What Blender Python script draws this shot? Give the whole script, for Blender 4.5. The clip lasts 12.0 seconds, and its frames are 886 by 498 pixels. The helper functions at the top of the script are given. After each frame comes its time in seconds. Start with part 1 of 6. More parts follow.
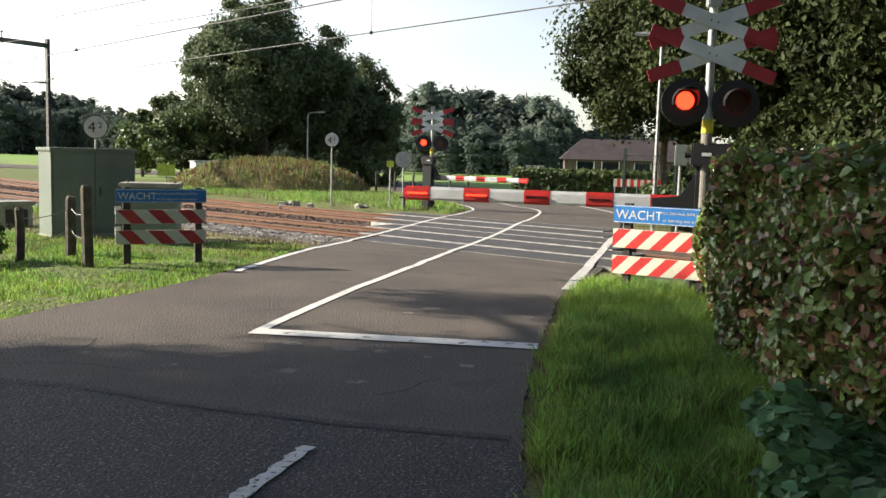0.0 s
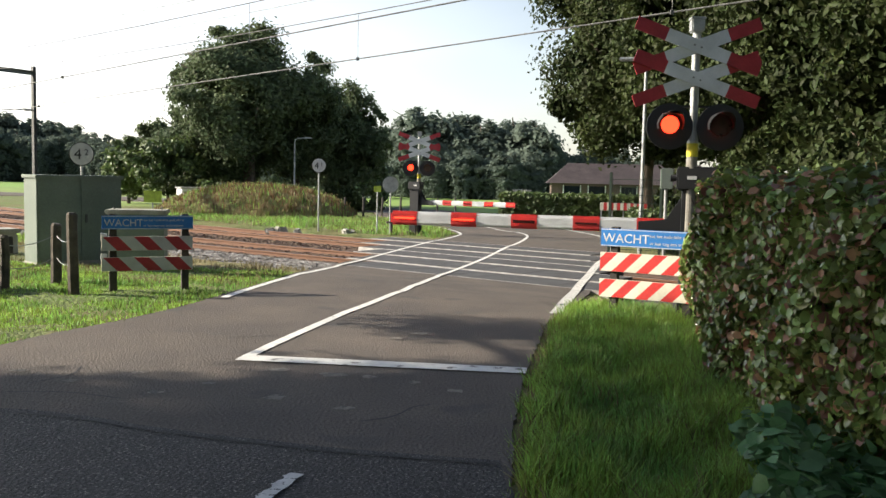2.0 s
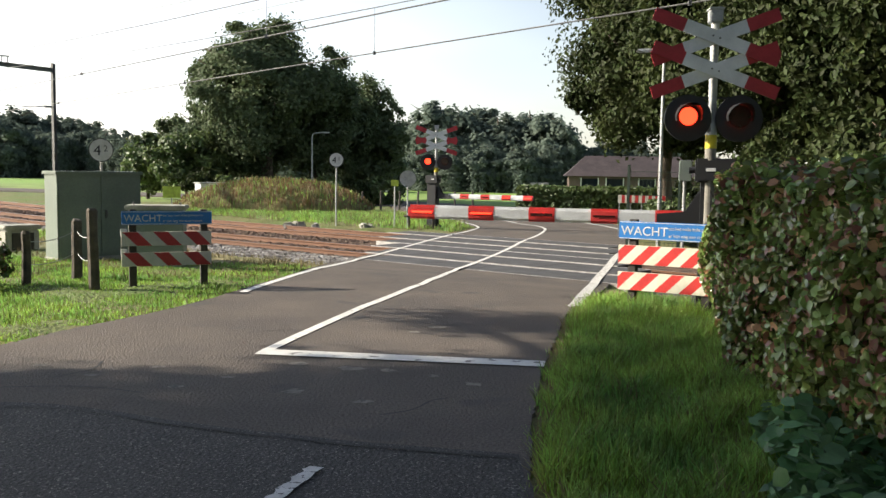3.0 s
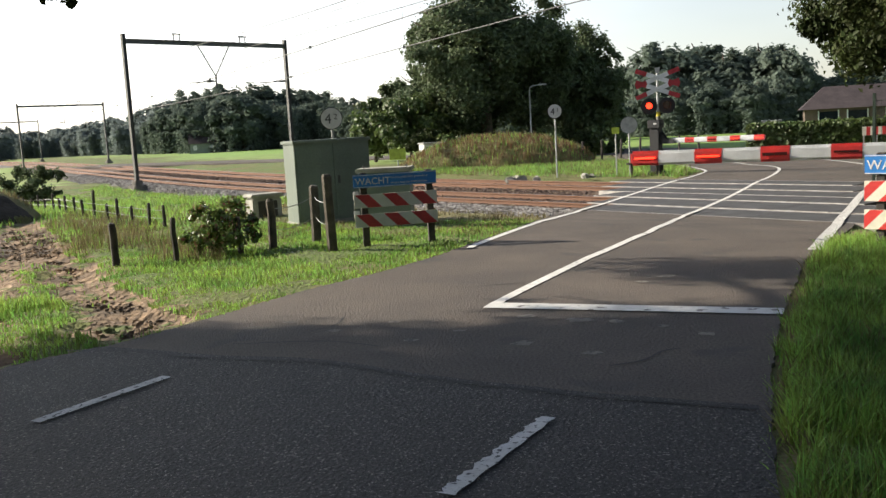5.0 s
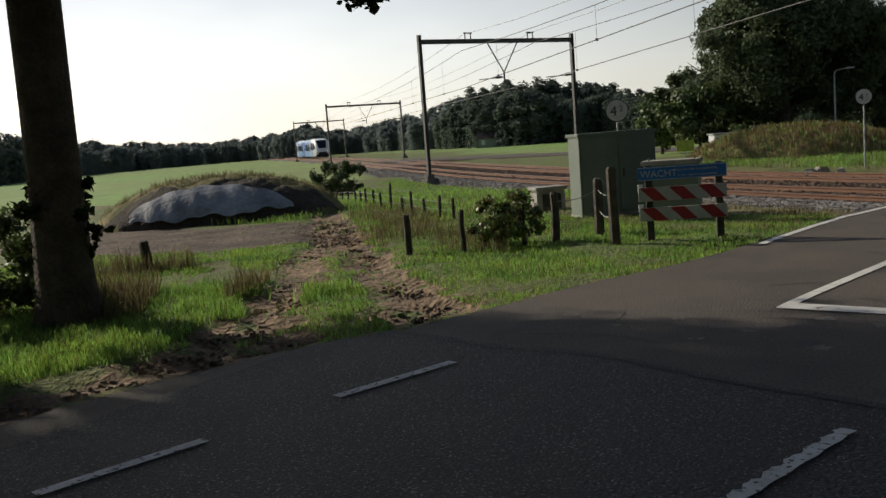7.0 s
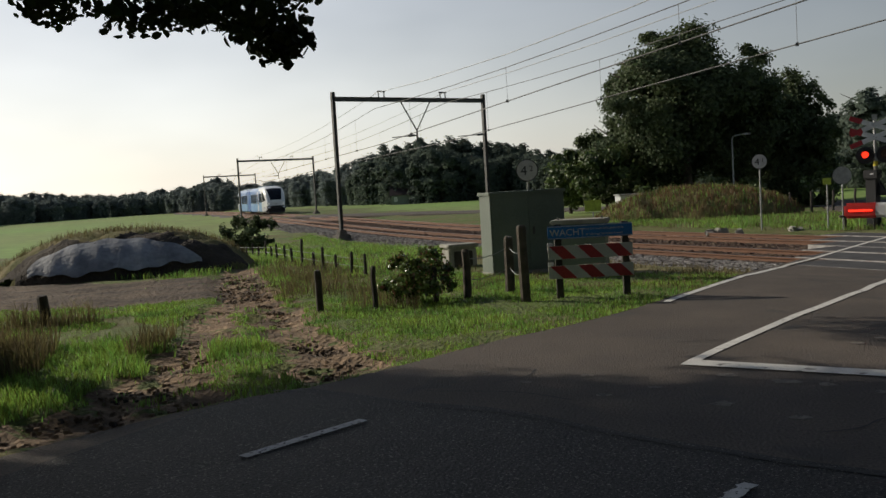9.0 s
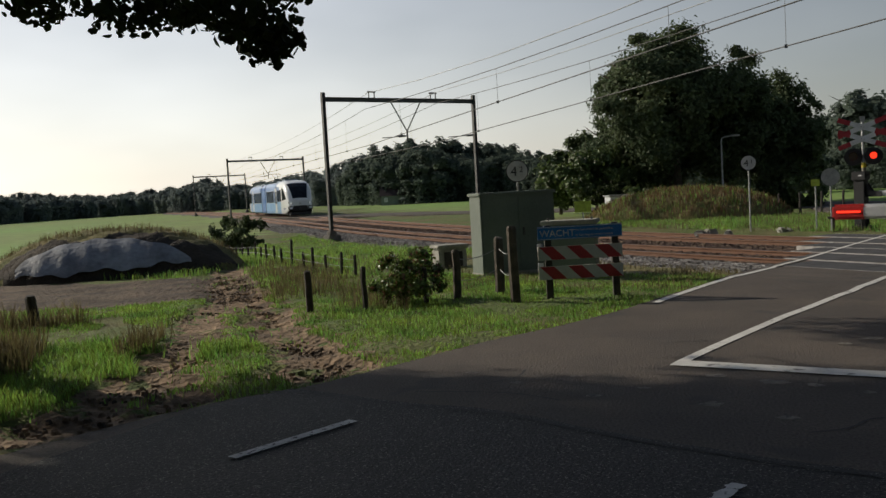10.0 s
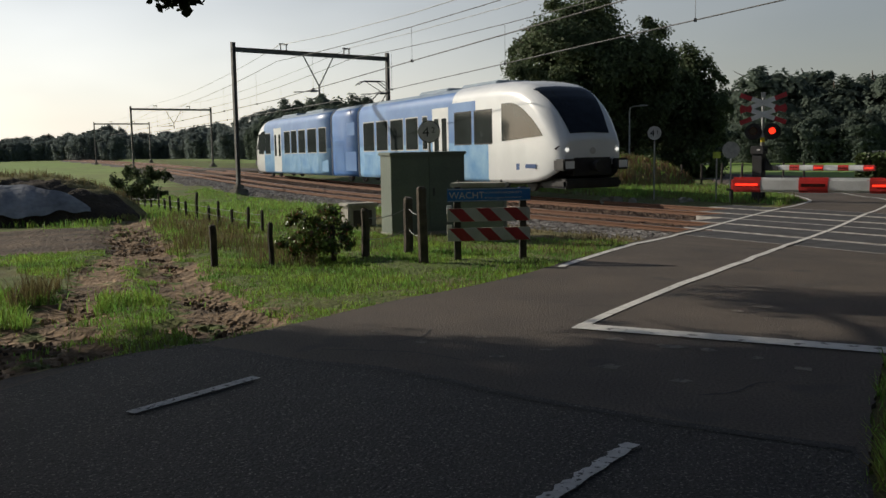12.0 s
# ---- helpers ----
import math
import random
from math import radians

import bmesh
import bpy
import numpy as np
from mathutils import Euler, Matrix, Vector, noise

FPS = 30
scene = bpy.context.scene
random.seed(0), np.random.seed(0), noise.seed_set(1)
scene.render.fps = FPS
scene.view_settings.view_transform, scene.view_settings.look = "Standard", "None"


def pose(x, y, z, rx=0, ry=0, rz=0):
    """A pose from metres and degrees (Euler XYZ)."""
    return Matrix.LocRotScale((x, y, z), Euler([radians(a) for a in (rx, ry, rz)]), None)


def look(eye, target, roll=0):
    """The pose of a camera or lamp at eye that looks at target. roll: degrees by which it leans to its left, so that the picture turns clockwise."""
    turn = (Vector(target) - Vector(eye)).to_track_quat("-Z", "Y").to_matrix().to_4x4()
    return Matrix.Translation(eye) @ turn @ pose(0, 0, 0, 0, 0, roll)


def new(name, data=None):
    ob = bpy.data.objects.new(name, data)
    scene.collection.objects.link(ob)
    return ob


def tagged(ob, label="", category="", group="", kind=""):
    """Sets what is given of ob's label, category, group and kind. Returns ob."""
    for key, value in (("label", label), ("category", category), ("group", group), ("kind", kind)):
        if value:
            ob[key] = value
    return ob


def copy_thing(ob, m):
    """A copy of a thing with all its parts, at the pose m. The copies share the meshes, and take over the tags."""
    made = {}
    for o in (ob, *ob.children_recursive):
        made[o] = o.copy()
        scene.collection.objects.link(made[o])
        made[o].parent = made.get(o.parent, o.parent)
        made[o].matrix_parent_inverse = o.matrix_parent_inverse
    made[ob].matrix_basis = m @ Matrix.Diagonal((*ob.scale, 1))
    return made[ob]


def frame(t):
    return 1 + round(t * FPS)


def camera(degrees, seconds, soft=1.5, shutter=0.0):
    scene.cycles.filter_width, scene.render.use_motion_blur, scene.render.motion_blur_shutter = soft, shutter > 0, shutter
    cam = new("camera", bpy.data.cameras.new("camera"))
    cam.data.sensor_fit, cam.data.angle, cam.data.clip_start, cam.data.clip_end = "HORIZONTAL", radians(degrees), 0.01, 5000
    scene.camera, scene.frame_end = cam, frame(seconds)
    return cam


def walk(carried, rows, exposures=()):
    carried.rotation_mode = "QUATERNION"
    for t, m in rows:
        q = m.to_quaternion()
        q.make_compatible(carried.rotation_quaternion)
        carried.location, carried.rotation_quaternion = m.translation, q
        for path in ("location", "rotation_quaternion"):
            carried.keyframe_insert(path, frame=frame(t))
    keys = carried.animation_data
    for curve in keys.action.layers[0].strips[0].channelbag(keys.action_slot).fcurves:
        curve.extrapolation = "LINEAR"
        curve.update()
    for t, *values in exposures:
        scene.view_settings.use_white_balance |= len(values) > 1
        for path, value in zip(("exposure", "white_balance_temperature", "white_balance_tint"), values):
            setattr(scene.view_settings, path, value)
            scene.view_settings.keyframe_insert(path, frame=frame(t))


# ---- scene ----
cam = camera(51.57, 12.0)
PATH = [
    (0, pose(0, 0, 1.55, 83.99, -1.56, 0.14)),
    (0.5, pose(0, 0, 1.55, 84.39, -1.84, -0.26)),
    (1, pose(0, 0, 1.55, 84.96, -2.05, -0.39)),
    (1.5, pose(0, 0, 1.55, 85.40, -1.73, -0.43)),
    (2, pose(0, 0, 1.55, 85.55, -1.22, -0.67)),
    (2.5, pose(0, 0, 1.55, 85.31, -0.96, -0.02)),
    (4.5, pose(0, 0, 1.55, 84.42, 0.69, 3.29)),
    (5, pose(0, 0, 1.55, 82.44, 3.22, 13.93)),
    (5.5, pose(0, 0, 1.55, 82.21, 3.03, 25.78)),
    (6, pose(0, 0, 1.55, 83.09, 3.07, 30.07)),
    (6.5, pose(0, 0, 1.55, 83.43, 4.62, 32.29)),
    (7, pose(0, 0, 1.55, 83.17, 4.33, 31.49)),
    (7.5, pose(0, 0, 1.55, 83.09, 4.22, 28.58)),
    (9.5, pose(0, 0, 1.55, 86.81, 3.27, 25.82)),
    (10, pose(0, 0, 1.55, 86.34, 3.28, 25.43)),
    (10.5, pose(0, 0, 1.55, 85.30, 2.86, 25.73)),
    (11, pose(0, 0, 1.55, 85.07, 2.64, 25.47)),
    (11.5, pose(0, 0, 1.55, 84.61, 2.72, 23.12)),
    (12, pose(0, 0, 1.55, 83.62, 0.98, 19.92)),
]
EXPOSURES = [(0, 1.1), (2.5, 1.1), (4.5, 1.05), (5.0, 0.9), (5.5, 0.4), (6.2, -0.2), (7.5, -0.42), (9.5, -0.58), (12, -0.52)]
walk(cam, PATH, EXPOSURES)

# sky and sun: low, hazy sun far to the side
SUN_AZ, SUN_EL = 86.0, 27.0
world = bpy.data.worlds.new("sky")
scene.world = world
world.use_nodes = True
wn = world.node_tree.nodes
sky = wn.new("ShaderNodeTexSky")
sky.sky_type = "NISHITA"
sky.sun_disc = False
sky.sun_elevation, sky.sun_rotation = radians(SUN_EL), radians(-SUN_AZ)
sky.air_density, sky.dust_density, sky.ozone_density = 1.0, 1.2, 1.0
# thin high cloud whitens the whole sky
veil = wn.new("ShaderNodeMix")
veil.data_type = "RGBA"
veil.inputs["Factor"].default_value = 0.55
# the haze is thickest and whitest low down
place = wn.new("ShaderNodeTexCoord")
split = wn.new("ShaderNodeSeparateXYZ")
haze = wn.new("ShaderNodeValToRGB")
haze.color_ramp.interpolation = "EASE"
haze.color_ramp.elements[0].position, haze.color_ramp.elements[1].position = 0.0, 0.5
haze.color_ramp.elements[0].color, haze.color_ramp.elements[1].color = (0.98, 0.95, 0.9, 1), (0.09, 0.1, 0.125, 1)
middle = haze.color_ramp.elements.new(0.26)
middle.color = (0.66, 0.66, 0.67, 1)
thick = wn.new("ShaderNodeVectorMath")
thick.operation = "SCALE"
# and brightest on the sun's side
side = wn.new("ShaderNodeMapRange")
side.interpolation_type = "SMOOTHSTEP"
for key, value in (("From Min", -0.95), ("From Max", 0.2), ("To Min", 17.0), ("To Max", 3.4)):
    side.inputs[key].default_value = value
# soft banks of thin cloud
cloud = wn.new("ShaderNodeTexNoise")
cloud.inputs["Scale"].default_value, cloud.inputs["Detail"].default_value = 3.2, 3.0
stretch = wn.new("ShaderNodeMapping")
stretch.inputs["Scale"].default_value = (1.0, 1.0, 3.0)
banks = wn.new("ShaderNodeMapRange")
for key, value in (("From Min", 0.3), ("From Max", 0.7), ("To Min", 0.86), ("To Max", 1.1)):
    banks.inputs[key].default_value = value
amount = wn.new("ShaderNodeMath")
amount.operation = "MULTIPLY"
world.node_tree.links.new(place.outputs["Generated"], split.inputs["Vector"])
world.node_tree.links.new(split.outputs["X"], side.inputs["Value"])
world.node_tree.links.new(place.outputs["Generated"], stretch.inputs["Vector"])
world.node_tree.links.new(stretch.outputs["Vector"], cloud.inputs["Vector"])
world.node_tree.links.new(cloud.outputs["Fac"], banks.inputs["Value"])
world.node_tree.links.new(side.outputs["Result"], amount.inputs[0])
world.node_tree.links.new(banks.outputs["Result"], amount.inputs[1])
world.node_tree.links.new(amount.outputs[0], thick.inputs["Scale"])
world.node_tree.links.new(split.outputs["Z"], haze.inputs["Fac"])
world.node_tree.links.new(haze.outputs["Color"], thick.inputs[0])
world.node_tree.links.new(thick.outputs["Vector"], veil.inputs["B"])
wn["Background"].inputs["Strength"].default_value = 0.13
world.node_tree.links.new(sky.outputs[0], veil.inputs["A"])
world.node_tree.links.new(veil.outputs["Result"], wn["Background"].inputs["Color"])
sun = new("sun", bpy.data.lights.new("sun", "SUN"))
sun.data.energy, sun.data.angle, sun.data.color = 5.0, radians(0.6), (1.0, 0.9, 0.74)
sa, se = radians(SUN_AZ), radians(SUN_EL)
sun.matrix_world = look((0, 0, 30), Vector((0, 0, 30)) - Vector((-math.sin(sa) * math.cos(se), math.cos(sa) * math.cos(se), math.sin(se))))

# ---- materials ----
def material(name, color, rough=0.6, metal=0.0, vary=0.25, scale=6.0, fine=60.0, bump=0.15, bump_dist=0.01, color2=None, spots=None, coat=0.0, island=0.0, spec=0.5, trans=0.0):
    """Procedural surface: base colour varied at two scales, with relief; color2 mixes in by large stains."""
    m = bpy.data.materials.new(name)
    m.use_nodes = True
    nt = m.node_tree
    b = nt.nodes["Principled BSDF"]
    b.inputs["Roughness"].default_value, b.inputs["Metallic"].default_value = rough, metal
    b.inputs["Specular IOR Level"].default_value = spec
    b.inputs["Coat Weight"].default_value = coat
    tc = nt.nodes.new("ShaderNodeTexCoord")
    n1, n2 = nt.nodes.new("ShaderNodeTexNoise"), nt.nodes.new("ShaderNodeTexNoise")
    for n, s in ((n1, scale), (n2, fine)):
        n.inputs["Scale"].default_value, n.inputs["Detail"].default_value = s, 4.0
        nt.links.new(tc.outputs["Object"], n.inputs["Vector"])
    c2 = color2 or tuple(v * 0.6 for v in color)
    r1 = nt.nodes.new("ShaderNodeValToRGB")
    r1.color_ramp.elements[0].position, r1.color_ramp.elements[1].position = 0.35, 0.68
    r1.color_ramp.elements[0].color, r1.color_ramp.elements[1].color = (*c2, 1), (*color, 1)
    nt.links.new(n1.outputs["Fac"], r1.inputs["Fac"])
    mix = nt.nodes.new("ShaderNodeMix")
    mix.data_type, mix.blend_type = "RGBA", "OVERLAY"
    mix.inputs["Factor"].default_value = vary
    nt.links.new(r1.outputs["Color"], mix.inputs["A"])
    nt.links.new(n2.outputs["Fac"], mix.inputs["B"])
    last = mix.outputs["Result"]
    if spots:
        v = nt.nodes.new("ShaderNodeTexNoise")
        v.inputs["Scale"].default_value, v.inputs["Detail"].default_value = spots[1], 6.0
        nt.links.new(tc.outputs["Object"], v.inputs["Vector"])
        r = nt.nodes.new("ShaderNodeValToRGB")
        r.color_ramp.elements[0].position, r.color_ramp.elements[1].position = spots[2], spots[2] + 0.05
        nt.links.new(v.outputs["Fac"], r.inputs["Fac"])
        mx = nt.nodes.new("ShaderNodeMix")
        mx.data_type = "RGBA"
        nt.links.new(r.outputs["Color"], mx.inputs["Factor"])
        nt.links.new(last, mx.inputs["A"])
        mx.inputs["B"].default_value = (*spots[0], 1)
        last = mx.outputs["Result"]
    if island:
        g = nt.nodes.new("ShaderNodeNewGeometry")
        hs = nt.nodes.new("ShaderNodeHueSaturation")
        mr = nt.nodes.new("ShaderNodeMapRange")
        mr.inputs["To Min"].default_value, mr.inputs["To Max"].default_value = 1 - island, 1 + island
        nt.links.new(g.outputs["Random Per Island"], mr.inputs["Value"])
        nt.links.new(mr.outputs["Result"], hs.inputs["Value"])
        mh = nt.nodes.new("ShaderNodeMapRange")
        mh.inputs["To Min"].default_value, mh.inputs["To Max"].default_value = 0.5 - island * 0.06, 0.5 + island * 0.04
        nt.links.new(g.outputs["Random Per Island"], mh.inputs["Value"])
        nt.links.new(mh.outputs["Result"], hs.inputs["Hue"])
        nt.links.new(last, hs.inputs["Color"])
        last = hs.outputs["Color"]
    nt.links.new(last, b.inputs["Base Color"])
    if bump:
        bp = nt.nodes.new("ShaderNodeBump")
        bp.inputs["Strength"].default_value, bp.inputs["Distance"].default_value = bump, bump_dist
        nt.links.new(n2.outputs["Fac"], bp.inputs["Height"])
        nt.links.new(bp.outputs["Normal"], b.inputs["Normal"])
    if trans:
        t = nt.nodes.new("ShaderNodeBsdfTranslucent")
        nt.links.new(last, t.inputs["Color"])
        ms = nt.nodes.new("ShaderNodeMixShader")
        ms.inputs["Fac"].default_value = trans
        nt.links.new(b.outputs[0], ms.inputs[1])
        nt.links.new(t.outputs[0], ms.inputs[2])
        nt.links.new(ms.outputs[0], nt.nodes["Material Output"].inputs["Surface"])
    return m


def glow(name, color, strength):
    m = bpy.data.materials.new(name)
    m.use_nodes = True
    b = m.node_tree.nodes["Principled BSDF"]
    b.inputs["Base Color"].default_value = (*color, 1)
    b.inputs["Emission Color"].default_value = (*color, 1)
    b.inputs["Emission Strength"].default_value = strength
    return m


# ---- mesh helpers ----
def mesh_of(bm, name, mats, smooth=False):
    me = bpy.data.meshes.new(name)
    bm.to_mesh(me)
    bm.free()
    for m in (mats if isinstance(mats, (list, tuple)) else [mats]):
        me.materials.append(m)
    if smooth:
        for p in me.polygons:
            p.use_smooth = True
    return me


def part(name, bm, mat, parent=None, label="", smooth=False, at=None):
    """Links a bmesh as one mesh object under a thing or a part."""
    ob = new(name, mesh_of(bm, name, mat, smooth))
    if parent:
        ob.parent = parent
    if at is not None:
        ob.matrix_basis = at
    return tagged(ob, label) if label else ob


def thing(name, m, label, category, group="", kind=""):
    e = new(name)
    e.empty_display_size = 0.3
    e.matrix_basis = m
    return tagged(e, label, category, group, kind)


def box(bm, x0, x1, y0, y1, z0, z1, bevel=0.0, m=None, mat=0):
    M = Matrix.LocRotScale(((x0 + x1) / 2, (y0 + y1) / 2, (z0 + z1) / 2), None, (x1 - x0, y1 - y0, z1 - z0))
    r = bmesh.ops.create_cube(bm, size=1.0, matrix=(m @ M) if m else M)
    vs = r["verts"]
    for f in {f for v in vs for f in v.link_faces}:
        f.material_index = mat
    if bevel:
        es = list({e for v in vs for e in v.link_edges})
        bmesh.ops.bevel(bm, geom=es, offset=bevel, segments=2, affect="EDGES", clamp_overlap=True)
    return bm


def tube(bm, p, q, r, r2=None, n=10):
    p, q = Vector(p), Vector(q)
    d = q - p
    M = Matrix.Translation((p + q) / 2) @ d.to_track_quat("Z", "Y").to_matrix().to_4x4()
    bmesh.ops.create_cone(bm, cap_ends=True, segments=n, radius1=r, radius2=r if r2 is None else r2, depth=d.length, matrix=M)
    return bm


def pipe(bm, pts, r, n=8):
    """A bent round bar through the points; r is one radius or one for each point."""
    pts = [Vector(p) for p in pts]
    rr = r if isinstance(r, (list, tuple)) else [r] * len(pts)
    rings = []
    for i, p in enumerate(pts):
        d = (pts[min(i + 1, len(pts) - 1)] - pts[max(i - 1, 0)]).normalized()
        a = d.orthogonal().normalized() if not rings else (ax - d * ax.dot(d)).normalized()
        ax = a
        b = d.cross(a)
        rings.append([bm.verts.new(p + (a * math.cos(k * 2 * math.pi / n) + b * math.sin(k * 2 * math.pi / n)) * rr[i]) for k in range(n)])
    for u, w in zip(rings, rings[1:]):
        for k in range(n):
            bm.faces.new((u[k], u[(k + 1) % n], w[(k + 1) % n], w[k]))
    bm.faces.new(rings[0][::-1])
    bm.faces.new(rings[-1])
    return bm


def disc(bm, c, axis, r, depth, n=28, r2=None):
    c, a = Vector(c), Vector(axis).normalized()
    return tube(bm, c - a * depth / 2, c + a * depth / 2, r, r2, n)


def from_arrays(name, verts, faces, mat, kind=""):
    me = bpy.data.meshes.new(name)
    me.from_pydata(verts.tolist() if hasattr(verts, "tolist") else verts, [], faces.tolist() if hasattr(faces, "tolist") else faces)
    me.materials.append(mat)
    me.update()
    ob = new(name, me)
    return tagged(ob, kind=kind) if kind else ob


# ---- the plan: tracks, slopes, road ----
def smooth_step(t):
    t = np.clip(t, 0.0, 1.0)
    return t * t * (3 - 2 * t)


def track_yaw(w):
    return radians(float(np.interp(w, (0.0, 35.0, 105.0, 180.0), (52.0, 42.8, 42.8, 46.5))))


def make_track():
    pts, p = [], Vector((-1.2, 24.4))
    for w in range(0, 560):
        pts.append((float(w), p.x, p.y))
        p = p + Vector((-math.sin(track_yaw(w + 0.5)), math.cos(track_yaw(w + 0.5))))
    p = Vector((-1.2, 24.4))
    back = []
    for w in range(-1, -160, -1):
        p = p - Vector((-math.sin(track_yaw(w + 0.5)), math.cos(track_yaw(w + 0.5))))
        back.append((float(w), p.x, p.y))
    return np.array(back[::-1] + pts)


TRACK = make_track()


def track_at(w, q):
    """The place at w metres along the line from the crossing and q metres to its far side."""
    x, y = np.interp(w, TRACK[:, 0], TRACK[:, 1]), np.interp(w, TRACK[:, 0], TRACK[:, 2])
    a = track_yaw(w)
    return x + math.cos(a) * q, y + math.sin(a) * q


def track_wq(x, y):
    x, y = np.atleast_1d(np.asarray(x, float)), np.atleast_1d(np.asarray(y, float))
    w, q = np.empty(x.shape), np.empty(x.shape)
    yaws = np.array([track_yaw(k) for k in TRACK[:, 0]])
    for i in range(0, len(x), 4000):
        d = (x[i:i + 4000, None] - TRACK[None, :, 1]) ** 2 + (y[i:i + 4000, None] - TRACK[None, :, 2]) ** 2
        j = d.argmin(1)
        dx, dy = x[i:i + 4000] - TRACK[j, 1], y[i:i + 4000] - TRACK[j, 2]
        q[i:i + 4000] = dx * np.cos(yaws[j]) + dy * np.sin(yaws[j])
        w[i:i + 4000] = TRACK[j, 0] - dx * np.sin(yaws[j]) + dy * np.cos(yaws[j])
    return w, q


RAIL_Z = -0.42
SLOPE_Q = (-900.0, -11.0, -8.0, -4.5, -3.0, 3.0, 6.0, 25.0, 2000.0)
SLOPE_Z = (0.0, 0.0, -0.09, -0.40, -0.42, -0.42, -0.46, -0.6, -0.6)


def shoulder(w):
    """Where the ballast ends on the near side."""
    return np.interp(w, (-7, -4.5, 3, 11), (-4.0, -6.0, -6.0, -4.0))


def zg(x, y):
    """Height of the ground."""
    w, q = track_wq(x, y)
    z = np.interp(q, SLOPE_Q, SLOPE_Z) - 0.65 * smooth_step((w - 4) / 20) * (1 - smooth_step((q + 7.5) / 4))
    return z if len(z) > 1 else float(z[0])


ROAD_L = [(-6.6, -30), (-5.7, -6), (-5.4, 1), (-5.27, 3.05), (-5.08, 4.2), (-4.67, 5.5), (-4.25, 6.2), (-3.95, 7.1), (-3.58, 8.4), (-3.1, 9.6), (-2.68, 11.3), (-2.27, 15.0), (-2.15, 19.5), (-0.9, 25.2), (0.85, 32.0), (0.95, 33.6), (0.6, 36.0), (-0.2, 40.0), (-2.5, 48), (-10, 60), (-60, 82)]
ROAD_R = [(1.4, -30), (0.4, -6), (0.32, 1), (0.35, 2.5), (0.4, 4.0), (0.5, 5.2), (0.62, 6.2), (0.8, 7.3), (1.05, 8.6), (1.3, 10.0), (1.72, 11.3), (2.6, 15.0), (3.62, 19.5), (5.05, 25.2), (6.7, 32.0), (6.9, 34.5), (6.6, 38.0), (5.6, 42.0), (3.0, 50), (-5, 65), (-60, 90)]


def along(pts, k):
    """Points between the given ones, k to each stretch, on a soft curve."""
    P = [Vector(p) for p in pts]
    out = []
    for i in range(len(P) - 1):
        a, b, c, d = P[max(i - 1, 0)], P[i], P[i + 1], P[min(i + 2, len(P) - 1)]
        for j in range(k):
            t = j / k
            out.append(0.5 * ((2 * b) + (c - a) * t + (2 * a - 5 * b + 4 * c - d) * t * t + (3 * b - a - 3 * c + d) * t ** 3))
    return out + [P[-1]]


RL, RR = along(ROAD_L, 6), along(ROAD_R, 6)


def road_inside(x, y):
    """How many metres a place lies inside the road's edges."""
    x, y = np.asarray(x, float), np.asarray(y, float)
    inside = np.zeros(x.shape, bool)
    poly = [(p.x, p.y) for p in RL] + [(p.x, p.y) for p in RR[::-1]]
    for (xa, ya), (xb, yb) in zip(poly, poly[1:] + poly[:1]):
        c = ((ya > y) != (yb > y)) & (x < (xb - xa) * (y - ya) / ((yb - ya) or 1e-9) + xa)
        inside ^= c
    dist = np.full(x.shape, 1e9)
    for (xa, ya), (xb, yb) in zip(poly, poly[1:] + poly[:1]):
        L2 = (xb - xa) ** 2 + (yb - ya) ** 2 or 1e-9
        t = np.clip(((x - xa) * (xb - xa) + (y - ya) * (yb - ya)) / L2, 0, 1)
        dist = np.minimum(dist, np.hypot(x - xa - t * (xb - xa), y - ya - t * (yb - ya)))
    return np.where(inside, dist, -dist)

# ---- surfaces ----
M_GRASS = material("grass_ground", (0.1, 0.17, 0.03), 0.9, 0, 0.8, 0.55, 18, 1.0, 0.08, (0.15, 0.14, 0.05))
M_MEADOW = material("meadow", (0.15, 0.28, 0.04), 0.95, 0, 0.5, 0.02, 0.6, 0.3, 0.1, (0.17, 0.22, 0.05))
M_DIRT = material("trodden_dirt", (0.36, 0.25, 0.155), 0.95, 0, 0.9, 1.6, 13, 1.0, 0.1, (0.1, 0.07, 0.045), spots=((0.1, 0.13, 0.035), 2.2, 0.6))
M_MUD = material("dark_trodden_soil", (0.15, 0.108, 0.074), 0.95, 0, 0.9, 1.1, 9, 1.0, 0.12, (0.06, 0.045, 0.033))
M_DRY = material("dry_verge", (0.25, 0.2, 0.09), 0.95, 0, 0.7, 1.4, 30, 0.9, 0.05, (0.13, 0.14, 0.045))
M_ASPHALT = material("old_asphalt", (0.118, 0.096, 0.079), 0.85, 0, 0.95, 0.8, 48, 1.0, 0.02, (0.08, 0.067, 0.058), spots=((0.07, 0.063, 0.057), 1.3, 0.62))
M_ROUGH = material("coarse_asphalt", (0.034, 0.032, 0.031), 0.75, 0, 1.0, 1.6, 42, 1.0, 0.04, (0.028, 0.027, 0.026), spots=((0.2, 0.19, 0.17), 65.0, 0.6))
M_PANEL = material("crossing_panel", (0.075, 0.074, 0.077), 0.75, 0, 0.5, 2.5, 60, 0.4, 0.006, (0.045, 0.044, 0.045))
M_PAINT = material("road_paint", (0.74, 0.73, 0.7), 0.7, 0, 0.3, 8, 60, 0.25, 0.004, (0.6, 0.59, 0.56), spots=((0.2, 0.19, 0.18), 9.0, 0.62))
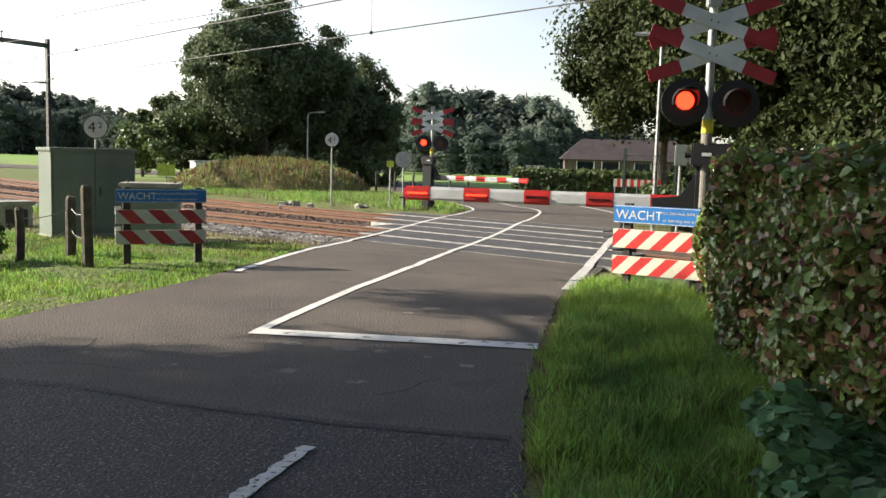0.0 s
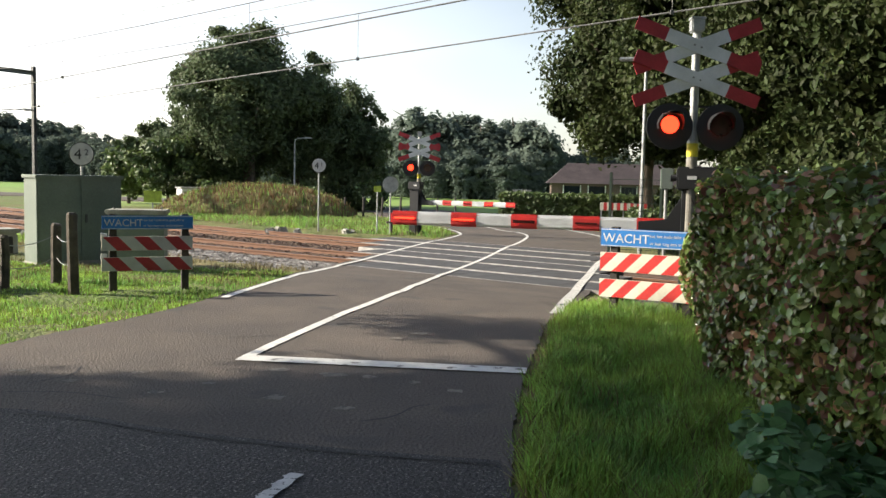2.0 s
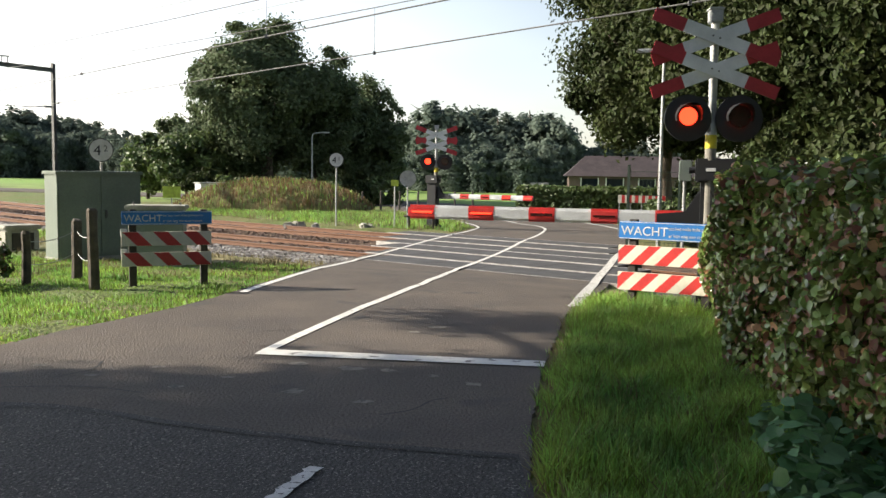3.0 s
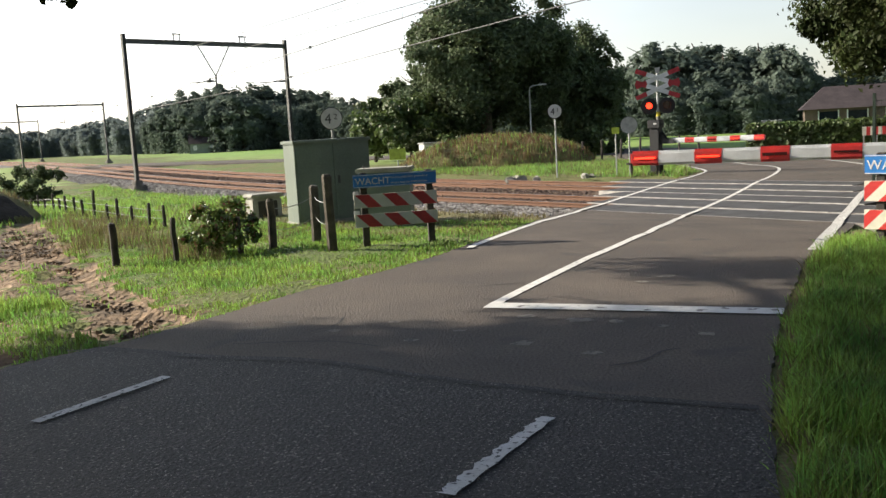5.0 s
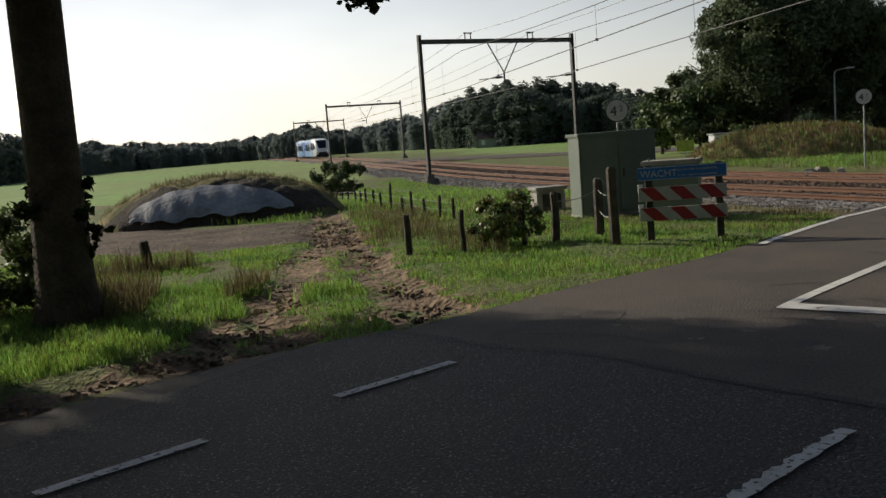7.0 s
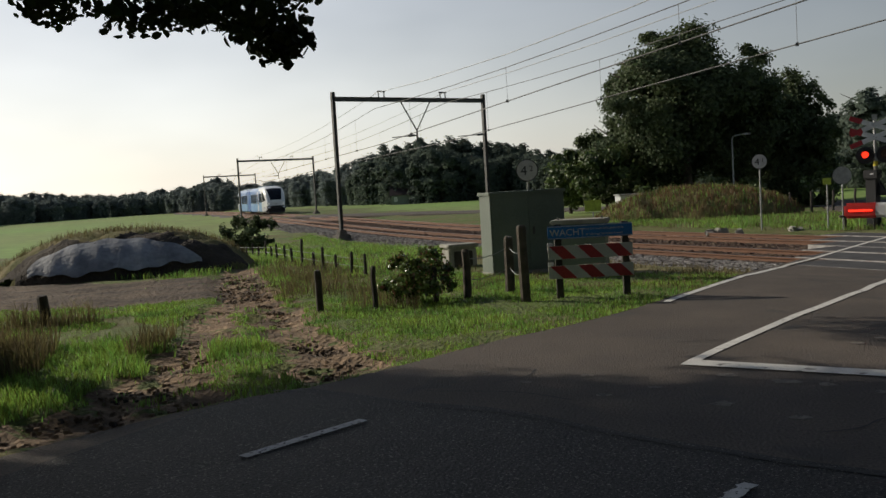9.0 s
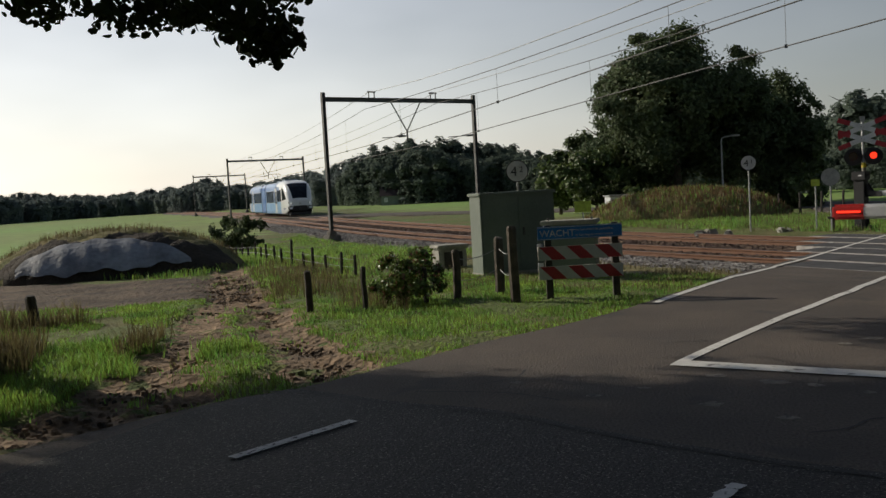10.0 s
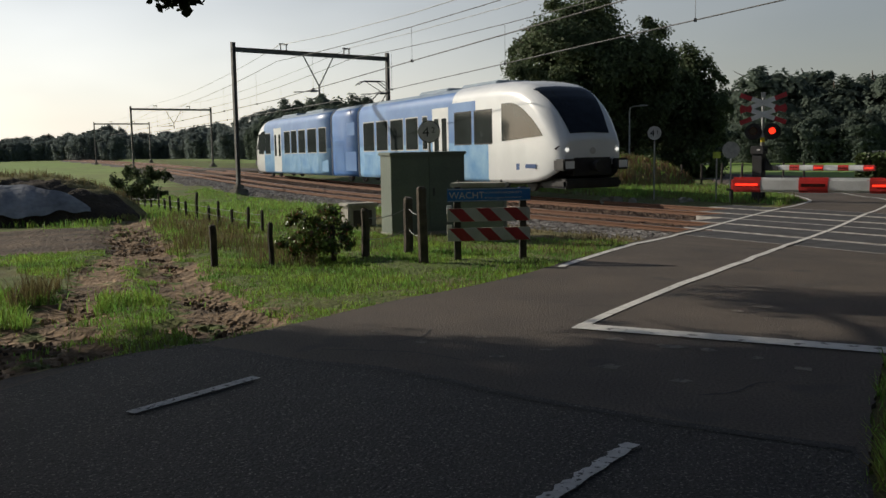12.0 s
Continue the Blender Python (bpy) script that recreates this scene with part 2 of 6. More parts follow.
M_WORN = material("worn_road_paint", (0.66, 0.65, 0.62), 0.75, 0, 0.3, 8, 60, 0.25, 0.004, (0.5, 0.49, 0.46), spots=((0.09, 0.086, 0.082), 26.0, 0.57))
M_BALLAST = material("ballast_stone", (0.12, 0.11, 0.1), 0.9, 0, 0.9, 3, 16, 1.0, 0.06, (0.07, 0.063, 0.058))
M_STONE = material("ballast_pebble", (0.3, 0.29, 0.28), 0.9, 0, 0.5, 5, 60, 0.5, 0.01, (0.14, 0.125, 0.115), island=0.5)
M_RUST = material("rusty_rail", (0.18, 0.088, 0.05), 0.8, 0.0, 0.5, 4, 50, 0.4, 0.006, (0.15, 0.075, 0.045))
M_RAILTOP = material("worn_rail_head", (0.45, 0.42, 0.4), 0.32, 0.9, 0.2, 5, 60, 0.1, 0.002)
M_RUSTBED = material("rust_stained_ballast", (0.15, 0.09, 0.06), 0.95, 0, 0.9, 3, 16, 1.0, 0.06, (0.065, 0.045, 0.035))
M_RUSTSTONE = material("rust_stained_pebble", (0.15, 0.098, 0.07), 0.9, 0, 0.5, 5, 60, 0.5, 0.01, (0.075, 0.052, 0.04), island=0.5)
M_SLEEPER = material("stained_sleeper", (0.11, 0.082, 0.066), 0.9, 0, 0.5, 4, 40, 0.6, 0.01, (0.09, 0.06, 0.045))

DIRT_PATHS = [([(-5.75, 1.0), (-5.6, 3.5), (-5.52, 4.1), (-5.6, 4.8), (-5.72, 5.6), (-6.15, 6.5), (-6.9, 7.6), (-8.35, 9.75), (-10.2, 12.4), (-12.2, 14.8), (-13.8, 17.1), (-17.5, 21.3), (-28, 31.5)], 0.36),
              ([(-4.2, 6.95), (-4.75, 7.25), (-5.33, 7.77), (-6.35, 8.75), (-7.6, 10.1), (-8.95, 11.6), (-11.4, 14.4), (-12.9, 16.1), (-15, 18.3)], 0.33),
              ([(-4.4, 6.6), (-4.8, 6.95)], 0.4), ([(-5.9, 5.4), (-6.2, 6.2)], 0.3), ([(-5.2, 4.3), (-5.0, 5.6)], 0.3)]
SOIL_PATHS = [([(-11.4, 12.6), (-13.2, 12.6), (-16.2, 13.0), (-19.5, 13.2)], 1.25), ([(-12.0, 14.2), (-14, 13.6)], 1.0), ([(-10.9, 12.3), (-12.3, 11.3), (-15.5, 11.5), (-19, 11.2)], 1.1)]


def near_path(x, y, pts):
    d = np.full(x.shape, 1e9)
    P = along(pts, 4)
    for a, b in zip(P, P[1:]):
        t = np.clip(((x - a.x) * (b.x - a.x) + (y - a.y) * (b.y - a.y)) / max((b - a).length_squared, 1e-9), 0, 1)
        d = np.minimum(d, np.hypot(x - a.x - t * (b.x - a.x), y - a.y - t * (b.y - a.y)))
    return d


def wobble(x, y, f=1.0):
    return (np.sin(x * 1.7 * f + np.sin(y * 2.3 * f) * 1.3) + np.sin(y * 2.9 * f + np.sin(x * 3.1 * f) * 1.7) + np.sin((x + y) * 5.3 * f) * 0.5) / 2.5


def make_ground():
    def steps(lo, hi, fine, far):
        a = list(np.arange(lo, hi, fine))
        s, d, out = lo, fine, []
        while s > -far:
            d *= 1.13
            s -= d
            out.append(s)
        s, d, end = a[-1], fine, []
        while s < far:
            d *= 1.13
            s += d
            end.append(s)
        return np.array(out[::-1] + a + end)
    xs, ys = steps(-15, 9, 0.17, 1600), steps(-1, 24, 0.17, 1600)
    X, Y = np.meshgrid(xs, ys)
    x, y = X.ravel(), Y.ravel()
    w, q = track_wq(x, y)
    z = zg(x, y)
    inside = np.full(x.shape, -50.0)
    near = (np.abs(x) < 90) & (y > -40) & (y < 75)
    inside[near] = road_inside(x[near], y[near])
    z = z + 0.03 * wobble(x, y, 0.8) * np.clip(-inside / 0.6, 0, 1) + 0.012 * wobble(y, x, 3.1)
    z = np.where(inside > 0.17, z - 0.14, np.where(inside > -0.2, z - 0.004, z))
    # the line lies on a bed of its own
    rim = np.where(q < 0, 1.0 - shoulder(w), 5.0)
    bed = smooth_step((rim - np.abs(q)) / np.where(q < 0, 0.9, 1.5)) * np.clip(-inside / 1.2, 0, 1)
    z = z - 0.45 * bed
    dirt = np.full(x.shape, -1.0)
    for pts, r in DIRT_PATHS:
        dirt = np.maximum(dirt, r - near_path(x, y, pts) + 0.2 * wobble(x, y, 1.9) + 0.12 * wobble(y, x, 4.7))
    soil = np.full(x.shape, -1.0)
    for pts, r in SOIL_PATHS:
        soil = np.maximum(soil, r - near_path(x, y, pts) + 0.3 * wobble(x, y, 1.3))
    dirt = np.where(inside > -0.25 + 0.15 * wobble(x, y, 2), -1, dirt)
    z = z - 0.07 * smooth_step((dirt + 0.1) / 0.35) + np.where(dirt > 0, 0.016 * wobble(x, y, 4.1) + 0.02 * np.sin(x * 37.0 + 9 * np.sin(y * 23.0)), 0)
    nx, ny = len(xs), len(ys)
    verts = np.stack([x, y, z], 1)
    i, j = np.meshgrid(np.arange(nx - 1), np.arange(ny - 1))
    a = (j * nx + i).ravel()
    faces = np.stack([a, a + 1, a + nx + 1, a + nx], 1)
    ob = from_arrays("ground", verts, faces, M_GRASS)
    me = ob.data
    for m in (M_MEADOW, M_DIRT, M_DRY, M_MUD):
        me.materials.append(m)
    cx, cy = x[a], y[a]
    dry = np.where((q[a] > -9) & (q[a] < -4.2) & (cx > -12) & (cx < 3) & (wobble(cx, cy, 0.9) > -0.25), 1, 0)
    r = np.hypot(cx, cy)
    idx = np.where((soil[a] > 0) & (dirt[a] < 0.1), 4, np.where(dirt[a] > 0, 2, np.where((r > 55) & (np.abs(q[a]) > 9), 1, np.where((dry > 0) | ((inside[a] > -0.2 - 0.1 * wobble(cx, cy, 2.3)) & (r < 40)), 3, 0))))
    me.polygons.foreach_set("material_index", idx.astype(np.int32))
    for p in me.polygons:
        p.use_smooth = True
    tagged(ob, "grassy ground with a trodden dirt track and open meadow", "ground", kind="structure")
    return ob


make_ground()


def strip(bm, left, right, lift, cols=8, drop=0.12, mat=0):
    """A sheet between two lines, laid on the ground with its edges turned down."""
    rows = []
    for a, b in zip(left, right):
        us = [j / cols for j in range(cols + 1)]
        xs, ys = [a.x + (b.x - a.x) * u for u in us], [a.y + (b.y - a.y) * u for u in us]
        zs = zg(np.array(xs), np.array(ys))
        row = [bm.verts.new((x, y, z + lift)) for x, y, z in zip(xs, ys, zs)]
        row = [bm.verts.new((xs[0], ys[0], zs[0] + lift - drop))] + row + [bm.verts.new((xs[-1], ys[-1], zs[-1] + lift - drop))]
        rows.append(row)
    for u, v in zip(rows, rows[1:]):
        for k in range(len(u) - 1):
            bm.faces.new((u[k], u[k + 1], v[k + 1], v[k])).material_index = mat
    return bm


def make_road():
    rnd = random.Random(4)
    def rough(pts, amp):
        return [Vector((p.x + rnd.uniform(-amp, amp), p.y)) for p in pts]
    L, R = along(ROAD_L, 14), along(ROAD_R, 14)
    L, R = rough(L, 0.012), rough(R, 0.012)
    bm = strip(bmesh.new(), L, R, 0.02, 10)
    road = part("road", bm, M_ASPHALT)
    tagged(road, "grey worn asphalt road leading over the level crossing", "road", kind="structure")
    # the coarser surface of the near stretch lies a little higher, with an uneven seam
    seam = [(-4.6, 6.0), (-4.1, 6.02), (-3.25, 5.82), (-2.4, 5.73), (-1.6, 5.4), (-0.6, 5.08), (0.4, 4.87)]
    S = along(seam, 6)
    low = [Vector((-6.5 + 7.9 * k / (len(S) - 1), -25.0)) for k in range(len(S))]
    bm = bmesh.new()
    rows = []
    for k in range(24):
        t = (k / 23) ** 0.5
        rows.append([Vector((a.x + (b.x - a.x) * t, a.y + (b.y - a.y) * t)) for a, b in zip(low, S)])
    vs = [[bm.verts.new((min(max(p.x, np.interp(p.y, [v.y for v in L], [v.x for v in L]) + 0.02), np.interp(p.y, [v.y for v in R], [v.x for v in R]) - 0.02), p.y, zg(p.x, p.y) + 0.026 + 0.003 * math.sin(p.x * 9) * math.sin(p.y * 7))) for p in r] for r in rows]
    for u, v in zip(vs, vs[1:]):
        for k in range(len(u) - 1):
            bm.faces.new((u[k], u[k + 1], v[k + 1], v[k]))
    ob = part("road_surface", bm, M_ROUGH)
    tagged(ob, "dark coarse asphalt surface with worn bright stones", "road", kind="structure")


make_road()


def marking(name, pts, width, mat, label, lift=0.027, k=8, group="road markings", ragged=0.0):
    P = [p * (1 - lift / 1.55) for p in along(pts, k)]
    left, right = [], []
    for i, p in enumerate(P):
        d = (P[min(i + 1, len(P) - 1)] - P[max(i - 1, 0)]).normalized()
        n = Vector((-d.y, d.x)) * width / 2
        wear = abs(math.sin(i * 1.9) * math.sin(i * 0.63 + 1)) * ragged
        left.append(p + n * (1 - wear))
        right.append(p - n * (1 - 0.25 * ragged * abs(math.sin(i * 2.7))))
    bm = bmesh.new()
    rows = [[bm.verts.new((v.x, v.y, zg(v.x, v.y) + lift + 0.016 * float(smooth_step((4.8 - abs(track_wq(v.x, v.y)[1][0])) / 0.6)))) for v in (a, b)] for a, b in zip(left, right)]
    for u, v in zip(rows, rows[1:]):
        bm.faces.new((u[0], v[0], v[1], u[1]))
    ob = part(name, bm, mat)
    return tagged(ob, label, "road marking", group, "structure")


CENTRE = [(-1.54, 7.74), (-1.39, 8.47), (-1.03, 10.05), (-0.79, 11.12), (-0.51, 12.55), (-0.34, 13.32), (-0.15, 15.04), (0.09, 17.73), (0.39, 18.97), (0.72, 20.21), (1.1, 21.64), (1.56, 23.55), (2.12, 26.1), (2.72, 28.8), (3.24, 31.4), (3.52, 33.6), (3.38, 35.4), (2.74, 37.2), (1.5, 44), (-1, 52), (-9, 64)]
marking("centre_line", CENTRE, 0.1, M_PAINT, "long white line along the middle of the road")
marking("stop_line", [(-1.6, 7.68), (-0.4, 7.52), (0.8, 7.36)], 0.22, M_PAINT, "wide white stop line across the lane", lift=0.03)
marking("edge_line", [(-2.57, 11.42), (-2.37, 13.5), (-2.15, 15.4), (-2.09, 17.5), (-2.03, 19.6), (-1.64, 21.3), (-0.7, 25.3), (0.09, 28.5), (0.89, 32.1), (1.08, 33.7), (0.8, 36.0), (-0.1, 40.0), (-2.3, 48)], 0.1, M_PAINT, "thin white line along the grass verge")
marking("edge_line", [(1.53, 11.0), (1.7, 11.71), (1.96, 13.0), (2.35, 15.02), (2.67, 16.51), (2.95, 17.65), (3.26, 18.82), (3.6, 20.17), (4.0, 21.73), (4.9, 25.0), (6.15, 31.5), (6.35, 33.6), (6.13, 36.2), (5.63, 38.9)], 0.16, M_WORN, "broad worn white line along the road's edge")
marking("dash", [(-0.98, 3.62), (-0.68, 4.68)], 0.1, M_WORN, "short flaking white dash on dark asphalt", lift=0.036, k=36, group="dashes in the middle", ragged=0.75)
for a, b in (((-3.33, 5.35), (-3.61, 4.38)), ((-3.8, 3.45), (-4.02, 2.54)), ((-4.16, 1.6), (-4.3, 0.7))):
    marking("dash", [a, b], 0.085, M_WORN, "thin white dash beside the verge on dark asphalt", lift=0.036, group="dashes along the verge")

M_TAR = material("old_tar", (0.012, 0.012, 0.012), 0.7, 0, 0.3, 9, 60, 0.4, 0.004, (0.02, 0.019, 0.018))
marking("tar_seam", [(-4.6, 6.02), (-4.1, 6.04), (-3.25, 5.84), (-2.4, 5.75), (-1.6, 5.42), (-0.6, 5.1), (0.38, 4.89)], 0.035, M_TAR, "dark tar seam where two road surfaces meet", lift=0.032, group="tar seams", ragged=0.8)
for pts in ([(-0.42, 5.72), (-0.22, 5.86), (-0.1, 6.1), (0.02, 6.18)], [(-2.9, 6.6), (-2.72, 6.9), (-2.75, 7.2)], [(-1.9, 8.6), (-1.55, 8.75), (-1.3, 8.72)], [(-3.3, 6.25), (-2.6, 6.35), (-2.1, 6.2)]):
    marking("crack", pts, 0.022, M_TAR, "dark crack in the worn asphalt", lift=0.0245, group="cracks in the road", ragged=0.9)
rnd = random.Random(19)
M_FLECK = material("old_paint_remnant", (0.24, 0.215, 0.18), 0.8, 0, 0.4, 9, 60, 0.2, 0.004, (0.13, 0.115, 0.1), spots=((0.09, 0.082, 0.074), 22.0, 0.52))
for x, y, r in ((-1.18, 7.1, 0.09), (-0.72, 6.95, 0.11), (-0.45, 6.9, 0.08), (-0.1, 6.75, 0.06), (-1.05, 6.2, 0.09), (-0.55, 5.95, 0.07), (-1.9, 6.3, 0.06), (-0.9, 7.45, 0.12), (-2.6, 6.6, 0.07), (-2.2, 6.9, 0.06), (-1.6, 6.6, 0.05), (0.2, 6.5, 0.08), (-0.3, 8.6, 0.07), (-0.1, 8.9, 0.09), (-0.5, 9.3, 0.06), (-3.1, 6.9, 0.06)):
    bm = bmesh.new()
    ring = [bm.verts.new((x + math.cos(a * 0.57) * r * rnd.uniform(0.6, 1.3), y + math.sin(a * 0.57) * r * 0.8 * rnd.uniform(0.6, 1.3), 0.0242)) for a in range(11)]
    bm.faces.new(ring)
    tagged(part("paint_fleck", bm, M_FLECK), "worn remnant of old white paint on asphalt", "road marking", "paint remnants", "structure")


# ---- railway ----
def sweep(bm, profile, w0, w1, step, mat_of=None, z=RAIL_Z, skip=None):
    ws = list(np.arange(w0, w1, step)) + [w1]
    rows = []
    for w in ws:
        rows.append([bm.verts.new((*track_at(w, q), z + h)) for q, h in profile])
    for u, v in zip(rows, rows[1:]):
        for k in range(len(profile) - 1):
            f = bm.faces.new((u[k], v[k], v[k + 1], u[k + 1]))
            f.material_index = mat_of(k) if mat_of else 0
    return bm


NEAR_TRACK, FAR_TRACK, GAUGE = -2.0, 2.0, 1.505
for centre in (NEAR_TRACK, FAR_TRACK):
    for side in (-0.5, 0.5):
        c = centre + side * GAUGE
        prof = [(c - 0.07, -0.17), (c - 0.012, -0.135), (c - 0.012, -0.05), (c - 0.036, -0.035), (c - 0.036, -0.004), (c - 0.028, 0.0), (c + 0.028, 0.0), (c + 0.036, -0.004), (c + 0.036, -0.035), (c + 0.012, -0.05), (c + 0.012, -0.135), (c + 0.07, -0.17)]
        ob = part("rail", sweep(bmesh.new(), prof, -120, 400, 2.0, lambda k: 1 if k == 5 else 0, RAIL_Z + 0.025), [M_RUST, M_RAILTOP])
        tagged(ob, "rusty brown steel rail with a worn shiny head", "rail", "rails of the line")


def deck_end(q):
    return 0.55 + 0.78 * q


def deck_start(q):
    return -6.6 + 0.6 * q


def make_ballast():
    prof = [(-4.9, -0.62), (-3.75, -0.16), (-3.2, -0.13), (-0.8, -0.15), (0.8, -0.15), (3.2, -0.13), (3.75, -0.16), (4.9, -0.62)]
    for w0, w1 in ((-3.0, 400), (-120, -2.0)):
        bm = bmesh.new()
        rows = []
        for w in np.arange(w0, w1 + 0.1, 1.0):
            row = []
            for k, (q, h) in enumerate(prof):
                if w0 > -50 and k < 2:
                    q = float(shoulder(w)) + (0.1 if k else -0.9)
                ww = max(w, deck_end(q) + 0.1) if w0 > -50 else min(w, deck_start(q) - 0.1)
                row.append(bm.verts.new((*track_at(ww, q), RAIL_Z + h)))
            rows.append(row)
        for u, v in zip(rows, rows[1:]):
            for k in range(len(prof) - 1):
                bm.faces.new((u[k], v[k], v[k + 1], u[k + 1])).material_index = 1 if 2 <= k <= 4 else 0
        for v in bm.verts:
            v.co.z += 0.02 * math.sin(v.co.x * 5.1) * math.sin(v.co.y * 4.3)
        ob = part("ballast_bed", bm, [M_BALLAST, M_RUSTBED])
        tagged(ob, "bed of grey-brown ballast stones under the tracks", "ballast", kind="structure")


make_ballast()


def pebbles(name, spots, size, mat, label, seed=1):
    """Loose stones as one sheet of small uneven blocks."""
    rnd = np.random.RandomState(seed)
    n = len(spots)
    base = np.array([(-1, -1, -0.6), (1, -1, -0.6), (1, 1, -0.6), (-1, 1, -0.6), (-0.7, -0.7, 0.6), (0.7, -0.7, 0.6), (0.7, 0.7, 0.6), (-0.7, 0.7, 0.6)])
    V = base[None] * (1 + rnd.uniform(-0.45, 0.45, (n, 8, 3))) * (size * rnd.uniform(0.5, 1.3, (n, 1, 1)))
    a = rnd.uniform(0, 6.28, n)
    c, s = np.cos(a)[:, None], np.sin(a)[:, None]
    V = np.stack([V[:, :, 0] * c - V[:, :, 1] * s, V[:, :, 0] * s + V[:, :, 1] * c, V[:, :, 2]], 2) + np.asarray(spots)[:, None, :]
    F = np.array([(0, 3, 2, 1), (4, 5, 6, 7), (0, 1, 5, 4), (1, 2, 6, 5), (2, 3, 7, 6), (3, 0, 4, 7)])
    faces = (F[None] + (np.arange(n) * 8)[:, None, None]).reshape(-1, 4)
    ob = from_arrays(name, V.reshape(-1, 3), faces, mat)
    return tagged(ob, label, "gravel", kind="stuff")


def ballast_spots():
    rnd = random.Random(9)
    out = []
    for _ in range(62000):
        w = 60 * rnd.random() ** 1.7
        q = -6.8 + 4.0 * rnd.random() if rnd.random() < 0.68 else rnd.uniform(-2.6, 3.6)
        w += deck_end(q) + 0.15
        e = float(shoulder(w))
        if q < e - 0.7:
            continue
        h = np.interp(q, (e - 0.9, e + 0.1, -3.2, 3.6), (-0.62, -0.16, -0.13, -0.15))
        x, y = track_at(w, q)
        out.append((x, y, RAIL_Z + h + 0.015))
    out = np.array(out)
    return out[road_inside(out[:, 0], out[:, 1]) < -0.12]


STONES = ballast_spots()
BESIDE = track_wq(STONES[:, 0], STONES[:, 1])[1] < -3.0
pebbles("ballast_stones", STONES[BESIDE], 0.046, M_STONE, "loose grey ballast stones beside the rails")
pebbles("rusty_ballast_stones", STONES[~BESIDE], 0.046, M_RUSTSTONE, "rust-brown ballast stones between the rails", 3)


def make_sleepers():
    """Concrete sleepers, each a piece of the line nearest the crossing."""
    bed = thing("sleeper_row", Matrix(), "rust-stained railway sleepers lying in the ballast", "sleeper", kind="structure")
    me = mesh_of(box(bmesh.new(), -1.25, 1.25, -0.12, 0.12, -0.1, 0.0, 0.02), "sleeper", M_SLEEPER)
    for c in (NEAR_TRACK, FAR_TRACK):
        for k in range(80):
            w = deck_end(c + 0.6) + 0.5 + 0.6 * k
            o = new("sleeper", me)
            o.parent = bed
            x, y = track_at(w, c)
            o.matrix_basis = pose(x, y, RAIL_Z - 0.125, 0, 0, math.degrees(track_yaw(w)))


make_sleepers()


def make_panels():
    """The deck of the crossing: dark panels with steel edges, flush between the rails."""
    deck = thing("crossing_deck", Matrix(), "dark crossing deck of panels with pale steel edges", "crossing deck", kind="structure")
    bands = [(-4.0, -2.85), (-2.68, -1.34), (-1.18, -0.02), (0.02, 1.16), (1.33, 2.67), (2.84, 3.9)]
    M_EDGE = material("pale_steel_edge", (0.5, 0.49, 0.47), 0.6, 0.2, 0.4, 5, 50, 0.2, 0.004, (0.25, 0.23, 0.21))
    for i, (a, b) in enumerate(bands):
        w, stop = deck_start((a + b) / 2), deck_end((a + b) / 2)
        while w < stop - 0.15:
            e = min(w + (0.7 if w == deck_start((a + b) / 2) and i % 2 else 1.18), stop)
            bm = bmesh.new()
            for w0, w1, q0, q1, h0, h1, mt in ((w, e, a + 0.03, b - 0.03, -0.12, 0.034, 0), (w, e, a, a + 0.03, -0.1, 0.036, 1), (w, e, b - 0.03, b, -0.1, 0.036, 1)):
                vs = [bm.verts.new((*track_at(ww, qq), RAIL_Z + hh)) for hh in (h0, h1) for ww, qq in ((w0, q0), (w1, q0), (w1, q1), (w0, q1))]
                for f in ((0, 1, 2, 3), (4, 7, 6, 5), (0, 4, 5, 1), (1, 5, 6, 2), (2, 6, 7, 3), (3, 7, 4, 0)):
                    bm.faces.new([vs[k] for k in f]).material_index = mt
            bmesh.ops.recalc_face_normals(bm, faces=bm.faces)
            part("panel", bm, [M_PANEL, M_EDGE], deck)
            w = e + 0.02
    return deck


make_panels()

# ---- paints and metals ----
M_RED = material("red_sheeting", (0.62, 0.045, 0.04), 0.45, 0, 0.15, 5, 40, 0.1, 0.003, (0.5, 0.035, 0.035))
# darker copy of M_RED that carries shade in its colour
M_DARKRED = material("shade_dark_red", (0.4, 0.03, 0.04), 0.5, 0, 0.2, 5, 40, 0.1, 0.003, (0.3, 0.022, 0.03))
M_WHITE = material("white_sheeting", (0.72, 0.74, 0.76), 0.45, 0, 0.15, 4, 40, 0.1, 0.003, (0.56, 0.58, 0.59))
M_CREAM = material("aged_white_board", (0.74, 0.71, 0.6), 0.5, 0, 0.2, 4, 30, 0.15, 0.003, (0.58, 0.56, 0.46))
M_BLUE = material("blue_sign", (0.03, 0.2, 0.56), 0.4, 0, 0.15, 4, 40, 0.05, 0.002, (0.025, 0.16, 0.46))
M_LETTER = material("white_lettering", (0.82, 0.82, 0.82), 0.5, 0, 0.1, 10, 60, 0.0)
M_BLACKP = material("black_paint", (0.013, 0.014, 0.017), 0.6, 0, 0.3, 6, 60, 0.15, 0.003, (0.014, 0.014, 0.016))
M_GALV = material("galvanised_steel", (0.45, 0.46, 0.46), 0.5, 0.55, 0.3, 7, 70, 0.2, 0.003, (0.33, 0.34, 0.34))
M_DARKSTEEL = material("weathered_mast_steel", (0.15, 0.15, 0.145), 0.6, 0.4, 0.4, 4, 50, 0.3, 0.004, (0.09, 0.09, 0.09))
M_YELLOW = material("yellow_band", (0.75, 0.62, 0.03), 0.5, 0, 0.15, 6, 50, 0.1, 0.003)
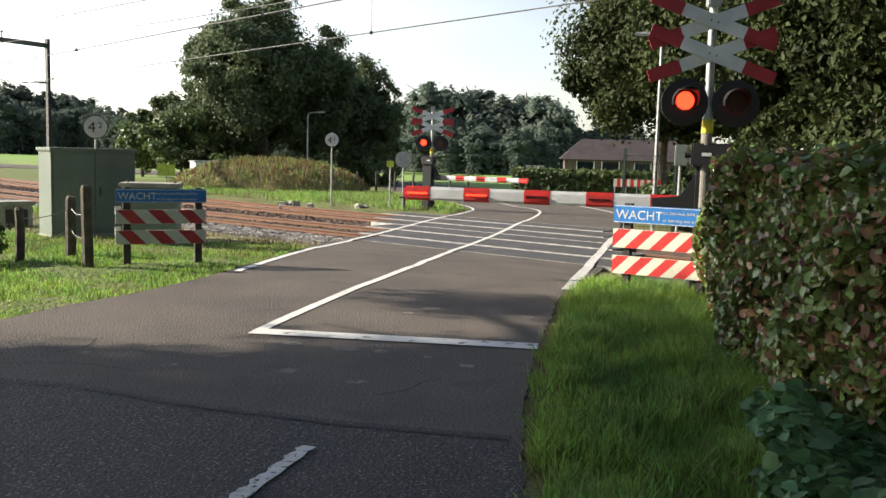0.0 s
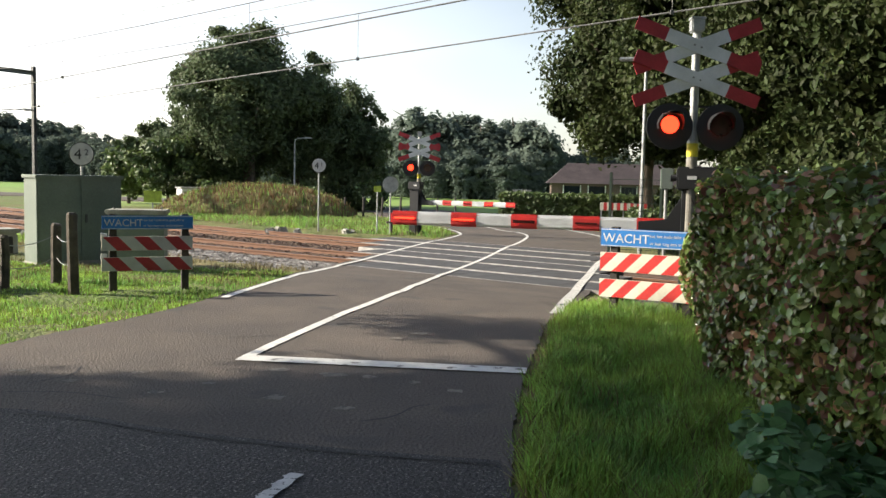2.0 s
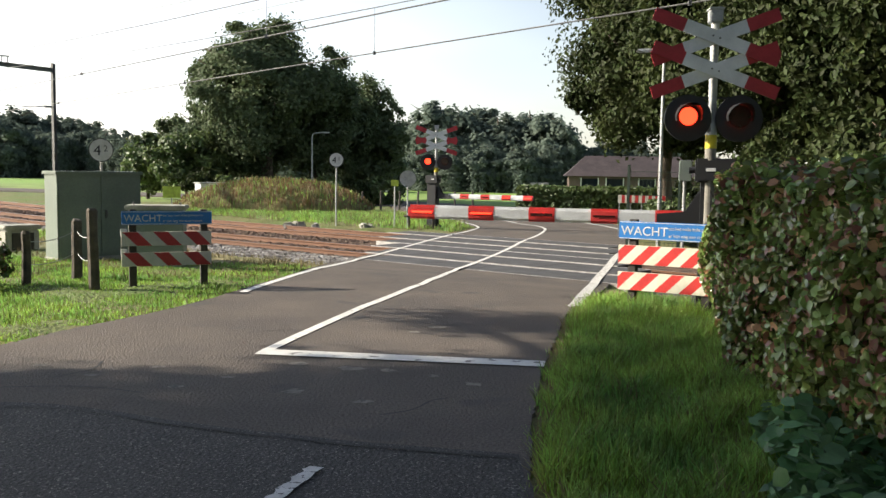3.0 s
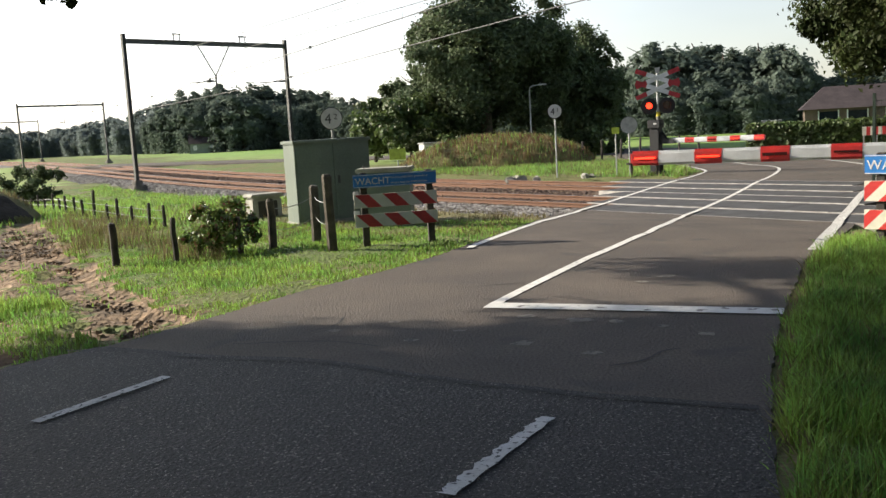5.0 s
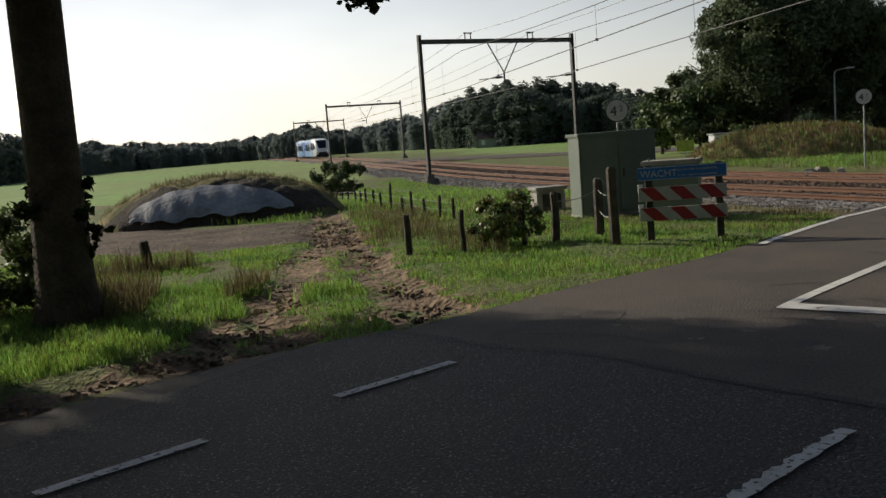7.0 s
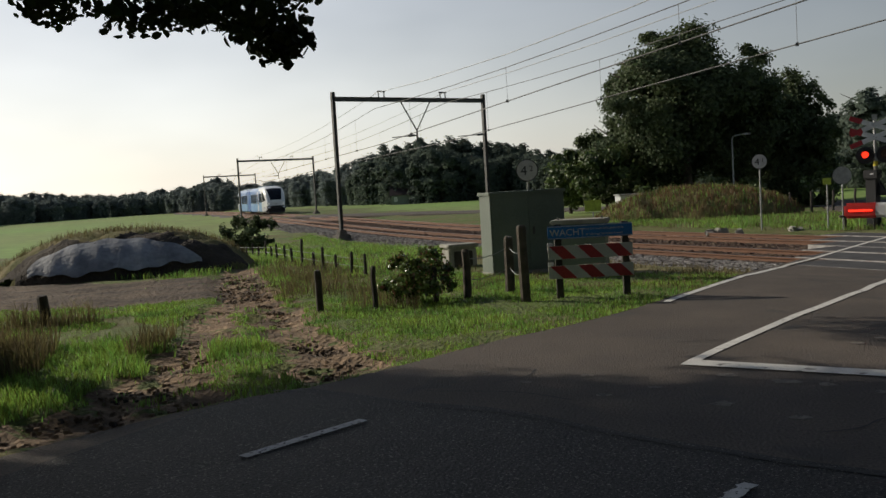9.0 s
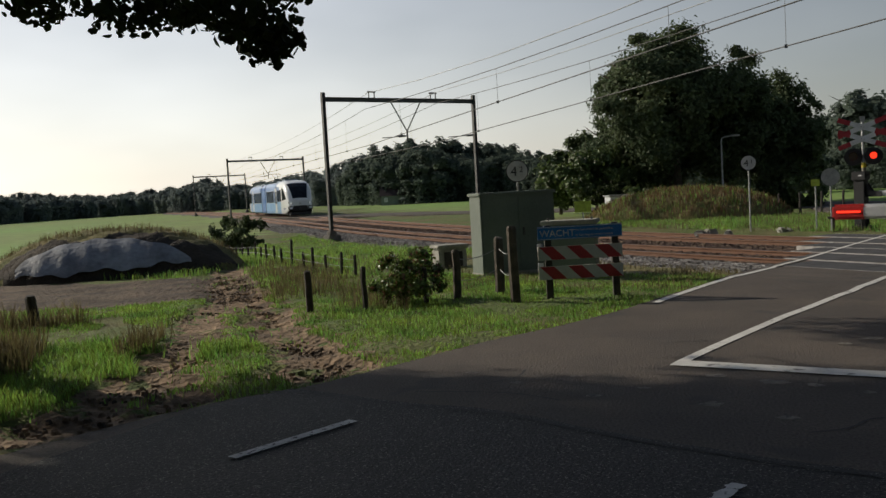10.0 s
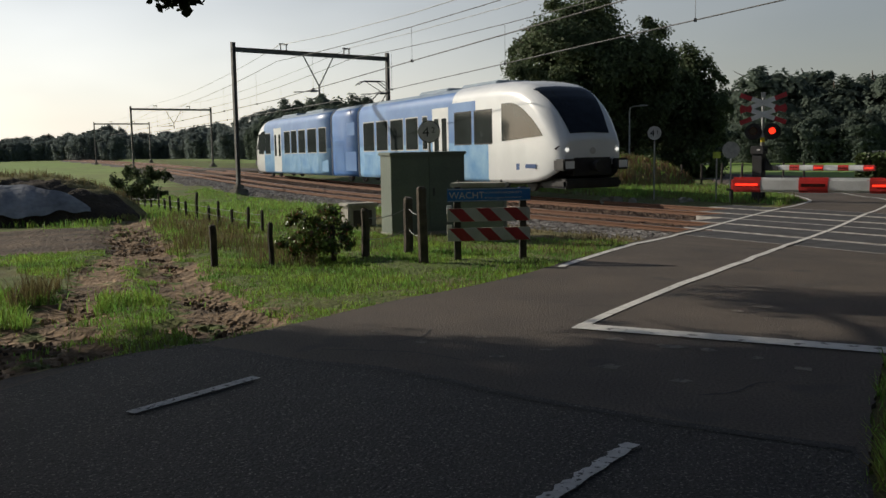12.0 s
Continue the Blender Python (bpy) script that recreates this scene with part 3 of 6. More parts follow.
M_POSTGREY = material("stained_post_paint", (0.26, 0.25, 0.22), 0.6, 0, 0.4, 5, 40, 0.2, 0.003, (0.17, 0.155, 0.13))
M_WOOD = material("weathered_wood", (0.13, 0.108, 0.085), 0.85, 0, 0.5, 6, 60, 0.7, 0.012, (0.06, 0.05, 0.042))
M_DARKWOOD = material("tarred_wood", (0.07, 0.06, 0.05), 0.8, 0, 0.5, 6, 60, 0.6, 0.01, (0.035, 0.03, 0.027))
M_GREENBOX = material("grey_green_cabinet", (0.19, 0.225, 0.19), 0.55, 0, 0.25, 1.5, 40, 0.15, 0.003, (0.15, 0.18, 0.155), spots=((0.23, 0.24, 0.2), 3.0, 0.66))
M_CONCRETE = material("weathered_concrete", (0.42, 0.41, 0.37), 0.85, 0, 0.4, 3, 45, 0.5, 0.008, (0.28, 0.27, 0.235))
M_LENS = glow("lit_red_lamp", (1.0, 0.035, 0.012), 2.6)
M_STRIP = glow("lit_red_strip", (1.0, 0.04, 0.015), 2.0)
M_DARKLENS = material("unlit_red_lens", (0.05, 0.008, 0.008), 0.15, 0, 0.1, 10, 60, 0.0)
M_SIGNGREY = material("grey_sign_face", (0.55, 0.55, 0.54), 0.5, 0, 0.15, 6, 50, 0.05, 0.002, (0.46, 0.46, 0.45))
M_GLASS = material("dark_window_glass", (0.015, 0.02, 0.03), 0.08, 0, 0.1, 3, 30, 0.0, spec=0.25)


def lettering(name, body, size, m, parent, mat, label="", space=1.0):
    """Words as real raised letters."""
    cu = bpy.data.curves.new(name, "FONT")
    cu.body, cu.size, cu.extrude, cu.space_character, cu.resolution_u = body, size, 0.002, space, 3
    tmp_ob = new("lettering_source", cu)
    me = bpy.data.meshes.new_from_object(tmp_ob.evaluated_get(bpy.context.evaluated_depsgraph_get()))
    bpy.data.objects.remove(tmp_ob)
    me.materials.clear()
    me.materials.append(mat)
    ob = new(name, me)
    ob.parent = parent
    ob.matrix_basis = m
    return tagged(ob, label) if label else ob


def stripe_board(bm, w, z0, z1, y, n, lean, phase, mats):
    """A board of slanting stripes: mats gives the material of each stripe in turn."""
    h = z1 - z0
    p = w / n
    cuts = [-w / 2 + (k + phase) * p for k in range(-3, n + 4)]
    for k, (a, b) in enumerate(zip(cuts, cuts[1:])):
        poly = [(a, z0), (b, z0), (b + lean * h, z1), (a + lean * h, z1)]
        out = poly
        for side in (-1, 1):          # keep what lies between the board's ends
            lim, res = side * w / 2, []
            for i in range(len(out)):
                p0, p1 = out[i], out[(i + 1) % len(out)]
                in0, in1 = p0[0] * side <= lim * side, p1[0] * side <= lim * side
                if in0:
                    res.append(p0)
                if in0 != in1:
                    t = (lim - p0[0]) / (p1[0] - p0[0])
                    res.append((lim, p0[1] + t * (p1[1] - p0[1])))
            out = res
            if not out:
                break
        if len(out) > 2:
            f = bm.faces.new([bm.verts.new((x, y, z)) for x, z in out])
            f.material_index = mats[k % 2]
    return bm


def warning_sign(x, y, yaw, w, blue, b1, b2, lean, boards, label, in_shade, feet, z=None):
    """Two posts with a blue notice and two striped boards."""
    t = thing("warning_sign", pose(x, y, zg(x, y) if z is None else z, 0, 0, yaw), label, "warning sign", "signs before the crossing")
    for fx in feet:
        part("post", box(bmesh.new(), fx - 0.045, fx + 0.045, -0.035, 0.055, -0.25, blue[1] + 0.02, 0.006), M_DARKWOOD, t)
    for z0, z1, ph in ((*b1, 0.0), (*b2, 0.0)):
        bm = box(bmesh.new(), -w / 2, w / 2, -0.058, -0.036, z0, z1, 0.003, mat=0)
        stripe_board(bm, w - 0.004, z0 + 0.002, z1 - 0.002, -0.0605, boards, lean, ph, (1, 2))
        # one sign has shade put into its stripes: darker red, grey for cream
        part("striped_board", bm, [M_CREAM, M_RED if not in_shade else M_DARKRED, M_CREAM if not in_shade else M_SIGNGREY], t)
        if in_shade:
            part("reflector", box(bmesh.new(), -w / 2 - 0.005, -w / 2 + 0.07, -0.02, 0.01, z0 + 0.12, z0 + 0.22, 0.004), M_WHITE, t)
    bd = part("notice", box(bmesh.new(), -w / 2 + 0.005, w / 2 + 0.005, -0.064, -0.045, blue[0], blue[1], 0.004), M_BLUE, t, "blue notice board with white lettering")
    h = blue[1] - blue[0]
    part("rim", box(box(bmesh.new(), -w / 2 + 0.01, w / 2, -0.067, -0.064, blue[0] + 0.006, blue[0] + 0.013), -w / 2 + 0.01, w / 2, -0.067, -0.064, blue[1] - 0.013, blue[1] - 0.006), M_LETTER, bd)
    lettering("lettering", "WACHT", h * 0.72, pose(-w / 2 + 0.03, -0.066, blue[0] + h * 0.24, 90, 0, 0), bd, M_LETTER)
    lettering("lettering", "tot het rode licht gedoofd is", h * 0.25, pose(-w / 2 + 0.03 + h * 2.72, -0.066, blue[0] + h * 0.6, 90, 0, 0), bd, M_LETTER)
    lettering("lettering", "er kan nog een trein komen", h * 0.25, pose(-w / 2 + 0.03 + h * 2.72, -0.066, blue[0] + h * 0.2, 90, 0, 0), bd, M_LETTER)
    return t


warning_sign(2.5, 10.37, -31.0, 1.16, (0.885, 1.09), (0.595, 0.815), (0.295, 0.505), 1.0, 8, "red-and-white striped boards under a blue notice, on the grass verge", False, (-0.42, 0.44), -0.085)
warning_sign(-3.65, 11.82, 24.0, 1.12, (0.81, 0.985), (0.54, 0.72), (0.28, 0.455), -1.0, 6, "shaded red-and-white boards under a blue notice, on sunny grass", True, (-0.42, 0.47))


# ---- crossing signals ----
def arm(bm, c, ang, half, wid, y, white):
    """One arm of a cross with red ends."""
    M = Matrix.Translation(c) @ Matrix.Rotation(radians(ang), 4, "Y")
    for a, b, mt in ((-half, -white, 1), (-white, white, 0), (white, half, 1)):
        box(bm, a, b, y - 0.012, y + 0.012, -wid / 2, wid / 2, 0.0, M, mt)
    return bm


SCREENS = []   # moving part, its side (-1 shows with the first beat, 1 with the second), hinge


def crossing_signal(x, y, z, yaw, label):
    t = thing("crossing_signal", pose(x, y, z, 0, 0, yaw), label, "crossing signal", "signals of the crossing")
    part("foot", box(box(bmesh.new(), -0.2, 0.2, -0.2, 0.2, -0.3, 0.1, 0.02), -0.13, 0.13, -0.13, 0.13, 0.1, 0.32, 0.02), M_BLACKP, t)
    part("lower_post", tube(bmesh.new(), (0, 0, 0.3), (0, 0, 1.98), 0.068, 0.066, 16), M_POSTGREY, t, smooth=False)
    part("band", tube(bmesh.new(), (0, 0, 1.98), (0, 0, 2.14), 0.07, 0.066, 16), M_YELLOW, t, "bright yellow band round the post")
    part("upper_post", tube(tube(bmesh.new(), (0, 0, 2.14), (0, 0, 2.3), 0.066, 0.05, 16), (0, 0, 2.3), (0, 0, 3.5), 0.05, 0.05, 16), M_GALV, t)
    part("top_box", box(box(bmesh.new(), -0.075, 0.075, -0.08, 0.1, 3.44, 3.6, 0.015), -0.085, 0.085, -0.09, 0.11, 3.59, 3.615, 0.005), M_GALV, t)
    for k, zc in enumerate((3.27, 2.89)):
        for s, yy in ((1, -0.085), (-1, -0.058)):
            a = part("cross_arm", arm(bmesh.new(), Vector((0, 0, zc)), 20.5 * s, 0.77, 0.15, yy, 0.385), [M_WHITE, M_DARKRED], t)
            for dx in (-0.04, 0.04):
                part("bolt", disc(bmesh.new(), (dx, yy - 0.014, zc - dx * 0.37 * s), (0, 1, 0), 0.011, 0.008, 10), M_DARKSTEEL, a)
    part("bracket", box(bmesh.new(), -0.3, 0.3, -0.02, 0.02, 2.56, 2.585, 0.005), M_BLACKP, t)
    for s in (-1, 1):
        c = Vector((s * 0.295, -0.1, 2.33))
        bm = disc(bmesh.new(), c + Vector((0, 0.02, 0)), (0, 1, 0), 0.272, 0.03, 40)
        disc(bm, c + Vector((0, 0.12, 0.02)), (0, 1, 0), 0.16, 0.2, 24, 0.15)
        lamp = part("lamp", bm, M_BLACKP, t, "black round signal lamp with a red lens")
        bm = bmesh.new()   # hood
        n, r, L = 20, 0.15, 0.28
        ring = []
        for i in range(n + 1):
            a = radians(-20 + 220 * i / n)
            cut = L * (0.35 + 0.65 * max(0.0, math.sin(a)))
            ring.append([bm.verts.new((c.x + math.cos(a) * rr, c.y + yy, c.z + 0.02 + math.sin(a) * rr)) for rr, yy in ((r, 0), (r, -cut), (r - 0.006, -cut), (r - 0.006, 0))])
        for u, v in zip(ring, ring[1:]):
            for q in range(3):
                bm.faces.new((u[q], u[q + 1], v[q + 1], v[q]))
        part("hood", bm, M_BLACKP, lamp)
        part("lens", disc(bmesh.new(), c + Vector((0, -0.006, 0.02)), (0, 1, 0), 0.105, 0.03, 32, 0.095), M_LENS, lamp, "glowing red lens")
        # added dark hinged screen under the hood hides the lit lens to mimic flashing
        screen = part("screen", disc(bmesh.new(), (0, 0, -0.128), (0, 1, 0), 0.13, 0.006, 32), M_DARKLENS, lamp, "added dark red screen hiding the lit lens")
        SCREENS.append((screen, s, c + Vector((0, -0.026, 0.148))))
    return t


crossing_signal(3.09, 10.95, -0.12, -4.0, "crossing signal with red-white crosses and a lit red lamp")
crossing_signal(-0.47, 32.45, -0.47, 0.0, "distant crossing signal with red-white crosses beyond the tracks")


def barrier(x, y, z, yaw, bar_len, label, flip=1):
    """Drive box, black arm and striped half bar; the bar points along -x of its own space (times flip)."""
    t = thing("level_crossing_barrier", pose(x, y, z, 0, 0, yaw), label, "barrier", "barriers of the crossing")
    f = flip
    dr = part("drive_box", box(box(bmesh.new(), *sorted((-0.02 * f, 0.45 * f)), -0.22, 0.1, 1.58, 1.86, 0.02), *sorted((0.0, 0.43 * f)), -0.23, -0.22, 1.6, 1.84, 0.0), M_BLACKP, t)
    part("plate", box(bmesh.new(), *sorted((0.1 * f, 0.21 * f)), -0.236, -0.23, 1.71, 1.75), M_LETTER, dr)
    part("latch", tube(bmesh.new(), (-0.09 * f, -0.1, 1.72), (0.0, -0.1, 1.72), 0.04, 0.03, 12), M_BLACKP, dr)
    bm = bmesh.new()
    for yy in (-0.05, 0.12):   # two cheek plates
        pts = [(0.3, 1.6), (0.12, 1.6), (-0.12, 1.22), (-0.45, 1.19), (-0.45, 1.04), (0.1, 1.04), (0.34, 1.3)]
        a = [bm.verts.new((px * f, yy, pz)) for px, pz in pts]
        b = [bm.verts.new((px * f, yy + 0.025, pz)) for px, pz in pts]
        bm.faces.new(a)
        bm.faces.new(b[::-1])
        for k in range(len(pts)):
            bm.faces.new((a[k], a[(k + 1) % len(pts)], b[(k + 1) % len(pts)], b[k]))
    bmesh.ops.recalc_face_normals(bm, faces=bm.faces)
    part("arm", bm, M_BLACKP, t)
    part("drive_stand", box(box(bmesh.new(), *sorted((0.05 * f, 0.4 * f)), -0.18, 0.12, 0.1, 1.6, 0.02), *sorted((0.0, 0.46 * f)), -0.24, 0.18, -0.3, 0.12, 0.02), M_BLACKP, t)
    n = int(round(bar_len / 0.39))
    bar = part("bar", box(bmesh.new(), *sorted((-0.3 * f, -(0.3 + bar_len) * f)), 0.0, 0.085, 1.05, 1.225, 0.03), M_WHITE, t, "red and white barrier bar")
    for k in range(0, n, 2):
        x1, x0 = -(0.3 + bar_len) + 0.39 * k, -(0.3 + bar_len) + 0.39 * (k + 1)
        band = part("red_band", box(bmesh.new(), *sorted((x1 * f, x0 * f)), -0.003, 0.088, 1.047, 1.228, 0.03), M_RED, bar)
        lit = k in (0, 2, 4)
        part("light_strip", box(bmesh.new(), *sorted(((x1 + 0.06) * f, (x0 - 0.06) * f)), -0.012, -0.004, 1.127, 1.15, 0.003), M_STRIP if lit else M_DARKLENS, bar, "lit red strip" if lit else "")
        if k in (2, 4):
            half = 0.14
            # added screen, no part of the bar, hides the strip between flashes
            screen = part("strip_screen", box(bmesh.new(), -half, half, -0.003, 0.0, -0.04, 0.0), M_DARKLENS, bar, "added dark screen hiding a lit red strip")
            SCREENS.append((screen, -1 if k == 2 else 1, Vector(((x0 + x1) / 2 * f, -0.015, 1.157))))
    return t


barrier(2.98, 11.12, -0.12, -13.5, 3.32, "lowered red-and-white half barrier reaching over the road")
barrier(-0.35, 32.35, -0.47, -25.0, 3.2, "distant lowered red-and-white half barrier over the road", -1)


# ---- cabinets and blocks ----
def big_cabinet():
    t = thing("relay_cabinet", pose(-6.38, 14.9, -0.03, 0, 0, 46.0), "large grey-green steel relay cabinet on the verge by the tracks", "cabinet")
    W, D, H = 1.46, 0.5, 1.46
    part("body", box(bmesh.new(), 0, W, 0, D, 0.0, H, 0.012), M_GREENBOX, t)
    part("plinth", box(bmesh.new(), -0.02, W + 0.02, -0.02, D + 0.02, -0.3, 0.06, 0.01), M_CONCRETE, t)
    part("roof", box(bmesh.new(), -0.03, W + 0.03, -0.035, D + 0.03, H - 0.03, H + 0.03, 0.012), M_GREENBOX, t)
    for a, b in ((0.03, W / 2 - 0.006), (W / 2 + 0.006, W - 0.03)):
        d = part("door", box(bmesh.new(), a, b, -0.016, 0.0, 0.09, H - 0.05, 0.005), M_GREENBOX, t)
        part("handle", box(bmesh.new(), b - 0.1 if a < 0.1 else a + 0.06, b - 0.06 if a < 0.1 else a + 0.1, -0.04, -0.016, 0.7, 0.84, 0.006), M_DARKSTEEL, d)


big_cabinet()


def small_cabinet():
    t = thing("low_cabinet", pose(-4.62, 14.5, -0.02, 0, 0, 8), "low grey cabinet with a pale lid behind the striped sign", "cabinet")
    part("body", box(bmesh.new(), -0.42, 0.42, -0.2, 0.2, -0.2, 0.9, 0.01), M_GREENBOX, t)
    part("lid", box(bmesh.new(), -0.46, 0.46, -0.24, 0.24, 0.9, 0.97, 0.015), M_CONCRETE, t)
    for dx in (-0.36, 0.36):
        part("lid_eye", tube(bmesh.new(), (dx, 0, 0.97), (dx, 0, 1.01), 0.018), M_DARKSTEEL, t)


small_cabinet()


def concrete_box():
    t = thing("concrete_cable_box", pose(-7.95, 16.85, -0.05, 0, 0, 46), "pale concrete cable box, a dark panel for its open side, by the fence", "cable box")
    part("body", box(bmesh.new(), -0.3, 0.3, -0.22, 0.22, -0.2, 0.42, 0.03), M_CONCRETE, t)
    part("lid", box(bmesh.new(), -0.34, 0.34, -0.26, 0.26, 0.42, 0.5, 0.025), M_CONCRETE, t)
    # dark panel laid on the solid front stands for the shade of a hollow
    part("dark_front_panel", box(bmesh.new(), -0.2, 0.2, -0.235, -0.218, 0.05, 0.36, 0.01), M_DARKWOOD, t)


concrete_box()


# ---- wooden posts and wires ----
def wooden_post(x, y, h, r, lean, mat, label, group):
    bm = bmesh.new()
    rnd = random.Random(int(x * 100))
    n = 8
    pts = [(rnd.uniform(-0.008, 0.008), rnd.uniform(-0.008, 0.008), z) for z in (-0.25, h * 0.3, h * 0.7, h - 0.03, h)]
    pipe(bm, pts, [r, r * 0.98, r * 0.95, r * 0.93, r * 0.7], n)
    ob = part("wooden_post", bm, mat, at=pose(x, y, zg(x, y), lean, rnd.uniform(-3, 3), rnd.uniform(0, 90)))
    return tagged(ob, label, "post", group)


for x, y, h, r in ((-4.4, 11.32, 1.03, 0.07), (-5.1, 12.5, 0.82, 0.075), (-5.45, 11.75, 0.7, 0.06)):
    wooden_post(x, y, h, r, 1.5, M_WOOD, "grey weathered round post with slack wire, in the grass", "posts by the cabinet")
for x, y, h, r in ((-7.06, 10.42, 0.56, 0.05), (-6.33, 10.66, 0.58, 0.04), (-10.48, 8.8, 0.44, 0.075), (-5.72, 11.3, 0.5, 0.04)):
    wooden_post(x, y, h, r, -1.5, M_DARKWOOD, "short dark wooden post in long grass", "short posts in the verge")
FENCE = [(-9.14, 15.1), (-9.62, 15.4), (-10.35, 15.96), (-11.03, 16.5), (-11.66, 17.05), (-12.35, 17.6), (-13.05, 18.2), (-13.9, 19.1), (-14.9, 20.1), (-15.9, 21.2), (-17.0, 22.4), (-18.2, 23.6), (-19.6, 25.1), (-21.2, 26.8), (-23, 28.7), (-25, 30.9)]
for k, (x, y) in enumerate(FENCE):
    wooden_post(x, y, 0.42 + 0.07 * math.sin(k * 2.7) + (0.14 if k == 5 else 0), 0.034, 1.0, M_DARKWOOD, "thin dark fence post along the dirt track", "fence posts along the track")


def slack_wire(name, a, b, sag, r, label, group):
    a, b = Vector(a), Vector(b)
    pts = [a.lerp(b, k / 8) - Vector((0, 0, sag * 4 * (k / 8) * (1 - k / 8))) for k in range(9)]
    return tagged(part(name, pipe(bmesh.new(), pts, r, 5), M_GALV), label, "wire", group)


for h in (0.32, 0.62):
    slack_wire("post_wire", (-4.4, 11.32, h + 0.1), (-5.1, 12.5, h + 0.05), 0.08, 0.004, "slack grey wire between weathered posts", "wires on the posts")
    slack_wire("post_wire", (-5.1, 12.5, h + 0.05), (-5.45, 11.75, h - 0.05), 0.06, 0.006, "slack grey wire between weathered posts", "wires on the posts")
for k in range(len(FENCE) - 1):
    (xa, ya), (xb, yb) = FENCE[k], FENCE[k + 1]
    for h in (0.18, 0.33):
        slack_wire("fence_wire", (xa, ya, zg(xa, ya) + h), (xb, yb, zg(xb, yb) + h), 0.01, 0.004, "thin fence wire along the dirt track", "fence wires")


# ---- railway signs and lamp posts ----
def round_sign(x, y, top, dia, big, small, label):
    g = zg(x, y)
    t = thing("distance_sign", pose(x, y, g, 0, 0, math.degrees(math.atan2(-x, y)) - 4), label, "railway sign", "numbered railway signs")
    H = top - g
    part("pole", tube(bmesh.new(), (0, 0.03, -0.3), (0, 0.03, H), 0.03, 0.03, 10), M_GALV, t)
    c = (0, 0, H - dia / 2)
    f = part("face", disc(bmesh.new(), c, (0, 1, 0), dia / 2 - 0.02, 0.02, 32), M_SIGNGREY, t)
    part("rim", disc(bmesh.new(), (0, 0.006, H - dia / 2), (0, 1, 0), dia / 2, 0.016, 32), M_BLACKP, t)
    lettering("numeral", big, dia * 0.62, pose(-dia * 0.3, -0.0115, H - dia * 0.72, 90, 0, 0), f, M_BLACKP)
    lettering("numeral", small, dia * 0.36, pose(dia * 0.1, -0.0115, H - dia * 0.55, 90, 0, 0), f, M_BLACKP)


round_sign(-7.8, 20.57, 2.17, 0.53, "4", "2", "round grey railway sign with a number behind the cabinet")
round_sign(-4.05, 32.9, 2.15, 0.52, "4", "1", "round grey railway sign with a number beyond the rails")


def plate_sign(x, y, zc, w, h, mat, name, label, roundy=False):
    g = zg(x, y)
    t = thing(name, pose(x, y, g, 0, 0, math.degrees(math.atan2(-x, y))), label, "sign")
    part("pole", tube(bmesh.new(), (0, 0.03, -0.2), (0, 0.03, zc - g + (h / 2 if roundy else 0)), 0.028, 0.028, 10), M_GALV, t)
    bm = disc(bmesh.new(), (0, 0, zc - g), (0, 1, 0), w / 2, 0.02, 32) if roundy else box(bmesh.new(), -w / 2, w / 2, -0.01, 0.01, zc - g - h / 2, zc - g + h / 2, 0.006)
    part("plate", bm, mat, t)


M_LIME = material("lime_sign", (0.5, 0.62, 0.08), 0.5, 0, 0.1, 6, 50, 0.0)
plate_sign(-1.93, 32.6, 1.1, 0.26, 0.22, M_LIME, "route_sign", "small lime-green sign on a thin pole beyond the rails")
plate_sign(-12.2, 40.3, 0.45, 0.75, 0.5, M_LIME, "warning_plate", "low lime-green plate on a post before the mound")
plate_sign(-1.44, 31.87, 1.27, 0.56, 0.56, M_GALV, "round_sign", "round traffic sign seen from its grey back", True)


def street_lamp(x, y, H, arm_len, side, label):
    t = thing("street_lamp", pose(x, y, zg(x, y), 0, 0, math.degrees(math.atan2(-x, y))), label, "street lamp", "street lamps")
    part("pole", pipe(bmesh.new(), [(0, 0, -0.3), (0, 0, H * 0.5), (0, 0, H - 0.25), (0.05 * side, 0, H - 0.08), (0.2 * side, 0, H), (arm_len * side, 0, H + 0.04)], [0.06, 0.05, 0.045, 0.042, 0.04, 0.035], 10), M_GALV, t)
    part("head", box(bmesh.new(), *sorted(((arm_len - 0.05) * side, (arm_len + 0.5) * side)), -0.1, 0.1, H, H + 0.1, 0.04), M_GALV, t, "pale lamp head")


street_lamp(-8.6, 57.5, 4.35, 0.6, 1, "grey street lamp with a bent arm before dark trees")
street_lamp(5.8, 25.35, 5.3, 0.25, -1, "tall thin grey street lamp in front of the trees")


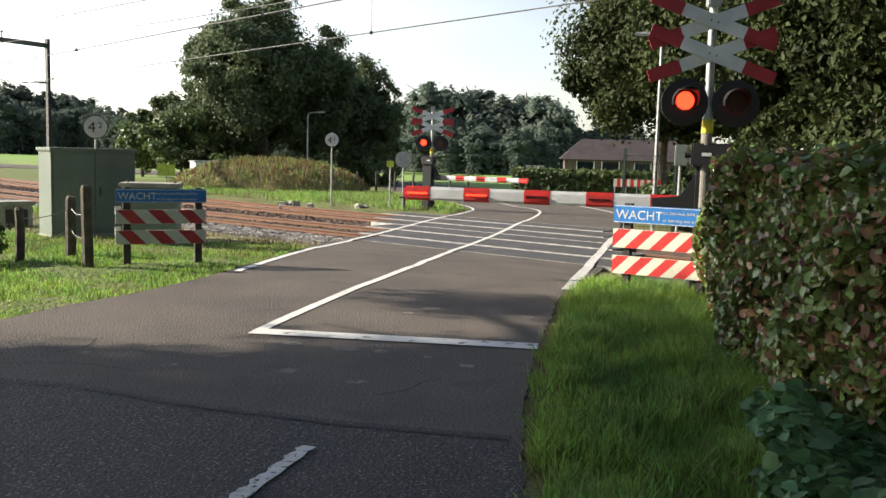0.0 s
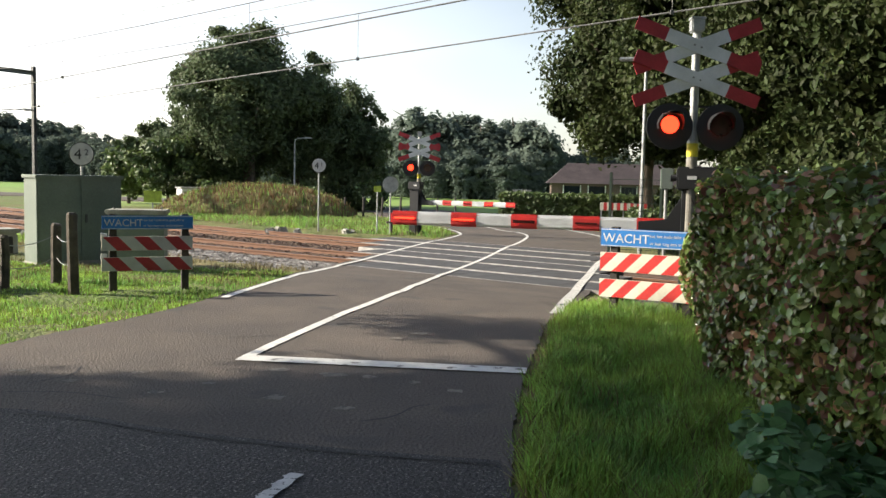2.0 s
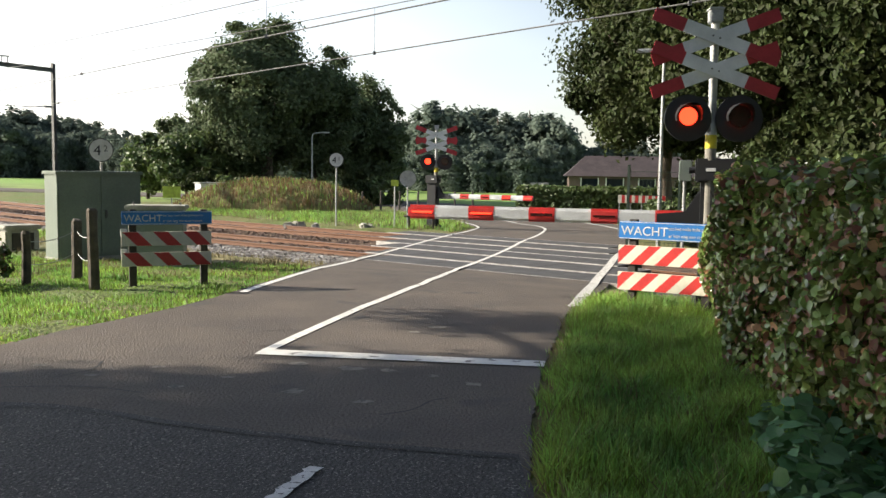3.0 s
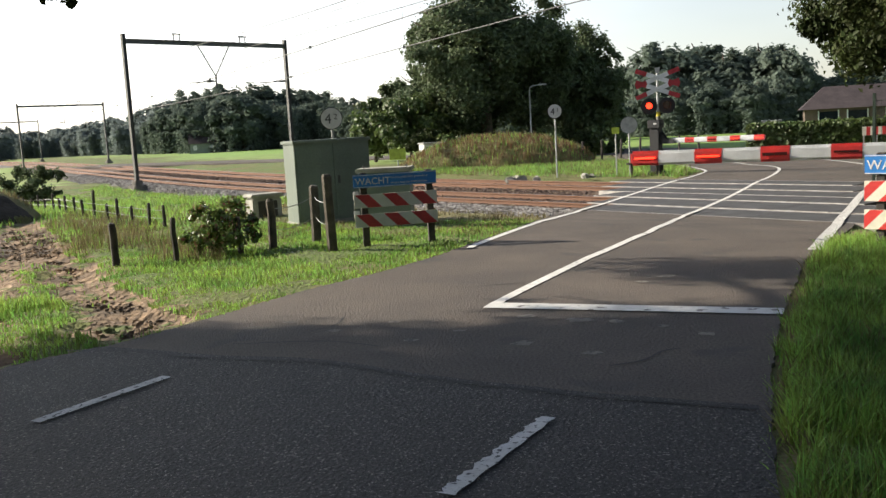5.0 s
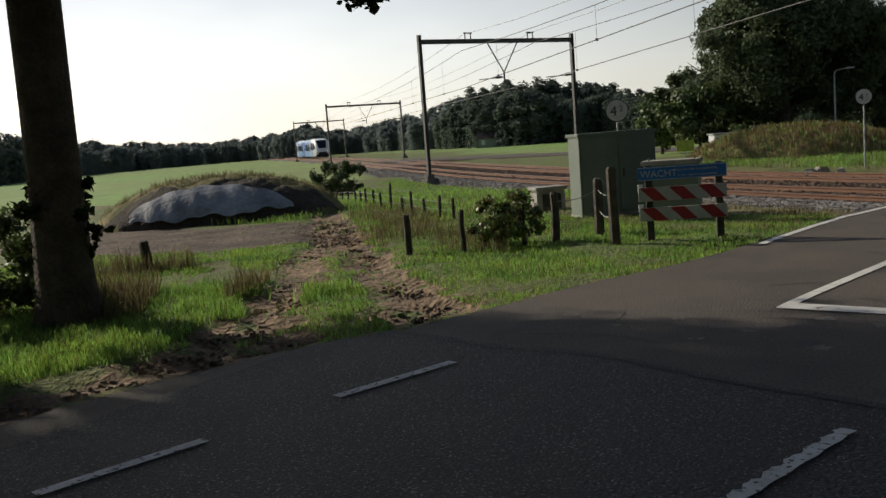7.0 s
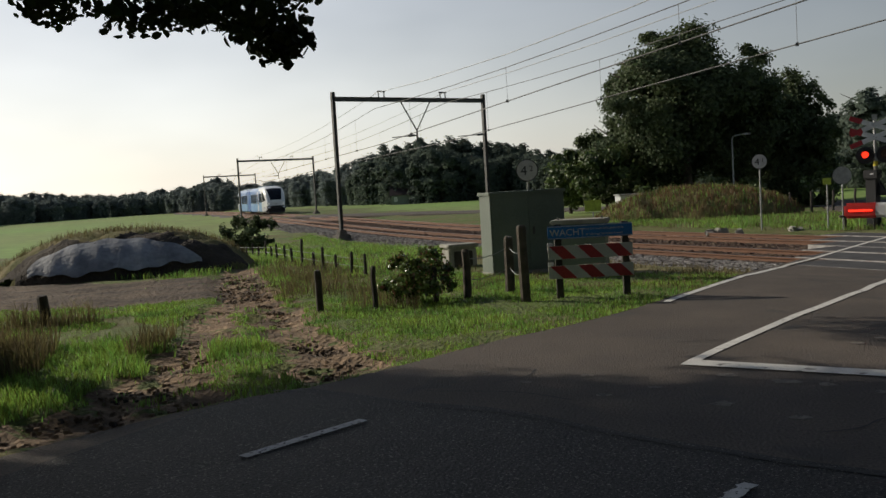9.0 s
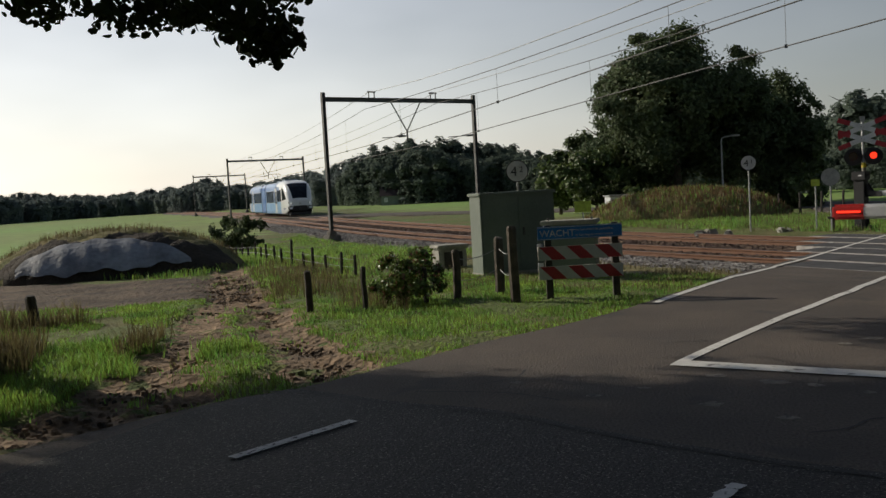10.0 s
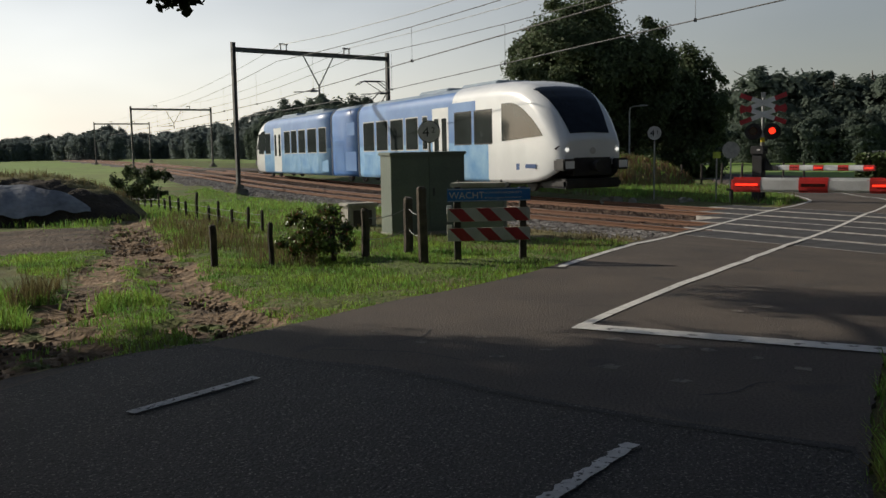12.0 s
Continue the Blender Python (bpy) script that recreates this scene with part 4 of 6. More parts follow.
# ---- overhead line ----
M_FOOT = material("stained_concrete_foot", (0.2, 0.185, 0.165), 0.9, 0, 0.4, 3, 40, 0.5, 0.01, (0.11, 0.1, 0.09))
def portal(pl, pr, zl, zr, top, label):
    a, b = Vector((*pl, zl)), Vector((*pr, zr))
    t = thing("catenary_portal", Matrix.Translation(a), label, "catenary portal", "portals of the overhead line")
    d = b - a
    d.z = 0
    L, u = d.length, d.normalized()
    yaw = math.atan2(u.y, u.x)
    R = Matrix.Rotation(yaw, 4, "Z")
    for off, base in ((0.0, 0.0), (L, zr - zl)):
        p = R @ Vector((off, 0, 0))
        M = Matrix.Translation((p.x, p.y, 0)) @ R
        bm = bmesh.new()
        H = top - zl
        for dx in (-0.09, 0.075):   # H-section mast
            box(bm, dx, dx + 0.015, -0.09, 0.09, base + 0.3, H + 0.25, 0, M)
        box(bm, -0.08, 0.08, -0.006, 0.006, base + 0.3, H + 0.25, 0, M)
        m_ = part("mast", bm, M_DARKSTEEL, t)
        part("mast_foot", box(box(bmesh.new(), -0.36, 0.36, -0.36, 0.36, base - 0.5, base + 0.38, 0.05, M), -0.2, 0.2, -0.2, 0.2, base + 0.38, base + 0.6, 0.03, M), M_FOOT, m_)
    H = top - zl
    bm = bmesh.new()
    for z in (H - 0.2, H):
        box(bm, -0.1, L + 0.1, -0.1, 0.1, z - 0.012, z + 0.012, 0, R)
    box(bm, -0.1, L + 0.1, -0.008, 0.008, H - 0.2, H, 0, R)
    part("beam", bm, M_DARKSTEEL, t)
    for c in (0.3, 0.71):
        bm = bmesh.new()
        for s in (-0.17, 0.17):
            tube(bm, R @ Vector((c * L + s, 0, H)), R @ Vector((c * L + s, 0, H + 0.3)), 0.03)
        tube(bm, R @ Vector((c * L - 0.24, 0, H + 0.32)), R @ Vector((c * L + 0.24, 0, H + 0.32)), 0.045)
        part("feeder_support", bm, M_DARKSTEEL, t)
    bm = bmesh.new()
    mid = 0.52 * L
    for s in (-1, 1):
        tube(bm, R @ Vector((mid + s * 0.95, 0, H - 0.2)), R @ Vector((mid, 0, H - 1.75)), 0.035)
    tube(bm, R @ Vector((mid, 0, H - 1.7)), R @ Vector((mid, 0, H - 2.3)), 0.05)
    part("hanger", bm, M_DARKSTEEL, t, "V-shaped hanger under the beam")
    for x0, x1 in ((mid, mid - 1.6), (L, L - 1.9)):
        bm = tube(bmesh.new(), R @ Vector((x0, 0, H - 2.0)), R @ Vector((x1, 0, H - 2.1)), 0.025)
        tube(bm, R @ Vector((x0 - 0.15, 0, H - 2.0)), R @ Vector((x0 - 0.55, 0, H - 2.03)), 0.06)
        part("steady_arm", bm, M_DARKSTEEL, t)
    return t


P1L, P1R = track_at(28.1, -4.55), track_at(31.0, 4.7)
P2L, P2R = track_at(94, -4.45), track_at(96.5, 5.0)
P3L, P3R = track_at(158, -4.8), track_at(159, 4.8)
portal(P1L, P1R, -0.78, -0.6, 6.6, "tall dark steel portal carrying the overhead line")
portal(P2L, P2R, -0.8, -0.6, 6.55, "dark steel portal farther along the line")
portal(P3L, P3R, -0.8, -0.6, 6.7, "dark steel portal far along the line")
P0L, P0R = track_at(-33, -4.9), track_at(-33, 4.7)
portal(P0L, P0R, -0.6, -0.6, 9.2, "dark steel portal hidden behind the roadside trees")


def overhead(w0, w1, ends, feeders):
    """One span: for each track its place across the line at both ends, contact and carrier heights and the carrier's sag."""
    n = 12
    for q0, q1, h0, h1, m0, m1, sag in ends:
        con, mes = [], []
        (x, y), (x1, y1) = track_at(w0, q0), track_at(w1, q1)
        for k in range(n + 1):
            t = k / n
            px, py = x + (x1 - x) * t, y + (y1 - y) * t
            con.append((px, py, h0 + (h1 - h0) * t))
            mes.append((px, py, m0 + (m1 - m0) * t - sag * 4 * t * (1 - t)))
        wm = thing("overhead_wire", Matrix(), "thin dark overhead wire pair above the track", "overhead wire", "overhead wires")
        part("contact_wire", pipe(bmesh.new(), con, 0.02, 5), M_DARKSTEEL, wm)
        part("carrier_wire", pipe(bmesh.new(), mes, 0.016, 5), M_DARKSTEEL, wm)
        for k in range(1, n, 2):
            part("dropper", tube(bmesh.new(), con[k], mes[k], 0.007, None, 4), M_DARKSTEEL, wm)
            part("clamp", box(bmesh.new(), -0.04, 0.04, -0.04, 0.04, -0.05, 0.05, 0, Matrix.Translation(con[k])), M_DARKSTEEL, wm)
    for q0, q1, h0, h1, sag in feeders:
        slack_wire("feeder_wire", (*track_at(w0, q0), h0), (*track_at(w1, q1), h1), sag, 0.016, "thin dark feeder wire above the beams", "feeder wires")


overhead(29.5, -33, ((-2.0, -4.0, 4.15, 6.48, 6.1, 8.3, 0.9), (2.0, 0.0, 4.2, 6.33, 6.3, 8.5, 0.8)), ((-2.0, -4.0, 6.89, 9.4, 1.42), (2.0, 0.0, 6.89, 9.4, 0.82)))
overhead(29.5, 95.2, ((-2.0, -2.0, 4.15, 4.4, 6.1, 6.2, 0.5), (2.0, 2.0, 4.2, 4.4, 6.3, 6.3, 0.5)), ((-1.9, -1.9, 6.89, 7.1, 0.5), (2.0, 2.0, 6.89, 7.1, 0.5)))
overhead(95.2, 158.5, ((-2.0, -2.0, 4.4, 4.6, 6.2, 6.35, 0.4), (2.0, 2.0, 4.4, 4.6, 6.3, 6.35, 0.4)), ((-1.9, -1.9, 7.1, 7.15, 0.4), (2.0, 2.0, 7.1, 7.15, 0.4)))

# ---- the train ----
M_TWHITE = material("train_white", (0.84, 0.86, 0.87), 0.3, 0, 0.06, 1.2, 20, 0.0, 0.0, (0.77, 0.79, 0.8), coat=0.4)
M_TWINDOW = material("train_window_glass", (0.05, 0.06, 0.06), 0.06, 0, 0.2, 1.2, 5, 0.0, spec=0.9)
M_TBLUE = material("train_blue", (0.085, 0.19, 0.45), 0.4, 0, 0.1, 0.8, 9, 0.0, 0.0, (0.14, 0.27, 0.52), coat=0.15)
M_TMID = material("train_module_blue", (0.05, 0.145, 0.4), 0.4, 0, 0.1, 0.8, 9, 0.0, 0.0, (0.09, 0.21, 0.48), coat=0.15)
M_TLIGHT = material("train_pale_blue", (0.3, 0.5, 0.7), 0.4, 0, 0.1, 1.3, 8, 0.0, 0.0, (0.14, 0.32, 0.6), coat=0.15)
M_TROOF = material("train_roof", (0.33, 0.4, 0.48), 0.45, 0, 0.2, 1.0, 20, 0.0, 0.0, (0.26, 0.33, 0.41))
M_TDARK = material("train_underframe", (0.03, 0.03, 0.032), 0.6, 0, 0.4, 3, 40, 0.3, 0.01)
M_TDEEP = material("train_deep_blue", (0.035, 0.09, 0.25), 0.4, 0, 0.1, 2, 20, 0.0)
M_HEAD = glow("headlight", (1.0, 0.97, 0.9), 1.1)

STATION_X = (0.0, -0.12, -0.35, -0.7, -1.15, -1.7, -2.3, -3.0, -3.9, -5.0)
STATION_ROOF = (1.75, 1.95, 2.32, 2.78, 3.22, 3.58, 3.8, 3.93, 3.99, 4.02)
STATION_HALF = (1.06, 1.2, 1.31, 1.385, 1.43, 1.46, 1.472, 1.475, 1.475, 1.475)
STATION_LOW = (0.95, 0.8, 0.66, 0.52, 0.42, 0.36, 0.33, 0.32, 0.32, 0.32)
TRAIN_LEN = 40.9


def train_section(x):
    """Half width, roof height and lower edge at x metres behind the nose (x negative)."""
    d = max(x, -TRAIN_LEN - x)
    i = [-v for v in STATION_X]
    return (float(np.interp(-d, i, STATION_HALF)), float(np.interp(-d, i, STATION_ROOF)), float(np.interp(-d, i, STATION_LOW)))


def train_ring(x, grow=0.0):
    hw, zr, zl = train_section(x)
    hw, zr = hw + grow, zr + grow
    r = min(0.62, (zr - zl) * 0.35)
    pts = [(hw - 0.06, zl), (hw, zl + 0.15), (hw, (zl + zr) * 0.42)]
    zs = zr - r
    for k in range(7):
        a = radians(90 * k / 6)
        pts.append((hw - r * 1.15 * (1 - math.cos(a)), zs + r * math.sin(a)))
    half = pts + [(0.0, zr + 0.03)]
    return [(x, y, z) for y, z in half] + [(x, -y, z) for y, z in half[-2::-1]]


def roof_at(x, y):
    """Height of the upper shell at x, y."""
    half = train_ring(x)[2:11]
    ys, zs = [p[1] for p in half], [p[2] for p in half]
    return float(np.interp(-abs(y), [-v for v in ys], zs))


def loft_body(bm, xs, mat_fn):
    rings = [[bm.verts.new(p) for p in train_ring(x)] for x in xs]
    n = len(rings[0])
    for i, (u, v) in enumerate(zip(rings, rings[1:])):
        for k in range(n - 1):
            f = bm.faces.new((u[k], v[k], v[k + 1], u[k + 1]))
            f.material_index = mat_fn((xs[i] + xs[i + 1]) / 2, k, n)
            f.smooth = True
        bm.faces.new((u[0], u[-1], v[-1], v[0])).material_index = 4
    bm.faces.new(rings[0])
    bm.faces.new(rings[-1][::-1])
    return bm


def body_paint(x, k, n):
    k = min(k, n - 2 - k)
    lim_front = -7.6 if k >= 3 else (-5.6 if k == 2 else -4.6)
    if x > lim_front or x < -TRAIN_LEN + 3.2:
        return 0
    if k >= 6:
        return 3
    return 2 if k <= 1 else 1


def side_panel(bm, x0, x1, z0, z1, s, out=0.006, thick=0.02, top0=None, top1=None, mat=0):
    """A flat panel on the train's side, s = +1 or -1."""
    hw = 1.475
    y = s * (hw + out)
    yi = s * (hw - thick)
    tz0, tz1 = top0 or z1, top1 or z1
    vs = [bm.verts.new(p) for p in ((x0, y, z0), (x1, y, z0), (x1, y, tz1), (x0, y, tz0), (x0, yi, z0), (x1, yi, z0), (x1, yi, tz1), (x0, yi, tz0))]
    for f in ((0, 1, 2, 3), (4, 7, 6, 5), (0, 4, 5, 1), (1, 5, 6, 2), (2, 6, 7, 3), (3, 7, 4, 0)):
        bm.faces.new([vs[i] for i in f]).material_index = mat
    return bm


def make_train():
    t = thing("train", Matrix(), "white and blue electric trainset running along the far track", "train")
    mats = [M_TWHITE, M_TBLUE, M_TLIGHT, M_TROOF, M_TDARK]
    front_x = sorted(set(list(STATION_X) + [-4.6, -5.6, -7.6, -8.4, -11, -14, -18.45]), reverse=True)
    rear_x = sorted(set([-TRAIN_LEN - v for v in STATION_X] + [-TRAIN_LEN + 3.2, -23.05, -26, -30, -34]), reverse=True)
    front = part("front_car", loft_body(bmesh.new(), front_x, body_paint), mats, t, "white-nosed blue front car")
    rear = part("rear_car", loft_body(bmesh.new(), rear_x, body_paint), mats, t, "blue rear car with a white end")
    mid = part("power_module", loft_body(bmesh.new(), [-18.75, -20.7, -22.75], lambda x, k, n: 1 if min(k, n - 2 - k) < 6 else 3), [M_TWHITE, M_TMID, M_TLIGHT, M_TROOF, M_TDARK], t, "short blue power module with roof equipment")
    for a, b in ((-18.45, -18.75), (-22.75, -23.05)):
        bm = bmesh.new()
        rings = [[bm.verts.new((x, y * 0.955, z * 0.985 + 0.01)) for x, y, z in train_ring(x)] for x in (a + 0.02, b - 0.02)]
        for k in range(len(rings[0]) - 1):
            bm.faces.new((rings[0][k], rings[1][k], rings[1][k + 1], rings[0][k + 1]))
        part("gangway", bm, M_TDEEP, t, "dark blue gangway bellows")
    # windscreens follow the nose
    for end, car in ((0, front), (1, rear)):
        bm = bmesh.new()
        rows = []
        for i in range(15):
            x = -0.15 - 1.75 * i / 14
            wid = 0.78 + 0.36 * i / 14
            row = []
            for j in range(13):
                y = wid * (-1 + 2 * j / 12)
                px = -TRAIN_LEN - x if end else x
                row.append(bm.verts.new((px + (-0.012 if end else 0.012), y, roof_at(x, y) + 0.012)))
            rows.append(row)
        for u, v in zip(rows, rows[1:]):
            for k in range(12):
                bm.faces.new((u[k], u[k + 1], v[k + 1], v[k])).smooth = True
        bmesh.ops.recalc_face_normals(bm, faces=bm.faces)
        part("windscreen", bm, M_GLASS, car, "large dark curved windscreen")
        def X(v):
            return -TRAIN_LEN - v if end else v
        for s in (-1, 1):
            pts = [(-0.16, s * 1.23, 1.6), (-0.02, s * 0.88, 1.52), (-0.04, s * 0.84, 1.4), (-0.12, s * 1.12, 1.38), (-0.3, s * 1.3, 1.5)]
            bm = bmesh.new()
            a = [bm.verts.new((X(px + 0.03), py * 1.01, pz)) for px, py, pz in pts]
            b = [bm.verts.new((X(px - 0.15), py * 0.95, pz)) for px, py, pz in pts]
            bm.faces.new(a)
            for k in range(5):
                bm.faces.new((a[k], a[(k + 1) % 5], b[(k + 1) % 5], b[k]))
            bmesh.ops.recalc_face_normals(bm, faces=bm.faces)
            hl = part("headlight", bm, M_TDARK, car)
            part("bulb", disc(bmesh.new(), (X(0.0), s * 1.0, 1.47), (1, 0, 0), 0.06, 0.08, 16), M_HEAD if not end else M_DARKLENS, hl)
            bm = box(bmesh.new(), *sorted((X(0.28), X(-0.6))), *sorted((s * 0.82, s * 1.3)), 0.78, 1.16, 0.04)
            bf = part("crash_buffer", bm, M_TDARK, car)
            part("buffer_plate", box(bmesh.new(), *sorted((X(0.285), X(0.27))), *sorted((s * 0.88, s * 1.24)), 0.84, 1.1, 0.01), M_TWHITE, bf)
        part("coupler_recess", box(bmesh.new(), *sorted((X(0.06), X(-0.8))), -0.78, 0.78, 0.6, 1.2, 0.05), M_TDARK, car)
        bm = box(bmesh.new(), *sorted((X(0.5), X(0.0))), -0.16, 0.16, 0.78, 1.04, 0.04)
        disc(bm, (X(0.42), 0.0, 0.92), (1, 0, 0), 0.2, 0.2, 16)
        part("coupler", bm, M_TDARK, car)
        bm = box(bmesh.new(), *sorted((X(0.1), X(-1.5))), -1.15, 1.15, 0.18, 0.5, 0.08)
        part("snow_plough", bm, M_TDARK, car)
        part("emblem", disc(bmesh.new(), (X(0.045), 0, 1.42), (1, 0, 0), 0.11, 0.02, 24), M_SIGNGREY, car)
        bm = box(bmesh.new(), *sorted((X(-0.28), X(-0.38))), -0.03, 0.03, 1.9, 2.12, 0.01)
        part("wiper", bm, M_TDARK, car)
    # sides: windows and doors, measured back from the nose
    for s in (-1, 1):
        bm = bmesh.new()
        for end, car in ((0, front), (1, rear)):
            bm = bmesh.new()
            cols = []
            for i in range(15):
                x = -0.85 - 2.7 * i / 14
                lo = 1.95 - 0.13 * i / 14
                hi = lo + (3.15 - lo) * math.sin(min(1.0, (i / 14) / 0.8) * math.pi / 2) ** 0.85 + 0.02
                px = -TRAIN_LEN - x if end else x
                y = s * (train_section(x)[0] + 0.012)
                cols.append([bm.verts.new((px, y, lo + (hi - lo) * j / 4)) for j in range(5)])
            for u, v in zip(cols, cols[1:]):
                for j in range(4):
                    bm.faces.new((u[j], v[j], v[j + 1], u[j + 1]))
            bmesh.ops.recalc_face_normals(bm, faces=bm.faces)
            part("cab_window", bm, M_TWINDOW, car, "dark curved cab side window")
        for car, wins in ((front, [(-5.75, -4.27), (-7.47, -5.95), (-10.6, -10.05), (-12.45, -11.05), (-14.3, -12.72), (-16.1, -14.6), (-17.9, -16.35)]),
                          (rear, [(-25.3, -23.9), (-27.5, -25.7), (-29.4, -27.9), (-31.0, -29.7), (-32.6, -31.2), (-37.4, -36.0), (-39.3, -37.8)])):
            for x0, x1 in wins:
                z0 = 1.78 if x0 > -7.6 and car is front else 1.62
                w_ = part("window", side_panel(bmesh.new(), x0 + 0.05, x1 - 0.05, z0, 2.98, s, 0.01), M_TWINDOW, car)
                part("frame", side_panel(bmesh.new(), x0, x1, z0 - 0.05, 3.03, s, 0.004), M_TDARK if x0 > -7.6 and car is front else M_SIGNGREY, w_)
        for car, (x0, x1) in ((front, (-9.55, -8.0)), (rear, (-35.1, -33.3))):
            d = part("door", side_panel(bmesh.new(), x0, x1, 0.42, 3.28, s, 0.008), M_TWHITE, car, "white double door")
            for a, b in ((x0 + 0.18, x0 + 0.62), (x1 - 0.62, x1 - 0.18)):
                part("door_window", side_panel(bmesh.new(), a, b, 1.45, 2.85, s, 0.016), M_TWINDOW, d)
        for k, (x0, x1, z0, z1) in enumerate(((-20.4, -19.2, 2.45, 3.1), (-22.4, -20.9, 0.6, 2.2), (-20.6, -19.0, 0.6, 1.6))):
            part("service_hatch", side_panel(bmesh.new(), x0, x1, z0, z1, s, 0.006), M_TBLUE if k != 1 else M_TMID, mid)
        # pale picture shapes along the skirt
        rnd = random.Random(5)
        for car, lo, hi in ((front, -17.8, -10.6), (rear, -31.5, -23.6)):
            x = lo
            while x < hi:
                wd = rnd.uniform(0.5, 1.5)
                part("decoration", side_panel(bmesh.new(), x, min(x + wd, hi), rnd.uniform(0.45, 0.7), rnd.uniform(1.0, 1.5), s, 0.003, top0=rnd.uniform(1.0, 1.5)), M_TLIGHT, car)
                x += wd + rnd.uniform(0.2, 0.8)
        part("maker_mark", side_panel(side_panel(bmesh.new(), -1.9, -1.2, 0.86, 1.0, s, -0.002), -2.6, -2.3, 0.8, 1.02, s, -0.002), M_TDEEP, front)
    # underframe and wheels
    for x0, x1 in ((-1.6, -18.3), (-23.2, -39.2)):
        part("underframe", box(bmesh.new(), x1, x0, -1.2, 1.2, 0.3, 0.75, 0.03), M_TDARK, t)
    for xb in (-3.6, -20.75, -37.3):
        bg = part("bogie", box(bmesh.new(), xb - 1.5, xb + 1.5, -1.05, 1.05, 0.3, 0.6, 0.05), M_TDARK, t)
        for dx in (-1.05, 1.05):
            for s in (-1, 1):
                part("wheel", disc(bmesh.new(), (xb + dx, s * 0.75, 0.42), (0, 1, 0), 0.4, 0.12, 24), M_DARKSTEEL, bg)
    # roof gear and pantograph
    for x0, x1 in ((-5.2, -8.2), (-9.5, -12.5), (-26.5, -30), (-32, -35.5)):
        part("roof_unit", box(bmesh.new(), x1, x0, -0.75, 0.75, 3.95, 4.16, 0.05), M_TROOF, t)
    bm = bmesh.new()
    zt = 5.28
    for s in (-0.35, 0.35):
        tube(bm, (-20.2, s, 4.05), (-18.6, s * 0.6, 4.65), 0.03)
        tube(bm, (-18.6, s * 0.6, 4.65), (-20.3, s * 0.9, zt - 0.05), 0.022)
    for dx in (-0.25, 0.25):
        pipe(bm, [(-20.3 + dx, -0.85, zt - 0.2), (-20.3 + dx, -0.55, zt), (-20.3 + dx, 0.55, zt), (-20.3 + dx, 0.85, zt - 0.2)], 0.025, 6)
    box(bm, -20.9, -19.6, -0.5, 0.5, 3.98, 4.1, 0.02)
    part("pantograph", bm, M_TDARK, t, "raised dark pantograph")
    for k in range(3):
        part("roof_vent", box(bmesh.new(), -22.4 + k * 0.7, -21.85 + k * 0.7, -1.0, -0.5, 3.86, 4.0, 0.03), M_GALV, mid)
    return t


train = make_train()

# ---- plants ----
M_OAK = material("oak_leaf", (0.052, 0.068, 0.02), 0.6, 0, 0.3, 0.35, 6, 0.0, 0.0, (0.022, 0.034, 0.012), island=0.4, trans=0.25, spec=0.15)
M_DARKLEAF = material("dark_leaf", (0.13, 0.165, 0.08), 0.65, 0, 0.3, 0.3, 6, 0.0, 0.0, (0.075, 0.105, 0.055), island=0.3, trans=0.3, spec=0.2)
M_PALELEAF = material("pale_leaf", (0.12, 0.16, 0.05), 0.5, 0, 0.3, 0.4, 6, 0.0, 0.0, (0.07, 0.11, 0.035), island=0.35, trans=0.35)
# distance haze put into the leaf colour: paler and greyer for the farther wood
M_HAZELEAF = material("hazed_far_wood_leaf", (0.26, 0.3, 0.29), 0.85, 0, 0.3, 0.1, 3, 0.0, 0.0, (0.2, 0.24, 0.23), island=0.15, trans=0.5, spec=0.1)
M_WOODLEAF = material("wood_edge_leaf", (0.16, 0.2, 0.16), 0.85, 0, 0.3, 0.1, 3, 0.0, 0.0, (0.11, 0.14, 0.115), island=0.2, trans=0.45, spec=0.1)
M_HEDGELEAF = material("beech_hedge_leaf", (0.19, 0.26, 0.07), 0.26, 0, 0.3, 1.3, 20, 0.0, 0.0, (0.09, 0.135, 0.037), island=0.5, trans=0.2)
M_BROWNLEAF = material("browned_hedge_leaf", (0.3, 0.16, 0.08), 0.4, 0, 0.3, 2.0, 20, 0.0, 0.0, (0.19, 0.09, 0.05), island=0.5, trans=0.2)
M_NETTLE = material("nettle_leaf", (0.12, 0.24, 0.1), 0.5, 0, 0.3, 3.0, 30, 0.1, 0.002, (0.07, 0.16, 0.065), island=0.3, trans=0.25)
M_BLADE = material("grass_blade", (0.29, 0.43, 0.08), 0.55, 0, 0.3, 1.3, 20, 0.0, 0.0, (0.14, 0.27, 0.06), island=0.55, trans=0.45)
M_STRAW = material("dry_grass_blade", (0.23, 0.195, 0.095), 0.7, 0, 0.3, 0.7, 20, 0.0, 0.0, (0.13, 0.115, 0.05), island=0.4, trans=0.3)
M_RUSTGRASS = material("rusty_grass_blade", (0.24, 0.14, 0.07), 0.7, 0, 0.3, 0.7, 20, 0.0, 0.0, (0.14, 0.085, 0.04), island=0.4, trans=0.3)
M_BARK = material("oak_bark", (0.12, 0.09, 0.065), 0.9, 0, 0.6, 5, 28, 1.0, 0.04, (0.06, 0.045, 0.035))
M_SOIL = material("dark_soil", (0.085, 0.068, 0.05), 0.95, 0, 0.6, 2, 18, 1.0, 0.05, (0.045, 0.036, 0.028))
M_SHEET = material("grey_plastic_sheet", (0.4, 0.42, 0.45), 0.6, 0, 0.4, 1.6, 9, 0.6, 0.04, (0.22, 0.23, 0.25))
